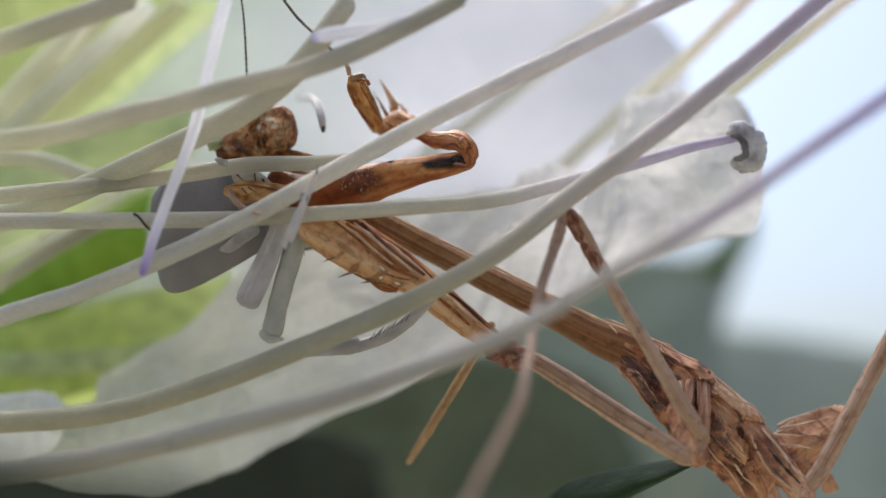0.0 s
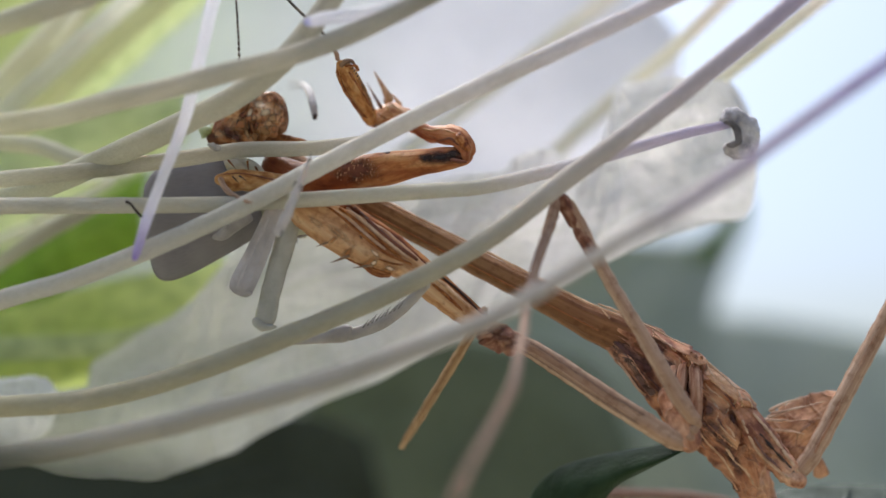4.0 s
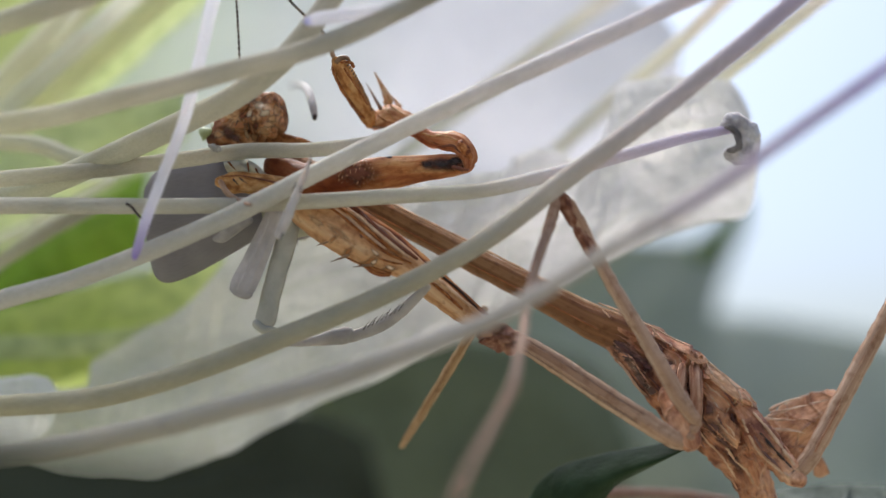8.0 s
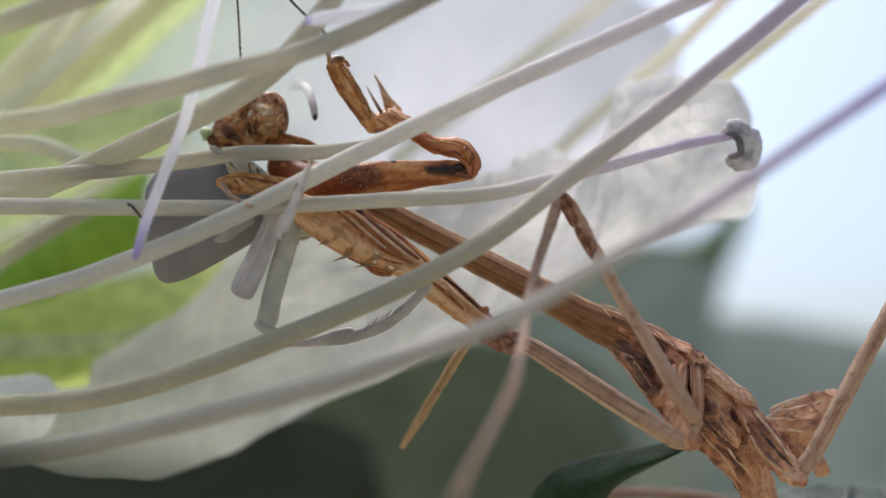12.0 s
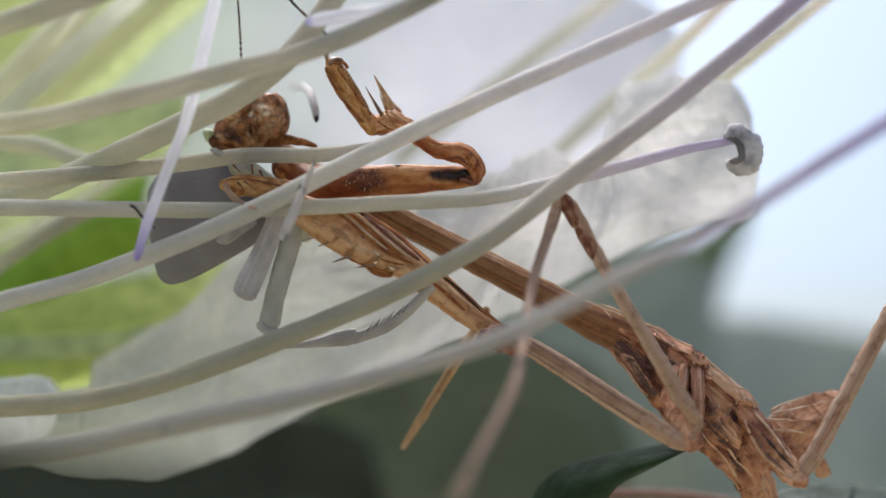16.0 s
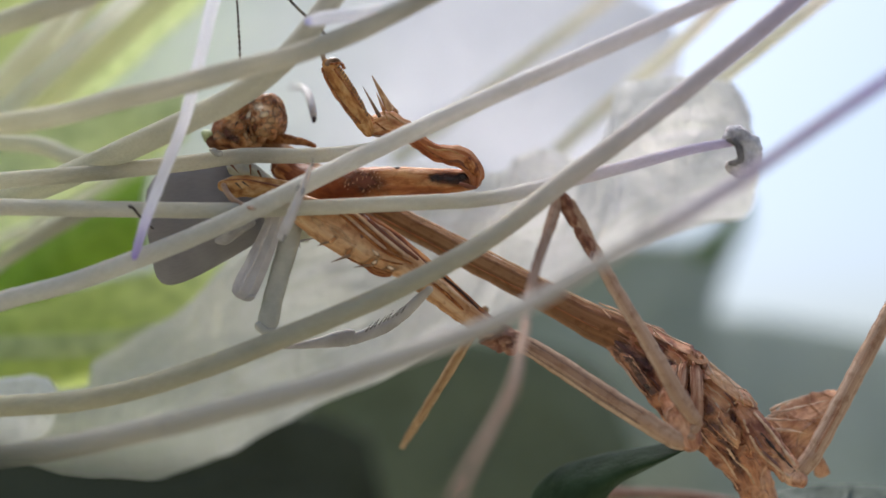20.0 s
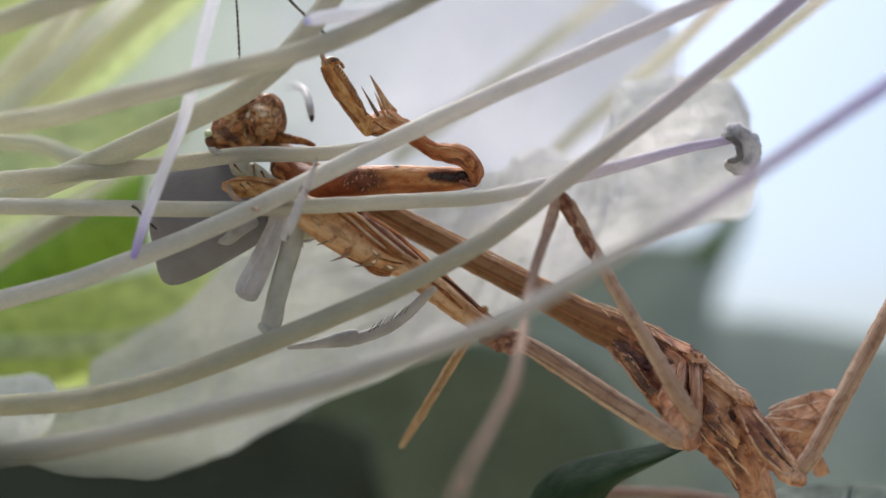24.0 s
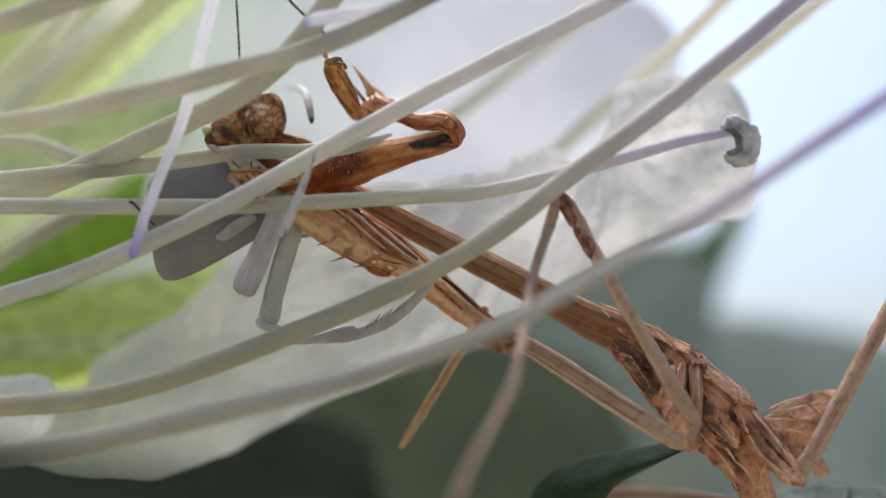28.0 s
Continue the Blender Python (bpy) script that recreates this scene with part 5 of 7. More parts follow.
for a, b, r in (((-5.02, -2, 0.44), (-5.78, -2.1, 0.15), 0.1), ((-4.19, -2, -0.23), (-5.13, -2.2, -0.59), 0.09), ((-3.26, -2, -0.7), (-4.1, -2.1, -0.83), 0.08), ((-4.62, -1.8, 0.08), (-5.03, -1.8, 0.13), 0.05), ((-3.74, -1.8, -0.54), (-4.2, -1.8, -0.49), 0.05), ((-2.7, -1.8, -1.06), (-3.11, -1.8, -1.12), 0.05)):
    part("femur_spine", spike(Geo(), a, b, r), M_SPINE, femur2)
FEMUR_TREE = [BVHTree.FromPolygons([tuple(v) for v in g.v], g.f) for g in (FEMUR2, COXA2)]
for line, r, mat in (([(-5.28, -2, 1.99), (-4.55, -2, 1.47), (-3.72, -2, 0.75), (-3, -2, 0.13), (-2.33, -2, -0.28), (-1.45, -2, -0.65)], 0.075, M_COXA), ([(-4.09, -2, 1.94), (-3.47, -2, 1.37), (-2.79, -2, 0.75), (-2.07, -2, 0.18), (-1.19, -2, -0.44)], 0.1, M_SADDLE),
                     ([(-4.71, -2, 1.89), (-3.98, -2, 1.37), (-3.31, -2, 0.8), (-2.59, -2, 0.18), (-1.91, -2, -0.34)], 0.085, M_COXA), ([(-4.45, -2, 1.94), (-3.72, -2, 1.37), (-3.1, -2, 0.85), (-2.33, -2, 0.23), (-1.6, -2, -0.34)], 0.075, M_KEEL),
                     ([(-2.9, -2, -0.44), (-2.43, -2, -0.59), (-1.86, -2, -0.7)], 0.045, M_COXA), ([(-4.96, -2, 1.84), (-4.14, -2, 1.22), (-3.36, -2, 0.59), (-2.64, -2, 0.03)], 0.06, M_KEEL),
                     ([(-0.52, -2, -1.53), (0.16, -2, -2.09), (0.88, -2, -2.77)], 0.08, M_COXA), ([(-0.31, -2, -1.32), (0.41, -2, -1.89), (1.24, -2, -2.61)], 0.06, M_KEEL), ([(-0.1, -2, -1.22), (0.67, -2, -1.84), (1.58, -2, -2.72)], 0.06, M_DARK)):
    part("femur_ridge", lay(FEMUR_TREE, line, r * 1.15, -0.15, 0.15), mat, femur2, "russet ridge" if mat is M_COXA else "")
for k, (p, rx, rz, turn, mat) in enumerate((((-3.47, -2, -0.65), 0.95, 0.3, 30, F_RUST), ((-2.59, -2, -1.01), 0.6, 0.32, 20, F_RUST), ((-4.34, -2, -0.13), 0.55, 0.2, 42, F_RUST), ((-5.02, -2, 0.44), 0.4, 0.16, 42, F_RUST),
                                            ((-5.79, -2, 1.27), 0.5, 0.2, 35, F_TAN), ((-4.76, -2, 0.75), 0.7, 0.2, 38, F_TAN), ((-3.15, -2, -0.59), 0.19, 0.12, -25, F_PALE), ((-2.43, -2, -0.85), 0.26, 0.12, 20, F_PALE),
                                            ((-3.72, -2, 0.57), 0.13, 0.07, 50, F_PLUM), ((-3.08, -2, -0.16), 0.3, 0.08, 40, F_PALE), ((-4.4, -2, 1.11), 0.07, 0.15, 10, F_RUST))):
    part("worn_patch", patch(FEMUR_TREE, p, rx, rz, -turn if mat is F_RUST else turn, k + 30, 14, 0.03 + 0.004 * k), mat, femur2, "pale worn patch" if mat is F_PALE else "rusty stain")
part("femur_margin", blade(Geo(), [(-5.8, -1.9, 1.17), (-5.03, -1.9, 0.7), (-4.35, -1.9, 0.13), (-3.73, -1.9, -0.39), (-2.9, -1.9, -0.85), (-2.33, -1.9, -1.06)],
                           [(-5.65, -1.9, 0.75), (-5.39, -1.9, 0.7), (-5.23, -1.9, 0.34), (-4.82, -1.9, 0.13), (-4.56, -1.9, -0.1), (-4.4, -1.9, -0.44), (-3.94, -1.9, -0.67), (-3.63, -1.9, -0.85), (-3.32, -1.9, -1.11), (-2.9, -1.9, -1.27), (-2.44, -1.9, -1.27)],
                           nu=44, nv=6, bulge=0.08, ruffle=0.05, freq=2.5, thick=0.12), M_COXA, femur2, "scalloped russet lower margin")
tibia2 = part("fore_tibia", tube(Geo(), [(-7.21, -1.4, 3.11, 0.209), (-8.02, -1.6, 3.05, 0.391), (-8.94, -1.7, 3.04, 0.494), (-9.78, -1.7, 3.04, 0.468), (-10.3, -1.7, 3.09, 0.26)],
                                 16, 7, 0.5, 0.05, 2.6), M_FEMUR, mantis, "amber tibia clamped over the prey", pivot=(-10.11, -1.7, 3.15))
part("tibia_edge", tube(Geo(), [(-10.14, -1.95, 3.31, 0.03), (-9.14, -2.05, 3.33, 0.036), (-8.12, -1.95, 3.13, 0.045), (-7.37, -1.75, 2.98, 0.05)], 8, 5, 0.8, 0.03, 5), M_SADDLE, tibia2)
for a, b in (((-9.86, -1.8, 2.78), (-9.9, -1.9, 2.2)), ((-9.58, -2.2, 3.17), (-9.26, -2.3, 2.85)), ((-9.28, -2.2, 3.22), (-8.9, -2.3, 2.96))):
    part("tooth", spike(Geo(), a, b, 0.045), M_DARK, tibia2)
part("tarsus", tube(Geo(), [(-10.19, -2, 3.08, 0.129), (-9.81, -2.4, 2.54, 0.141), (-9.26, -2.6, 2.17, 0.128), (-8.41, -4.4, 1.91, 0.062)], 8, 5), M_LEG, tibia2)


# walking legs
def limb(name, pts, mat=M_LEG, label="", flat=0.85, **k):
    shape = dict(lump=0.05, freq=2.4, ridges=0.05, ridge_n=5)
    shape.update(k)
    return part(name, tube(Geo(), pts, 14, 8, flat, **shape), mat, mantis, label)


limb("mid_coxa", [(12.1, 1.05, -5.22, 0.184), (11.67, -1.25, -5.43, 0.243), (11.58, -1.95, -5.83, 0.273), (11.54, -2.25, -6.61, 0.271), (11.52, -2.35, -7.57, 0.26)], M_COXA_PINK, "ridged pinkish brown coxa", ridges=0.1, ridge_n=4)
limb("mid_coxa", [(11.64, 1.05, -5.22, 0.161), (11.15, -1.15, -5.44, 0.21), (10.96, -1.85, -5.84, 0.23), (10.81, -2.05, -6.64, 0.218), (10.78, -1.95, -7.32, 0.153)], M_COXA_PINK, ridges=0.1, ridge_n=4)
limb("mid_coxa", [(11.29, 1.05, -5.33, 0.138), (10.8, -1.05, -5.45, 0.167), (10.54, -1.75, -5.85, 0.175), (10.46, -1.75, -6.52, 0.132)], M_COXA_PINK, ridges=0.1, ridge_n=4)
limb("mid_femur", [(11.44, -3.2, -7.82, 0.202), (11.06, -3.3, -7.35, 0.328), (10.51, -3.3, -6.54, 0.379), (9.8, -3.3, -5.28, 0.354), (9.08, -3.2, -4.05, 0.329), (8.3, -3.2, -2.76, 0.316), (7.55, -3.1, -1.5, 0.304), (6.81, -3, -0.13, 0.305), (6.15, -3, 1.14, 0.305), (5.64, -3, 2.06, 0.279)], label="straw-brown femur with a dark knee")
part("knee", tube(Geo(), [(5.94, -3, 1.19, 0.305), (5.64, -3, 1.75, 0.343), (5.38, -3, 2.21, 0.33), (5.18, -3, 2.39, 0.229)], 16, 7, 0.85, 0.02, 3), M_KNEE, mantis, "dark red-brown knee")
part("femur_band", tube(Geo(), [(6.09, -3, 0.94, 0.279), (6.3, -3, 0.61, 0.323), (6.65, -3, 0, 0.325), (6.86, -3, -0.33, 0.279)], 16, 7, 0.85, 0.02, 3), M_KNEE, mantis, "dark brown band")
limb("mid_tibia", [(5.13, -3, 2.31, 0.229), (4.82, -3.6, 1.33, 0.264), (4.4, -4.4, 0.27, 0.223), (3.95, -5.2, -0.85, 0.207), (3.65, -6, -1.9, 0.214), (3.4, -7.6, -2.77, 0.194), (3.07, -9.8, -3.76, 0.194), (2.63, -12.4, -4.94, 0.193), (2.41, -13, -5.37, 0.191), (1.69, -14.3, -6.43, 0.144), (0.93, -15.9, -7.47, 0.139), (0.34, -17.2, -8.44, 0.127)], M_LEG_HAZE, label="pale out-of-focus tibia reaching down")
for p, r in (((11.42, -3.3, -7.6), 7), ((11.26, -3.2, -8), 8), ((11.1, -3, -8.41), 9)):
    part("trochanter", blob(Geo(), p, (r * 0.025, 0.2, r * 0.027), 30, 0.16, 4), M_LEG, mantis, "pale knobbed trochanter")
limb("hind_coxa", [(10.57, -1.6, -6.75, 0.729), (10.83, -2.4, -7.8, 0.693), (11.11, -2.8, -8.69, 0.561)], M_BODY)
limb("hind_femur", [(10.91, -2.8, -8.79, 0.331), (10.28, -2.9, -8.47, 0.432), (8.56, -2.8, -7.39, 0.472), (7.06, -2.6, -6.42, 0.473), (5.55, -2.4, -5.42, 0.462), (4.28, -2.2, -4.64, 0.425), (3.12, -2.1, -4.03, 0.387)], label="straw-brown femur with darker stripes", ridges=0.08)
for line in ([(3.61, -2.6, -4.53), (5.25, -2.85, -5.58), (7, -3.05, -6.72), (8.75, -3.2, -7.82)], [(3.99, -2.6, -4.22), (5.5, -2.85, -5.17), (7.26, -3.05, -6.32), (9, -3.25, -7.41)]):
    part("femur_stripe", tube(Geo(), [(*p, 0.03) for p in line], 8, 5), M_TWIG, mantis, "fine dark stripe")
flake("knee_lobe", [(1.59, -2.4, -4.24), (2.15, -2.5, -3.56), (2.77, -2.4, -3.36), (3.39, -2.3, -3.83)], [(1.92, -1.8, -4.44), (2.49, -1.9, -4.69), (2.95, -1.9, -4.69), (3.41, -2, -4.42)], M_KNEE, "flaky dark lobe at the knee", nu=20, nv=12, bulge=0.4, ruffle=0.5, thick=0.4)
part("knee", blob(Geo(), (2.59, -2, -4.06), (1.0, 0.55, 0.62), 20, 0.4, 2.4, 26, 16), M_KNEE, mantis)
for i in range(9):
    a = Vector((2.56, -2.6, -4.02)) + Vector((random.uniform(-0.8, 0.8), random.uniform(-0.1, 0.2), random.uniform(-0.45, 0.45)))
    flake("knee_scale", [tuple(a + Vector((-0.3, 0, 0.12))), tuple(a + Vector((0, -0.12, 0.2))), tuple(a + Vector((0.3, -0.05, 0.05)))],
          [tuple(a + Vector((-0.25, 0, -0.1))), tuple(a + Vector((0, -0.1, -0.06))), tuple(a + Vector((0.32, -0.05, -0.02)))], M_COXA_PINK if i % 3 == 0 else M_KNEE, nu=6, nv=4, bulge=0.05, thick=0.08)
limb("hind_tibia", [(2.01, 0.8, -2.91, 0.204), (1.3, 0.8, -4.1, 0.231), (0.49, 0.9, -5.47, 0.245), (-0.44, 1.2, -7.03, 0.232), (-1.16, 1.8, -8.26, 0.221), (-1.72, 2.2, -9.2, 0.195), (-2.06, 2.4, -9.74, 0.153)], M_TIBIA, "yellow-brown tibia")
HIND = Geo()
part("hind_femur", tube(HIND, [(13.79, -1, -7.4, 0.5), (14.35, -1.5, -8.22, 0.652), (15.05, -1.8, -9.21, 0.649), (15.77, -2, -10.11, 0.543), (16.19, -2, -10.47, 0.336)], 40, 10, 0.8, 0.08, 2.4, ridges=0.06, ridge_n=5, crease=0.08, fibre=0.1, seed=4), M_BODY, mantis, "folded bark-brown femur")
HIND_TREE = [BVHTree.FromPolygons([tuple(v) for v in HIND.v], HIND.f)]
for line, r, mat in (([(13.76, -2, -7.84), (14.12, -2, -8.66), (14.48, -2, -9.28), (15.05, -2, -9.85), (15.72, -2, -10.37)], 0.09, M_KEEL), ([(14.27, -2, -7.52), (14.84, -2, -8.2), (15.52, -2, -9.18), (16.14, -2, -10.06)], 0.08, M_KEEL),
                     ([(14.48, -2, -8.4), (15.15, -2, -9.18), (15.98, -2, -10.11)], 0.07, M_DARK), ([(14.02, -2, -7.99), (14.69, -2, -8.92), (15.57, -2, -9.9)], 0.06, M_LOBE), ([(14.64, -2, -8.15), (15.26, -2, -8.97), (15.83, -2, -9.75)], 0.05, M_LOBE), ([(14.22, -2, -8.56), (14.69, -2, -9.33), (15.36, -2, -9.96)], 0.06, M_PLUM)):
    part("femur_keel", lay(HIND_TREE, line, r), mat, mantis)
limb("hind_tibia", [(16.08, -2, -10.42, 0.336), (16.52, -2.1, -9.83, 0.4), (16.92, -2.15, -9.26, 0.413), (17.57, -2.2, -8.01, 0.412), (18.24, -2.3, -6.69, 0.399), (18.91, -2.35, -5.37, 0.385), (19.64, -2.4, -3.98, 0.372), (21.13, -2.6, -1, 0.333)], label="straw-brown tibia rising steeply")
for line in ([(16.87, -2.65, -9.17), (17.76, -2.75, -7.42), (18.76, -2.8, -5.48), (19.76, -2.85, -3.59)],):
    part("tibia_stripe", tube(Geo(), [(p[0], p[1] + 0.17, p[2], 0.09) for p in line], 8, 5, 0.4, 0.05, 3), M_COXA_PINK, mantis, "reddish stripe")
part("knee", blob(Geo(), (16.11, -2.1, -10.45), (0.52, 0.5, 0.45), 0, 0.12, 3), M_BODY, mantis)
part("tarsus", tube(Geo(), [(0.62, -10, -9.23, 0.055), (0.88, -10.3, -8.91, 0.055), (0.75, -10.3, -9.35, 0.044), (0.49, -10, -9.77, 0.033)], 6, 4), M_LEG, mantis, "thin curled tarsus")

part("collar", tube(Geo(), [(-8.53, 0.8, 5.35, 0.272), (-7.66, 0.4, 5.26, 0.243), (-6.83, 0.2, 5.13, 0.188), (-6.13, 0.2, 4.92, 0.108)], 14, 6, 0.8, 0.05, 3), M_RUST, mantis, "dark brown collar behind the head")

# ---- the prey ----
prey = thing("prey_insect", "pale insect with grey wings held by the mantis", "insect", (-9.75, 0, 1.1))
part("wing", blade(Geo(), [(-14.29, 0.6, 2.95), (-13.64, 0.6, 3.76), (-12.27, 0.5, 4.24), (-10.36, 0.4, 4.13), (-8.71, 0.2, 2.98)], [(-13.98, 0, 0.03), (-13.71, 0, -1.21), (-13.07, 0, -1.63), (-11.89, 0, -1.26), (-10.29, 0, -0.4), (-8.41, 0, 0.67)],
                   nu=30, nv=22, bulge=0.7, ruffle=0.12, freq=0.8, thick=0.1), M_WING, prey, "smooth slate-grey folded wing")
part("wing", blade(Geo(), [(-14.37, 1.6, 2.23), (-13.32, 1.6, 3.88), (-11.67, 1.6, 4.54), (-10.02, 1.6, 4.16)], [(-13.77, 1.4, -1.07), (-12.73, 1.4, -1.07), (-11.36, 1.4, -0.25), (-9.44, 1.4, 1.12)],
                   nu=24, nv=16, bulge=0.6, ruffle=0.1, thick=0.1), M_WING, prey, "grey hind wing below")
part("body", tube(Geo(), [(-11.08, 1.4, 4.91, 0.302), (-10.61, 1.2, 4.13, 0.766), (-9.1, 1, 2.75, 1.09), (-7.6, 0.8, 1.5, 0.95), (-6.75, 0.8, 0.75, 0.42)], 18, 7, 0.8, 0.08, 1.6), M_GREEN_BODY, prey, "soft pale green-white body")
part("shin", tube(Geo(), [(-5.86, -4, 3.91, 0.062), (-6.13, -4, 3.22, 0.137), (-6.51, -4, 2.27, 0.187), (-6.94, -3.95, 1.27, 0.237), (-7.31, -3.8, 0.58, 0.188)], 8, 7, 0.6, 0.02, 3), M_PALE, prey, "thin translucent shin over the stamen")
part("leg", tube(Geo(), [(-7.72, -1.9, 1.63, 0.414), (-8.17, -2, 0.44, 0.491), (-8.71, -2, -0.75, 0.556), (-9.14, -2.1, -1.68, 0.594), (-9.34, -2.1, -2.09, 0.465)], 6, 3, 0.5, 0.02, 2, ends=(True, False)), M_PALE, prey, "translucent white leg in flat facets", smooth=False)
part("leg_ridge", tube(Geo(), [(-7.94, -2.5, 1.26, 0.056), (-8.38, -2.65, 0.18, 0.061), (-8.89, -2.7, -0.94, 0.061), (-9.29, -2.75, -1.81, 0.051)], 6, 5), M_PALE, prey)
for a, b in (((-5.87, -4.1, 3.76), (-5.82, -4.1, 4.16)), ((-6.25, -4.3, 2.7), (-6.3, -4.3, 2.36)), ((-6.47, -4.1, 2.86), (-6.64, -4.1, 2.56)), ((-7.07, -4.1, 0.67), (-7.2, -4.2, 0.32))):
    part("thorn", spike(Geo(), a, b, 0.06), M_PALE_SPINE, prey)
part("leg", tube(Geo(), [(-7.08, -1.2, 1.6, 0.472), (-7.27, -1.4, 0.34, 0.497), (-7.63, -1.6, -1.02, 0.469), (-7.96, -1.7, -2.31, 0.468), (-8.16, -1.7, -3.25, 0.481), (-8.22, -1.7, -3.61, 0.338)], 8, 8, 0.6, 0.03, 2), M_OLIVE_LEG, prey, "translucent olive-white hanging leg")
part("foot", tube(Geo(), [(-8.6, -1.9, -3.39, 0.181), (-8.34, -1.9, -3.65, 0.233), (-8.08, -1.9, -3.7, 0.181), (-7.68, -1.8, -3.69, 0.078)], 10, 4, 0.7, 0.05, 4), M_OLIVE_LEG, prey)
part("knuckle", blob(Geo(), (-9.25, -2.05, -1.94), (0.6, 0.3, 0.32), 25, 0.12, 2.6, 24, 14), M_PALE, prey, "rounded white knuckle")
prey_head = part("head", blob(Geo(), (-11.06, 0.4, 5.45), (0.62, 0.4, 0.34), -35, 0.45, 1.8, 30, 18), M_GREEN_HEAD, prey, "yellow-green head of the prey")
part("cheek", blob(Geo(), (-10.61, 0.3, 5.98), (0.34, 0.2, 0.34), -40, 0.3, 3, 24, 14), M_GREEN_BODY, prey_head)
hindleg = part("hind_leg", tube(Geo(), [(-7.42, -1.4, -4.47, 0.078), (-6.12, -1.4, -4.31, 0.209), (-5.07, -1.4, -4.1, 0.366), (-4.44, -1.4, -4, 0.392), (-4.03, -1.4, -4, 0.288), (-2.71, -1.5, -3.47, 0.287), (-1.88, -1.6, -2.86, 0.26), (-1.19, -1.9, -2.2, 0.233), (-0.67, -2.6, -1.71, 0.153)], 12, 8, 0.6, 0.03, 2), M_PALE_GREY, prey, "slender spiny grey-white hind leg")
for i in range(9):
    u = i / 8
    a = Vector((-3.69, -1.8, -3.61)).lerp(Vector((-2.07, -2, -2.74)), u)
    part("spine", spike(Geo(), a + Vector((0.03, 0, -0.1)), a + Vector((0.34 + 0.06 * math.sin(i * 2.3), -0.12, 0.33 + 0.08 * math.sin(i * 3.1))), 0.042, 5), M_PALE_SPINE, hindleg)
free_tarsus = part("tarsus", tube(Geo(), [(-8.49, 10, 9.08, 0.094), (-7.51, 6, 8.61, 0.133), (-6.67, 2.4, 7.84, 0.181), (-6.32, 1.2, 7.03, 0.191), (-6.19, 1, 6.4, 0.15)], 12, 6, 0.8), M_TARSUS, prey, "pale curled tarsus")
part("claw", blob(Geo(), (-6.18, 0.9, 6.34), (0.11, 0.11, 0.17)), M_DARK, free_tarsus, "black claw tip")
part("tarsus", tube(Geo(), [(-14.19, -3.1, 2, 0.076), (-13.99, -3.1, 1.88, 0.063), (-13.66, -3, 1.45, 0.063), (-13.49, -1.6, 1.02, 0.052)], 8, 4), M_DARK, prey, "dark hooked tarsus")
part("leg", tube(Geo(), [(-10.69, -0.7, 0.45, 0.132), (-10.28, -0.9, 0.55, 0.264), (-9.79, -1, 0.92, 0.29), (-9.07, -0.9, 1.34, 0.237)], 12, 5, 0.7), M_TARSUS, prey)
for one, two in (([(-10.36, -0.2, 4.14), (-9.68, -0.4, 4.12), (-9.19, -0.5, 3.8)], [(-10.18, -0.3, 3.6), (-9.56, -0.5, 3.37), (-9.13, -0.5, 3.48)]),
                 ([(-9.17, -0.3, 4.18), (-8.71, -0.5, 3.9), (-8.22, -0.6, 3.37)], [(-9.27, -0.3, 3.65), (-8.87, -0.5, 3.27), (-8.32, -0.6, 3)])):
    part("torn_flesh", blade(Geo(), one, two, nu=12, nv=8, bulge=0.2, ruffle=0.1, freq=2, thick=0.15), M_CREAM_FLESH, prey, "torn cream flesh")
for a, b in (((-10.02, -0.9, 4.03), (-9.63, -1, 3.61)), ((-9.12, -0.9, 3.98), (-9.06, -1, 3.45)), ((-8.75, -0.9, 3.72), (-8.48, -1, 3.24))):
    part("torn_edge", spike(Geo(), a, b, 0.05), M_RUST, prey)
for a, b in (((-6.75, -0.9, 0.45), (-6.0, -0.9, 0.62)), ((-6.9, -0.9, 0.62), (-6.78, -0.9, 0.12))):
    part("thorn", spike(Geo(), a, b, 0.07), M_TARSUS, prey)


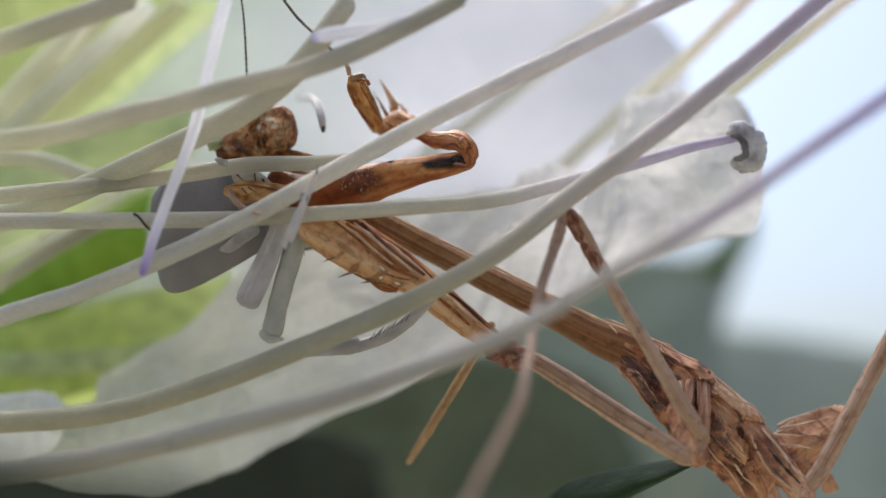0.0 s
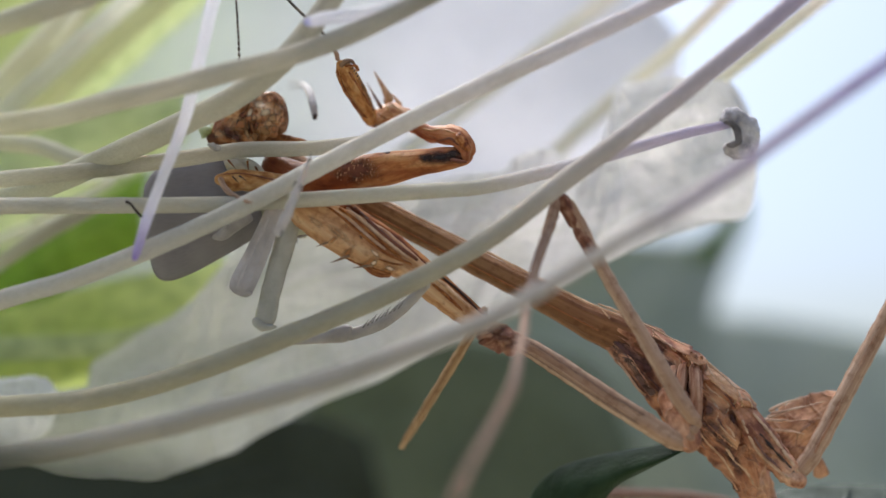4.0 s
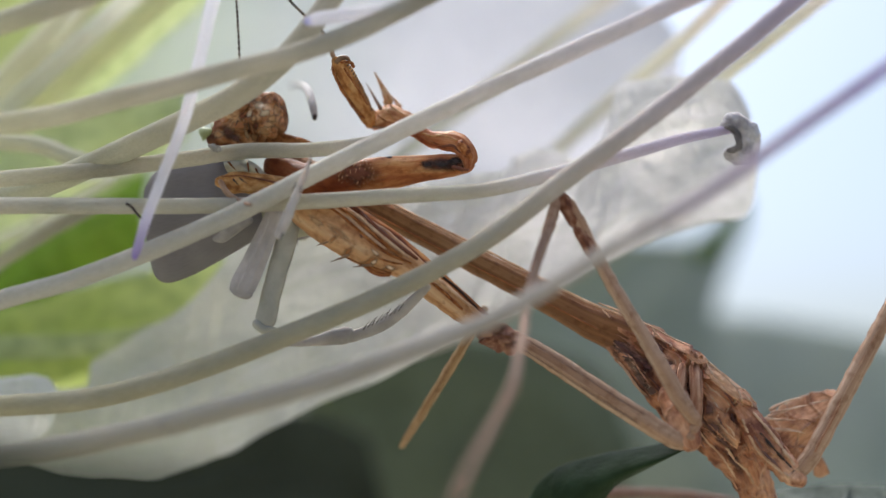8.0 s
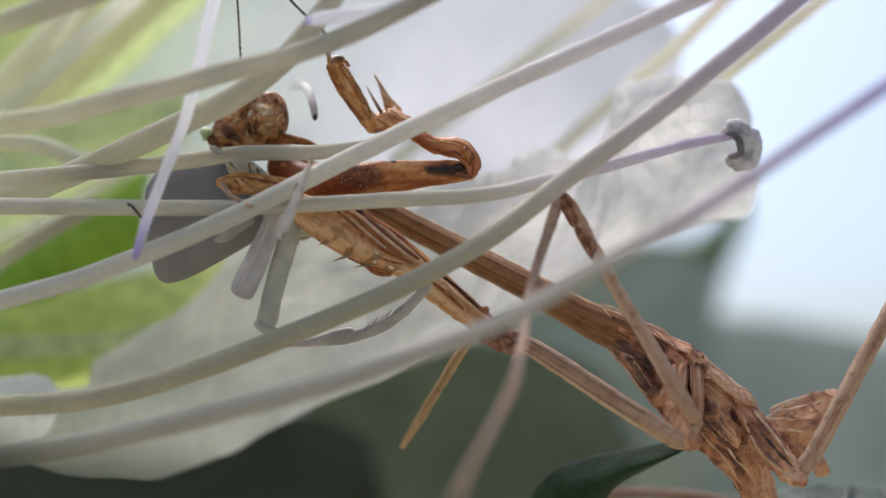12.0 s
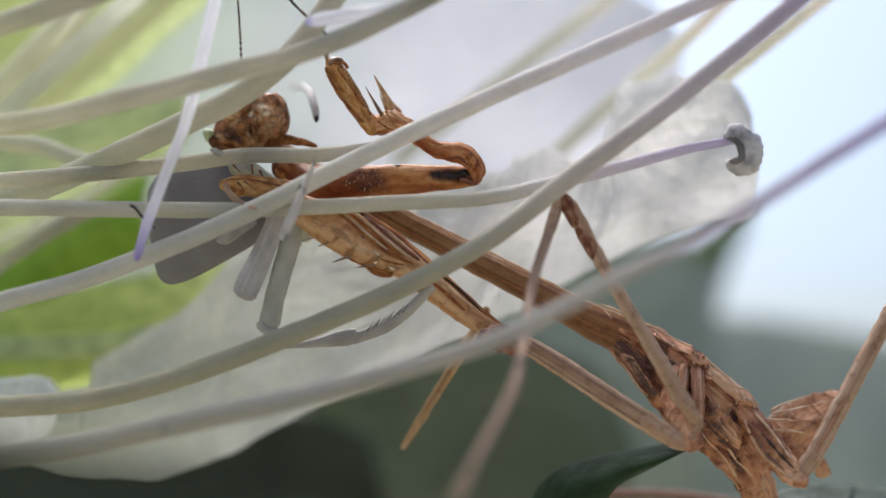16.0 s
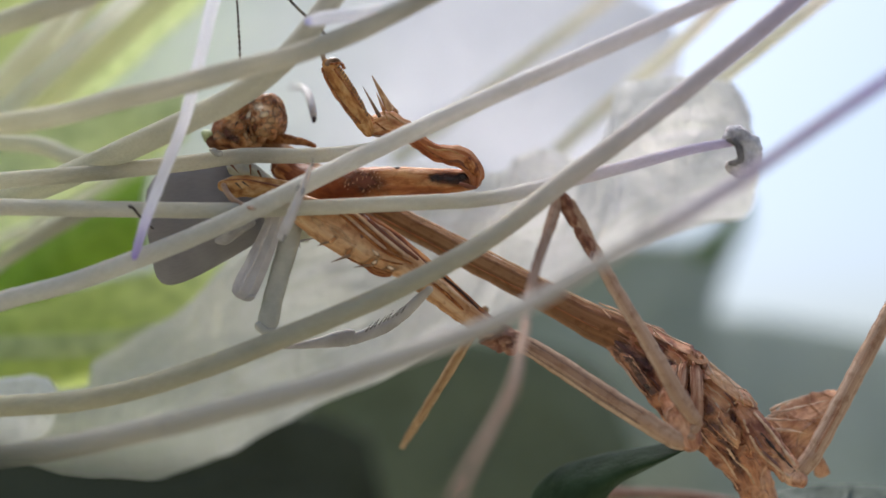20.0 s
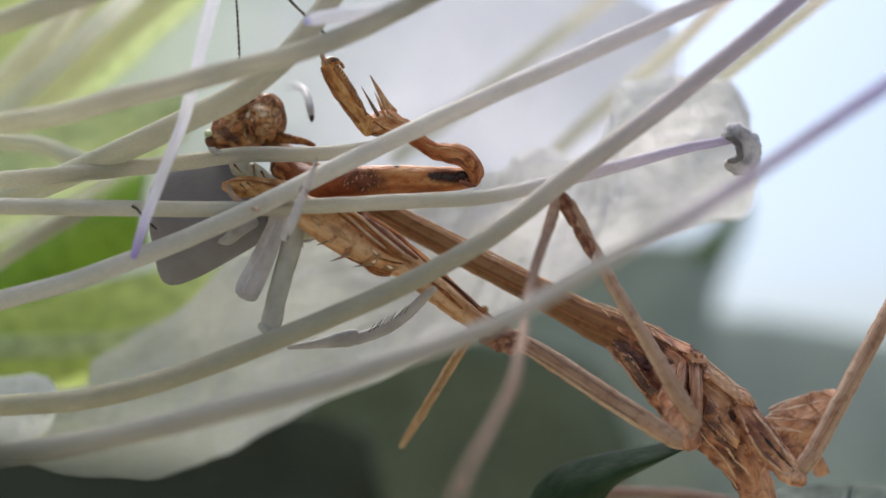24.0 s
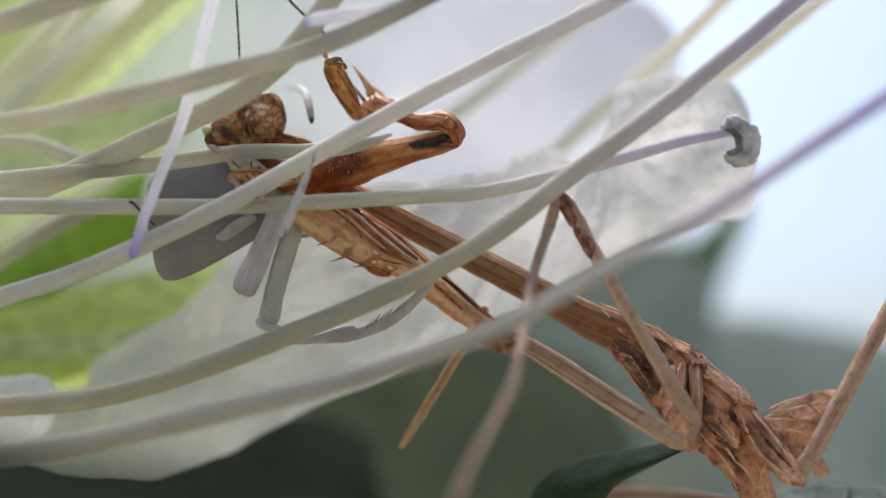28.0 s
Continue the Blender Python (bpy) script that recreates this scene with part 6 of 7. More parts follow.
def motions():
    swing(s_front, [
    (0, 0, 0, 0.54), (1, 0, 0, -0.36), (2, 0, 0, -0.54), (3, 0, 0, -0.8), (3.5, 0, 0, -0.65),
    (5.5, 0, 0, 0.58), (6, 0, 0, 0.14), (7, 0, 0, -0.14), (8, 0, 0, 0), (9, 0, 0, -0.43),
    (10, 0, 0, -0.8), (11, 0, 0, 0.87), (11.5, 0, 0, 2.71), (12, 0, 0, 1.01), (12.5, 0, 0, 0.72),
    (14.5, 0, 0, 2.71), (15, 0, 0, 2.6), (16, 0, 0, 3.11), (17, 0, 0, 3.04), (18, 0, 0, 3.44),
    (18.5, 0, 0, 3.18), (19, 0, 0, 2.35), (19.5, 0, 0, 0.9), (20, 0, 0, 0.65), (21, 0, 0, 0.8),
    (23.5, 0, 0, 0.8), (24, 0, 0, 1.01), (25, 0, 0, 0.94), (25.5, 0, 0, 2.06), (26, 0, 0, 1.95),
    (27, 0, 0, 1.95), (28, 0, 0, 1.7)])
    swing(s_cross, [
    (0, 0, 0, -1.51), (0.5, 0, 0, -1.46), (1, 0, 0, -1.37), (1.5, 0, 0, -1.27), (2, 0, 0, -1.13),
    (2.5, 0, 0, -1), (3, 0, 0, -0.87), (3.5, 0, 0, -0.77), (5.5, 0, 0, -0.34), (6, 0, 0, -0.35),
    (6.5, 0, 0, -0.29), (7, 0, 0, -0.18), (7.5, 0, 0, -0.08), (8, 0, 0, -0.02), (8.5, 0, 0, -0.01),
    (9, 0, 0, -0.02), (9.5, 0, 0, 0.02), (10, 0, 0, 0.1), (10.5, 0, 0, 0.16), (11, 0, 0, 0.19),
    (11.5, 0, 0, 0.23), (12, 0, 0, 0.23), (12.5, 0, 0, 0.19), (14.5, 0, 0, 0.4), (15, 0, 0, 0.49),
    (15.5, 0, 0, 0.61), (16, 0, 0, 0.6), (16.5, 0, 0, 0.63), (17, 0, 0, 0.7), (17.5, 0, 0, 0.74),
    (18, 0, 0, 0.76), (18.5, 0, 0, 0.71), (19, 0, 0, 0.66), (19.5, 0, 0, 0.67), (20, 0, 0, 0.67),
    (20.5, 0, 0, 0.65), (21, 0, 0, 0.64), (21.5, 0, 0, 0.64), (23.5, 0, 0, 0.62), (24, 0, 0, 0.64),
    (24.5, 0, 0, 0.62), (25, 0, 0, 0.54), (25.5, 0, 0, 0.49), (26, 0, 0, 0.39), (26.5, 0, 0, 0.17),
    (27, 0, 0, -0.23), (27.5, 0, 0, -1.02), (28, 0, 0, -2.23)])
    swing(s_anther, [
    (0, 0, 0, -0.49), (0.5, 0, 0, -0.52), (1, 0, 0, -0.51), (1.5, 0, 0, -0.51), (2, 0, 0, -0.5),
    (2.5, 0, 0, -0.49), (3, 0, 0, -0.47), (3.5, 0, 0, -0.45), (5.5, 0, 0, -0.35), (6, 0, 0, -0.34),
    (6.5, 0, 0, -0.23), (7, 0, 0, -0.12), (7.5, 0, 0, -0.06), (8, 0, 0, 0), (8.5, 0, 0, 0.06),
    (9, 0, 0, 0.13), (9.5, 0, 0, 0.17), (10, 0, 0, 0.22), (10.5, 0, 0, 0.27), (11, 0, 0, 0.33),
    (11.5, 0, 0, 0.41), (12, 0, 0, 0.47), (12.5, 0, 0, 0.48), (14.5, 0, 0, 0.61), (15, 0, 0, 0.65),
    (15.5, 0, 0, 0.73), (16, 0, 0, 0.75), (16.5, 0, 0, 0.77), (17, 0, 0, 0.81), (17.5, 0, 0, 0.84),
    (18, 0, 0, 0.86), (18.5, 0, 0, 0.88), (19, 0, 0, 0.88), (19.5, 0, 0, 0.88), (20, 0, 0, 0.9),
    (20.5, 0, 0, 0.92), (21, 0, 0, 0.92), (21.5, 0, 0, 0.91), (23.5, 0, 0, 0.83), (24, 0, 0, 0.78),
    (24.5, 0, 0, 0.69), (25, 0, 0, 0.64), (25.5, 0, 0, 0.64), (26, 0, 0, 0.62), (26.5, 0, 0, 0.61),
    (27, 0, 0, 0.59), (27.5, 0, 0, 0.47), (28, 0, 0, 0.18)])
    swing(s_tip, [
    (0, 0, 0, -0.14), (0.5, 0, 0, -0.09), (1, 0, 0, -0.09), (1.5, 0, 0, -0.15), (2, 0, 0, -0.17),
    (2.5, 0, 0, -0.14), (3, 0, 0, -0.11), (3.5, 0, 0, -0.1), (5.5, 0, 0, -0.11), (6, 0, 0, -0.04),
    (6.5, 0, 0, 0.01), (7, 0, 0, 0), (7.5, 0, 0, -0.03), (8, 0, 0, -0.04), (8.5, 0, 0, -0.06),
    (9, 0, 0, -0.09), (9.5, 0, 0, -0.09), (10, 0, 0, -0.04), (10.5, 0, 0, 0.02), (11, 0, 0, 0.06),
    (11.5, 0, 0, 0.09), (12, 0, 0, 0.05), (12.5, 0, 0, 0.02), (14.5, 0, 0, -0.01), (15, 0, 0, -0.03),
    (15.5, 0, 0, -0.03), (16, 0, 0, -0.08), (16.5, 0, 0, -0.1), (17, 0, 0, -0.1), (17.5, 0, 0, -0.05),
    (18, 0, 0, 0.03), (18.5, 0, 0, 0.01), (19, 0, 0, 0.05), (19.5, 0, 0, 0.14), (20, 0, 0, 0.13),
    (20.5, 0, 0, 0.09), (21, 0, 0, 0.1), (21.5, 0, 0, 0.17), (23.5, 0, 0, 0.07), (24, 0, 0, 0.11),
    (24.5, 0, 0, 0.09), (25, 0, 0, 0.14), (25.5, 0, 0, 0.22), (26, 0, 0, 0.22), (26.5, 0, 0, 0.3),
    (27, 0, 0, 0.33), (27.5, 0, 0, 0.28), (28, 0, 0, 0.41)])
    swing(s_mid, [
    (0, 0, 0, -0.44), (0.5, 0, 0, -0.46), (1, 0, 0, -0.46), (1.5, 0, 0, -0.46), (2, 0, 0, -0.45),
    (2.5, 0, 0, -0.44), (3, 0, 0, -0.43), (3.5, 0, 0, -0.4), (5.5, 0, 0, -0.31), (6, 0, 0, -0.3),
    (6.5, 0, 0, -0.21), (7, 0, 0, -0.11), (7.5, 0, 0, -0.05), (8, 0, 0, 0), (8.5, 0, 0, 0.06),
    (9, 0, 0, 0.11), (9.5, 0, 0, 0.15), (10, 0, 0, 0.19), (10.5, 0, 0, 0.25), (11, 0, 0, 0.3),
    (11.5, 0, 0, 0.37), (12, 0, 0, 0.42), (12.5, 0, 0, 0.44), (14.5, 0, 0, 0.55), (15, 0, 0, 0.59),
    (15.5, 0, 0, 0.66), (16, 0, 0, 0.68), (16.5, 0, 0, 0.69), (17, 0, 0, 0.73), (17.5, 0, 0, 0.75),
    (18, 0, 0, 0.78), (18.5, 0, 0, 0.79), (19, 0, 0, 0.8), (19.5, 0, 0, 0.79), (20, 0, 0, 0.81),
    (20.5, 0, 0, 0.82), (21, 0, 0, 0.82), (21.5, 0, 0, 0.82), (23.5, 0, 0, 0.75), (24, 0, 0, 0.7),
    (24.5, 0, 0, 0.62), (25, 0, 0, 0.58), (25.5, 0, 0, 0.57), (26, 0, 0, 0.56), (26.5, 0, 0, 0.55),
    (27, 0, 0, 0.53), (27.5, 0, 0, 0.42), (28, 0, 0, 0.16)])
    swing(coxa, [
    (0, -0.2, -0.02, -5.45), (0.5, -0.2, -0.02, -5.41), (1, -0.18, -0.02, -5.22), (1.5, -0.15, -0.01, -4.87),
    (2, -0.13, -0.01, -4.44), (2.5, -0.11, -0.01, -4.08), (3, -0.08, -0.01, -3.68), (3.5, -0.07, -0, -2.91),
    (5.5, -0.05, -0, -1.96), (6, -0.04, -0, -1.36), (6.5, -0.04, -0, -0.98), (7, -0.04, -0, -0.64),
    (7.5, -0.02, -0, -0.3), (8, 0, 0, 0), (8.5, 0.02, 0, 0.2), (9, 0.03, 0, 0.35),
    (9.5, 0.05, 0, 0.53), (10, 0.06, -0, 0.78), (10.5, 0.07, -0, 1.07), (11, 0.08, -0, 1.41),
    (11.5, 0.09, -0, 1.77), (12, 0.12, -0, 1.91), (12.5, 0.18, -0, 1.98), (14.5, 0.24, -0.01, 2.32),
    (15, 0.26, -0.01, 2.86), (15.5, 0.27, -0.01, 3.24), (16, 0.3, -0.01, 3.32), (16.5, 0.32, -0.02, 3.47),
    (17, 0.32, -0.02, 3.88), (17.5, 0.31, -0.02, 4.18), (18, 0.3, -0.02, 4.22), (18.5, 0.3, -0.02, 4.21),
    (19, 0.3, -0.02, 4.25), (19.5, 0.3, -0.02, 4.38), (20, 0.31, -0.02, 4.44), (20.5, 0.32, -0.02, 4.36),
    (21, 0.33, -0.02, 4.3), (21.5, 0.33, -0.02, 4.36), (23.5, 0.33, -0.02, 4.43), (24, 0.31, -0.02, 4.04),
    (24.5, 0.24, -0.01, 2.98), (25, 0.11, -0, 1.8), (25.5, 0.01, -0, 1.12), (26, -0.01, 0, 0.72),
    (26.5, -0.06, -0, -0.06), (27, -0.14, -0, -1.44), (27.5, -0.26, -0.02, -3.75), (28, -0.47, -0.06, -7.27)])
    fold(femur, (-0.516, 0, -0.857), [
    (0, -0.27, -0.45, 0.86, -0.4, 30.1), (0.5, -0.26, -0.45, 0.85, -0.65, 30.97), (1, -0.24, -0.45, 0.82, -0.8, 31.07), (1.5, -0.21, -0.45, 0.77, -0.85, 30.57),
    (2, -0.18, -0.45, 0.7, -0.8, 29.95), (2.5, -0.15, -0.45, 0.64, -0.76, 29.31), (3, -0.12, -0.45, 0.58, -0.7, 28.54), (3.5, -0.09, -0.45, 0.45, -0.34, 27.26),
    (5.5, -0.07, -0.45, 0.29, 0.22, 25.78), (6, -0.05, -0.45, 0.19, 0.75, 24.35), (6.5, -0.05, -0.45, 0.13, 1.23, 23.18), (7, -0.05, -0.45, 0.07, 1.5, 22.76),
    (7.5, -0.03, -0.45, 0.02, 1.6, 22.42), (8, -0.01, -0.45, -0.03, 1.75, 21.76), (8.5, 0.01, -0.45, -0.07, 1.93, 21.31), (9, 0.02, -0.45, -0.09, 2.04, 20.92),
    (9.5, 0.04, -0.45, -0.12, 2.03, 20.3), (10, 0.05, -0.45, -0.16, 2.03, 19.66), (10.5, 0.06, -0.45, -0.21, 2.05, 19.01), (11, 0.07, -0.45, -0.27, 2.01, 18.25),
    (11.5, 0.08, -0.45, -0.33, 1.98, 17.42), (12, 0.11, -0.45, -0.36, 1.88, 16.58), (12.5, 0.17, -0.45, -0.37, 1.67, 15.31), (14.5, 0.23, -0.45, -0.43, 1.56, 13.49),
    (15, 0.24, -0.45, -0.52, 1.69, 11.38), (15.5, 0.24, -0.45, -0.59, 1.83, 9.06), (16, 0.28, -0.45, -0.6, 1.81, 7.56), (16.5, 0.3, -0.45, -0.63, 1.91, 7.34),
    (17, 0.29, -0.45, -0.7, 2.11, 7), (17.5, 0.28, -0.45, -0.75, 2.14, 5.49), (18, 0.27, -0.45, -0.76, 2.1, 3.57), (18.5, 0.27, -0.45, -0.76, 2.1, 3.11),
    (19, 0.27, -0.45, -0.76, 2.14, 2.7), (19.5, 0.26, -0.45, -0.79, 2.21, 1.01), (20, 0.27, -0.45, -0.8, 2.18, 0.5), (20.5, 0.29, -0.45, -0.78, 2.05, 0.11),
    (21, 0.3, -0.45, -0.77, 1.87, 0), (21.5, 0.3, -0.45, -0.78, 1.73, 0), (23.5, 0.29, -0.45, -0.8, 1.61, 0), (24, 0.28, -0.45, -0.73, 1.31, 0),
    (24.5, 0.22, -0.45, -0.54, 0.81, 4.27), (25, 0.1, -0.45, -0.34, 0.27, 9.49), (25.5, -0, -0.45, -0.22, -0.06, 11.92), (26, -0.02, -0.45, -0.15, -0.26, 13.28),
    (26.5, -0.07, -0.45, -0.02, -0.62, 15.34), (27, -0.15, -0.45, 0.2, -1.88, 17.84), (27.5, -0.29, -0.45, 0.57, -4.2, 20.92), (28, -0.56, -0.45, 1.11, -6.92, 24.42)])
    fold(tibia, (-0.859, 0, -0.512), [
    (0, -0.14, 2.21, 0.75, 1.41, -49.55), (0.5, -0.11, 2.28, 0.7, 0.97, -47.99), (1, -0.09, 2.29, 0.66, 0.69, -46.48), (1.5, -0.07, 2.25, 0.61, 0.63, -45.35),
    (2, -0.07, 2.2, 0.56, 0.72, -44.51), (2.5, -0.07, 2.14, 0.52, 0.71, -43.71), (3, -0.06, 2.08, 0.48, 0.54, -42.71), (3.5, -0.08, 1.97, 0.41, 0.42, -40.62),
    (5.5, -0.1, 1.85, 0.34, 0.35, -37.72), (6, -0.11, 1.73, 0.31, 0.14, -35.4), (6.5, -0.13, 1.63, 0.31, -0.04, -33.66), (7, -0.14, 1.59, 0.28, -0.04, -32.36),
    (7.5, -0.13, 1.56, 0.24, -0.09, -31.35), (8, -0.12, 1.5, 0.22, -0.15, -29.94), (8.5, -0.11, 1.46, 0.21, -0.2, -28.46), (9, -0.1, 1.43, 0.2, -0.25, -27.29),
    (9.5, -0.11, 1.37, 0.18, -0.21, -25.68), (10, -0.11, 1.32, 0.15, -0.19, -22.81), (10.5, -0.12, 1.26, 0.11, -0.39, -20.18), (11, -0.13, 1.19, 0.06, -0.85, -17.15),
    (11.5, -0.14, 1.12, 0.01, -1.44, -8.59), (12, -0.13, 1.04, -0.01, -1.88, -8.59), (12.5, -0.11, 0.93, -0.02, -2.12, -8.59), (14.5, -0.09, 0.76, -0.07, -2.35, -8.59),
    (15, -0.11, 0.57, -0.12, -2.61, -8.59), (15.5, -0.13, 0.35, -0.16, -2.71, -8.59), (16, -0.11, 0.21, -0.16, -2.66, -8.59), (16.5, -0.1, 0.19, -0.18, -2.69, -8.59),
    (17, -0.1, 0.16, -0.23, -2.78, -8.59), (17.5, -0.12, 0.02, -0.27, -2.87, -8.59), (18, -0.15, -0.16, -0.27, -2.87, -8.59), (18.5, -0.14, -0.21, -0.27, -2.74, -8.59),
    (19, -0.14, -0.25, -0.27, -2.74, -8.59), (19.5, -0.15, -0.41, -0.28, -2.82, -8.59), (20, -0.15, -0.45, -0.3, -2.78, -8.59), (20.5, -0.14, -0.49, -0.3, -2.66, -8.59),
    (21, -0.13, -0.5, -0.3, -2.62, -8.59), (21.5, -0.14, -0.5, -0.33, -2.69, -8.59), (23.5, -0.15, -0.5, -0.35, -2.69, -8.59), (24, -0.17, -0.5, -0.31, -2.47, -8.59),
    (24.5, -0.23, -0.1, -0.17, -2.18, -8.59), (25, -0.32, 0.39, -0.05, -2.07, -8.59), (25.5, -0.4, 0.62, 0.01, -1.97, -8.59), (26, -0.4, 0.74, 0.05, -1.13, -8.59),
    (26.5, -0.41, 0.93, 0.12, 0.19, -24.06), (27, -0.47, 1.15, 0.21, 0.9, -31.64), (27.5, -0.58, 1.43, 0.33, 1.21, -38.38), (28, -0.79, 1.73, 0.57, 1.59, -45.64)])
    swing(tibia2, [
    (0, 0.08, 0.32, 0), (0.5, 0.07, 0.33, 0), (1, 0.06, 0.3, 0), (1.5, 0.06, 0.28, 0), (2, 0.05, 0.26, 0),
    (2.5, 0.04, 0.22, 0), (3, 0.03, 0.19, 0), (3.5, 0.01, 0.18, 0), (5.5, 0, 0.08, 0), (6, 0, 0.08, 0),
    (6.5, 0, 0.07, 0), (7, 0, 0.05, 0), (7.5, 0, 0.03, 0), (8, 0.01, 0.01, 0), (8.5, 0.03, 0.01, 0),
    (9, 0.04, 0.03, 0), (9.5, 0.04, 0.03, 0), (10, 0.03, 0, 0), (10.5, 0.01, -0.02, 0), (11, 0, -0.03, 0),
    (11.5, 0.01, -0.05, 0), (12, 0.03, -0.04, 0), (12.5, 0.04, -0.01, 0), (14.5, 0.09, -0.01, 0), (15, 0.1, -0.06, 0),
    (15.5, 0.11, -0.11, 0), (16, 0.14, -0.1, 0), (16.5, 0.16, -0.1, 0), (17, 0.16, -0.13, 0), (17.5, 0.15, -0.15, 0),
    (18, 0.13, -0.17, 0), (18.5, 0.13, -0.17, 0), (19, 0.13, -0.16, 0), (19.5, 0.11, -0.16, 0), (20, 0.11, -0.15, 0),
    (20.5, 0.12, -0.13, 0), (21, 0.12, -0.13, 0), (21.5, 0.12, -0.15, 0), (23.5, 0.27, -0.19, 0), (24, 0.34, -0.22, 0),
    (24.5, 0.45, -0.23, 0), (25, 0.53, -0.23, 0), (25.5, 0.59, -0.25, 0), (26, 0.63, -0.24, 0), (26.5, 0.64, -0.22, 0),
    (27, 0.64, -0.19, 0), (27.5, 0.63, -0.05, 0), (28, 0.6, 0.2, 0)])
    swing(head, [
    (0, 0.12, 0.12, 0), (0.5, 0.12, 0.11, 0), (1, 0.12, 0.1, 0), (1.5, 0.12, 0.1, 0), (2, 0.11, 0.09, 0),
    (2.5, 0.09, 0.08, 0), (3, 0.07, 0.08, 0), (3.5, 0.05, 0.08, 0), (5.5, 0.03, 0.01, 0), (6, 0.01, 0.03, 0),
    (6.5, 0, 0.03, 0), (7, 0.01, 0.01, 0), (7.5, 0.02, 0, 0), (8, 0.02, 0, 0), (8.5, 0.03, 0.01, 0),
    (9, 0.04, 0.03, 0), (9.5, 0.04, 0.04, 0), (10, 0.03, 0.03, 0), (10.5, 0.01, 0.01, 0), (11, -0.01, -0.01, 0),
    (11.5, -0.02, -0.02, 0), (12, -0.01, 0, 0), (12.5, 0, 0.03, 0), (14.5, 0.01, 0.04, 0), (15, 0.01, 0.02, 0),
    (15.5, 0, -0.01, 0), (16, 0.01, 0, 0), (16.5, 0.01, 0.01, 0), (17, 0, -0.02, 0), (17.5, -0.02, -0.05, 0),
    (18, -0.05, -0.06, 0), (18.5, -0.04, -0.05, 0), (19, -0.03, -0.04, 0), (19.5, -0.05, -0.05, 0), (20, -0.05, -0.05, 0),
    (20.5, -0.03, -0.03, 0), (21, -0.02, -0.03, 0), (21.5, -0.03, -0.04, 0), (23.5, -0.06, -0.08, 0), (24, -0.06, -0.08, 0),
    (24.5, -0.05, -0.07, 0), (25, -0.06, -0.05, 0), (25.5, -0.08, -0.04, 0), (26, -0.06, -0.03, 0), (26.5, -0.06, -0.01, 0),
    (27, -0.08, -0.02, 0), (27.5, -0.07, -0.04, 0), (28, -0.08, 0, 0)])
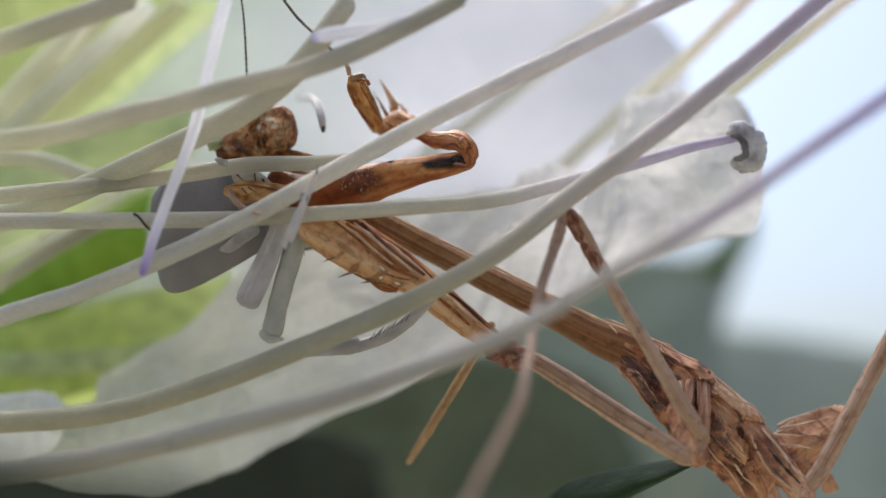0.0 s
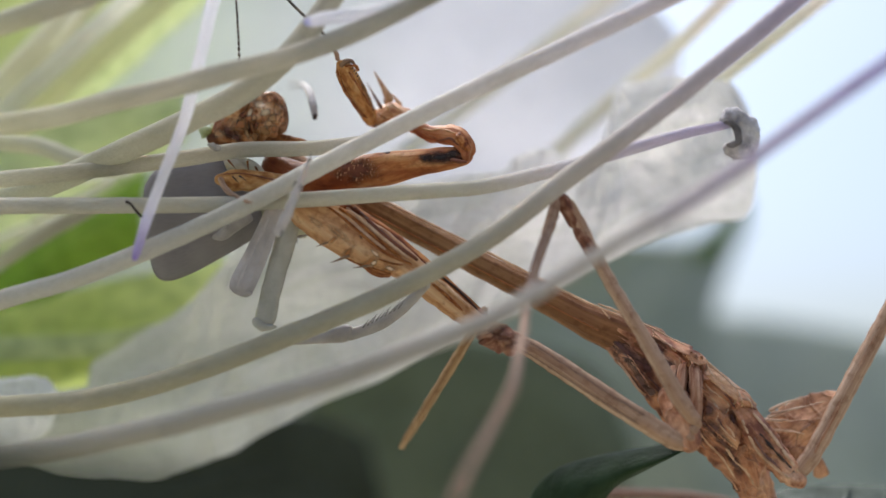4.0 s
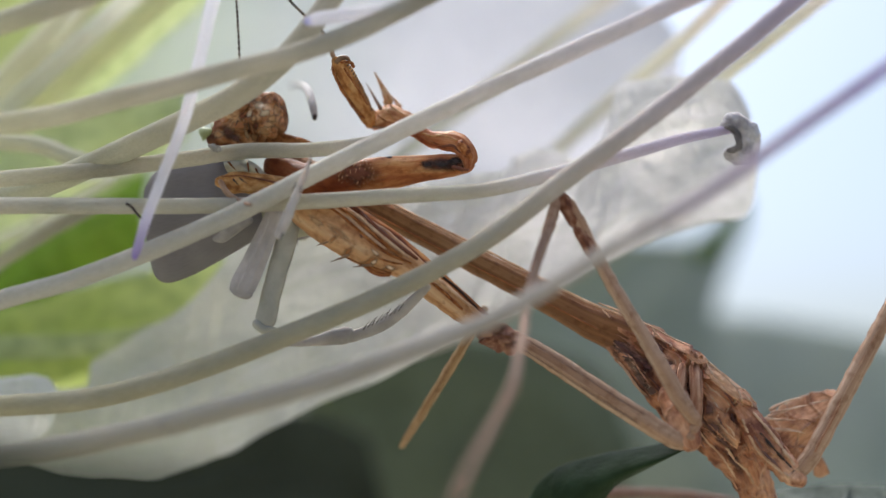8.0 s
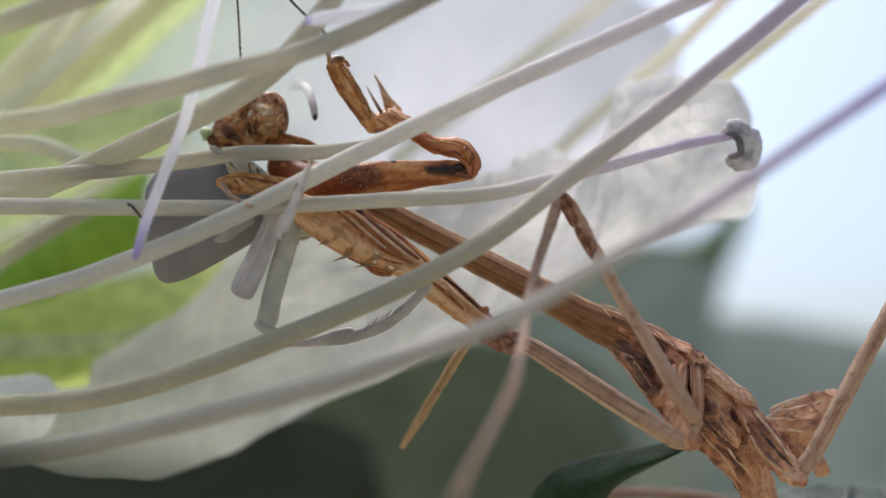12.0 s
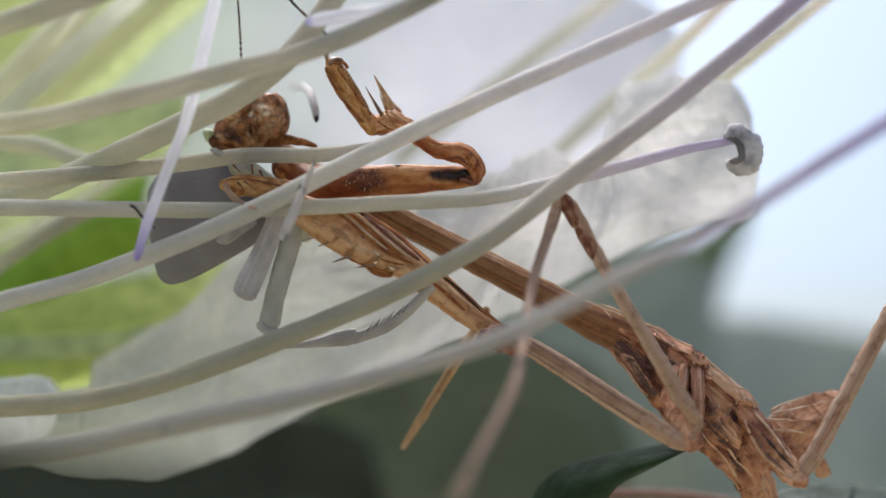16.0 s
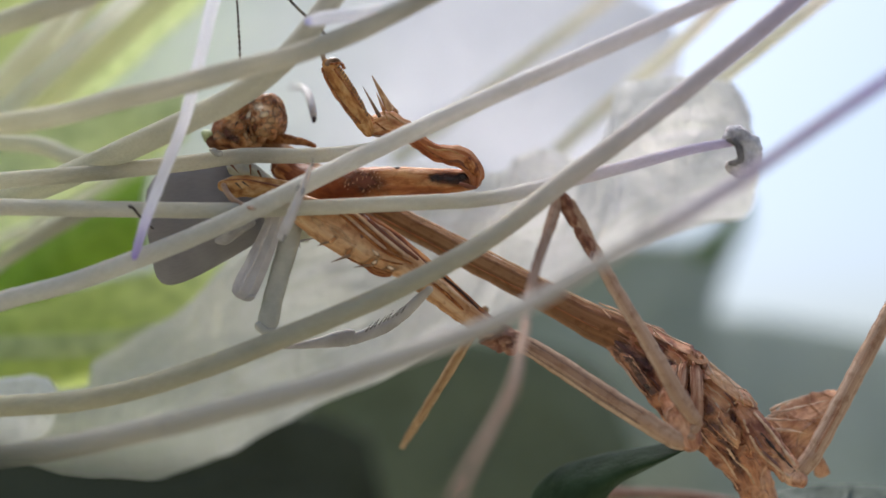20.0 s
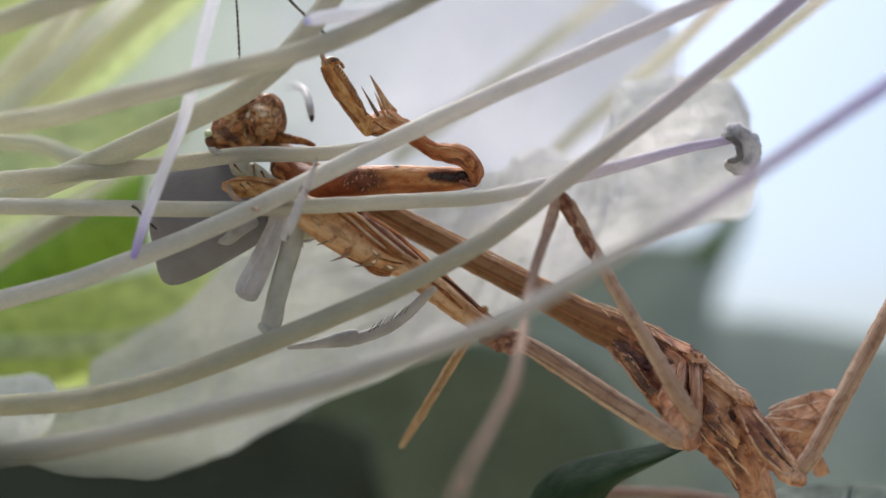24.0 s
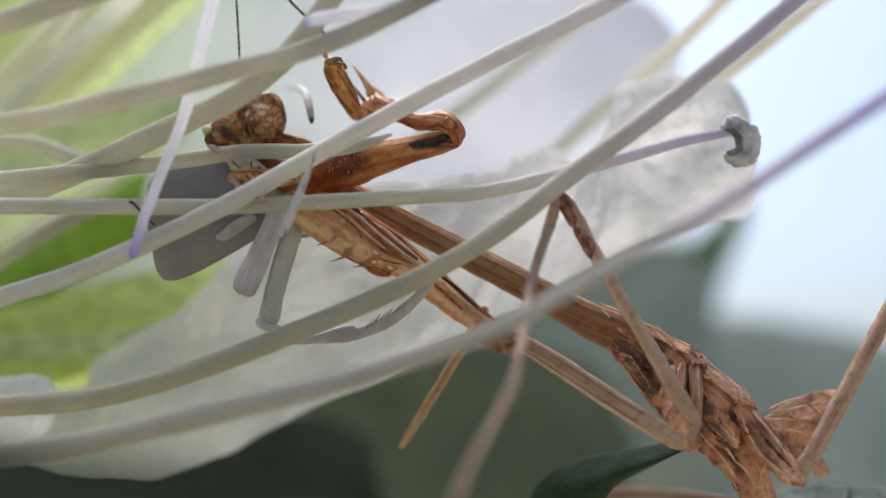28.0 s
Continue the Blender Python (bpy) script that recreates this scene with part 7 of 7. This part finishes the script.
    swing(prey, [
    (0, 0, 0.28, 0), (0.5, 0, 0.3, 0), (1, 0, 0.29, 0), (1.5, 0, 0.27, 0), (2, 0.01, 0.24, 0),
    (2.5, 0.03, 0.21, 0), (3, 0.03, 0.19, 0), (3.5, 0.01, 0.18, 0), (5.5, 0, 0.05, 0), (6, 0, 0.07, 0),
    (6.5, -0.01, 0.06, 0), (7, -0.02, 0.03, 0), (7.5, -0.01, 0.02, 0), (8, 0.01, 0.02, 0), (8.5, 0.02, 0.03, 0),
    (9, 0.01, 0.04, 0), (9.5, 0.01, 0.04, 0), (10, 0.02, 0.02, 0), (10.5, 0.01, -0.01, 0), (11, 0, -0.02, 0),
    (11.5, 0.01, -0.02, 0), (12, 0.02, 0, 0), (12.5, 0.01, 0.03, 0), (14.5, 0.09, 0.07, 0), (15, 0.1, 0.02, 0),
    (15.5, 0.1, -0.03, 0), (16, 0.11, -0.02, 0), (16.5, 0.12, -0.01, 0), (17, 0.12, -0.03, 0), (17.5, 0.11, -0.06, 0),
    (18, 0.09, -0.08, 0), (18.5, 0.09, -0.06, 0), (19, 0.1, -0.05, 0), (19.5, 0.09, -0.07, 0), (20, 0.09, -0.07, 0),
    (20.5, 0.11, -0.05, 0), (21, 0.12, -0.04, 0), (21.5, 0.12, -0.04, 0), (23.5, 0.26, -0.09, 0), (24, 0.27, -0.11, 0),
    (24.5, 0.28, -0.11, 0), (25, 0.27, -0.11, 0), (25.5, 0.26, -0.13, 0), (26, 0.26, -0.11, 0), (26.5, 0.24, -0.07, 0),
    (27, 0.21, -0.05, 0), (27.5, 0.19, 0.01, 0), (28, 0.16, 0.12, 0)])
    swing(free_tarsus, [
    (0, 0.07, -0.08, 0), (0.5, 0.1, -0.11, 0), (1, 0.08, -0.1, 0), (1.5, 0.07, -0.09, 0),
    (2, 0.06, -0.08, 0), (2.5, 0.04, -0.08, 0), (3, 0.03, -0.08, 0), (3.5, 0.02, -0.1, 0),
    (5.5, 0.01, 0.01, 0), (6, 0, -0.02, 0), (6.5, -0, -0.03, 0), (7, 0, -0.01, 0),
    (7.5, -0, -0.01, 0), (8, -0.01, -0.02, 0), (8.5, -0, -0.03, 0), (9, 0.02, -0.02, 0),
    (9.5, 0.02, -0.02, 0), (10, -0, 0, 0), (10.5, -0.02, 0.02, 0), (11, -0.02, -0, 0),
    (11.5, -0.04, -0.01, 0), (12, -0.05, -0.01, 0), (12.5, -0.01, -0.01, 0), (14.5, -0.08, -0.04, 0),
    (15, -0.11, -0.01, 0), (15.5, -0.12, 0, 0), (16, -0.11, -0.02, 0), (16.5, -0.12, -0.03, 0),
    (17, -0.13, -0.04, 0), (17.5, -0.14, -0.05, 0), (18, -0.15, -0.03, 0), (18.5, -0.15, -0.04, 0),
    (19, -0.17, -0.05, 0), (19.5, -0.17, -0.02, 0), (20, -0.15, -0.02, 0), (20.5, -0.17, -0.05, 0),
    (21, -0.18, -0.06, 0), (21.5, -0.19, -0.05, 0), (23.5, -0.36, 0.02, 0), (24, -0.4, 0.04, 0),
    (24.5, -0.42, 0.03, 0), (25, -0.42, 0.02, 0), (25.5, -0.41, 0.02, 0), (26, -0.39, -0.01, 0),
    (26.5, -0.38, -0.07, 0), (27, -0.37, -0.1, 0), (27.5, -0.34, -0.17, 0), (28, -0.3, -0.26, 0)])


motions()
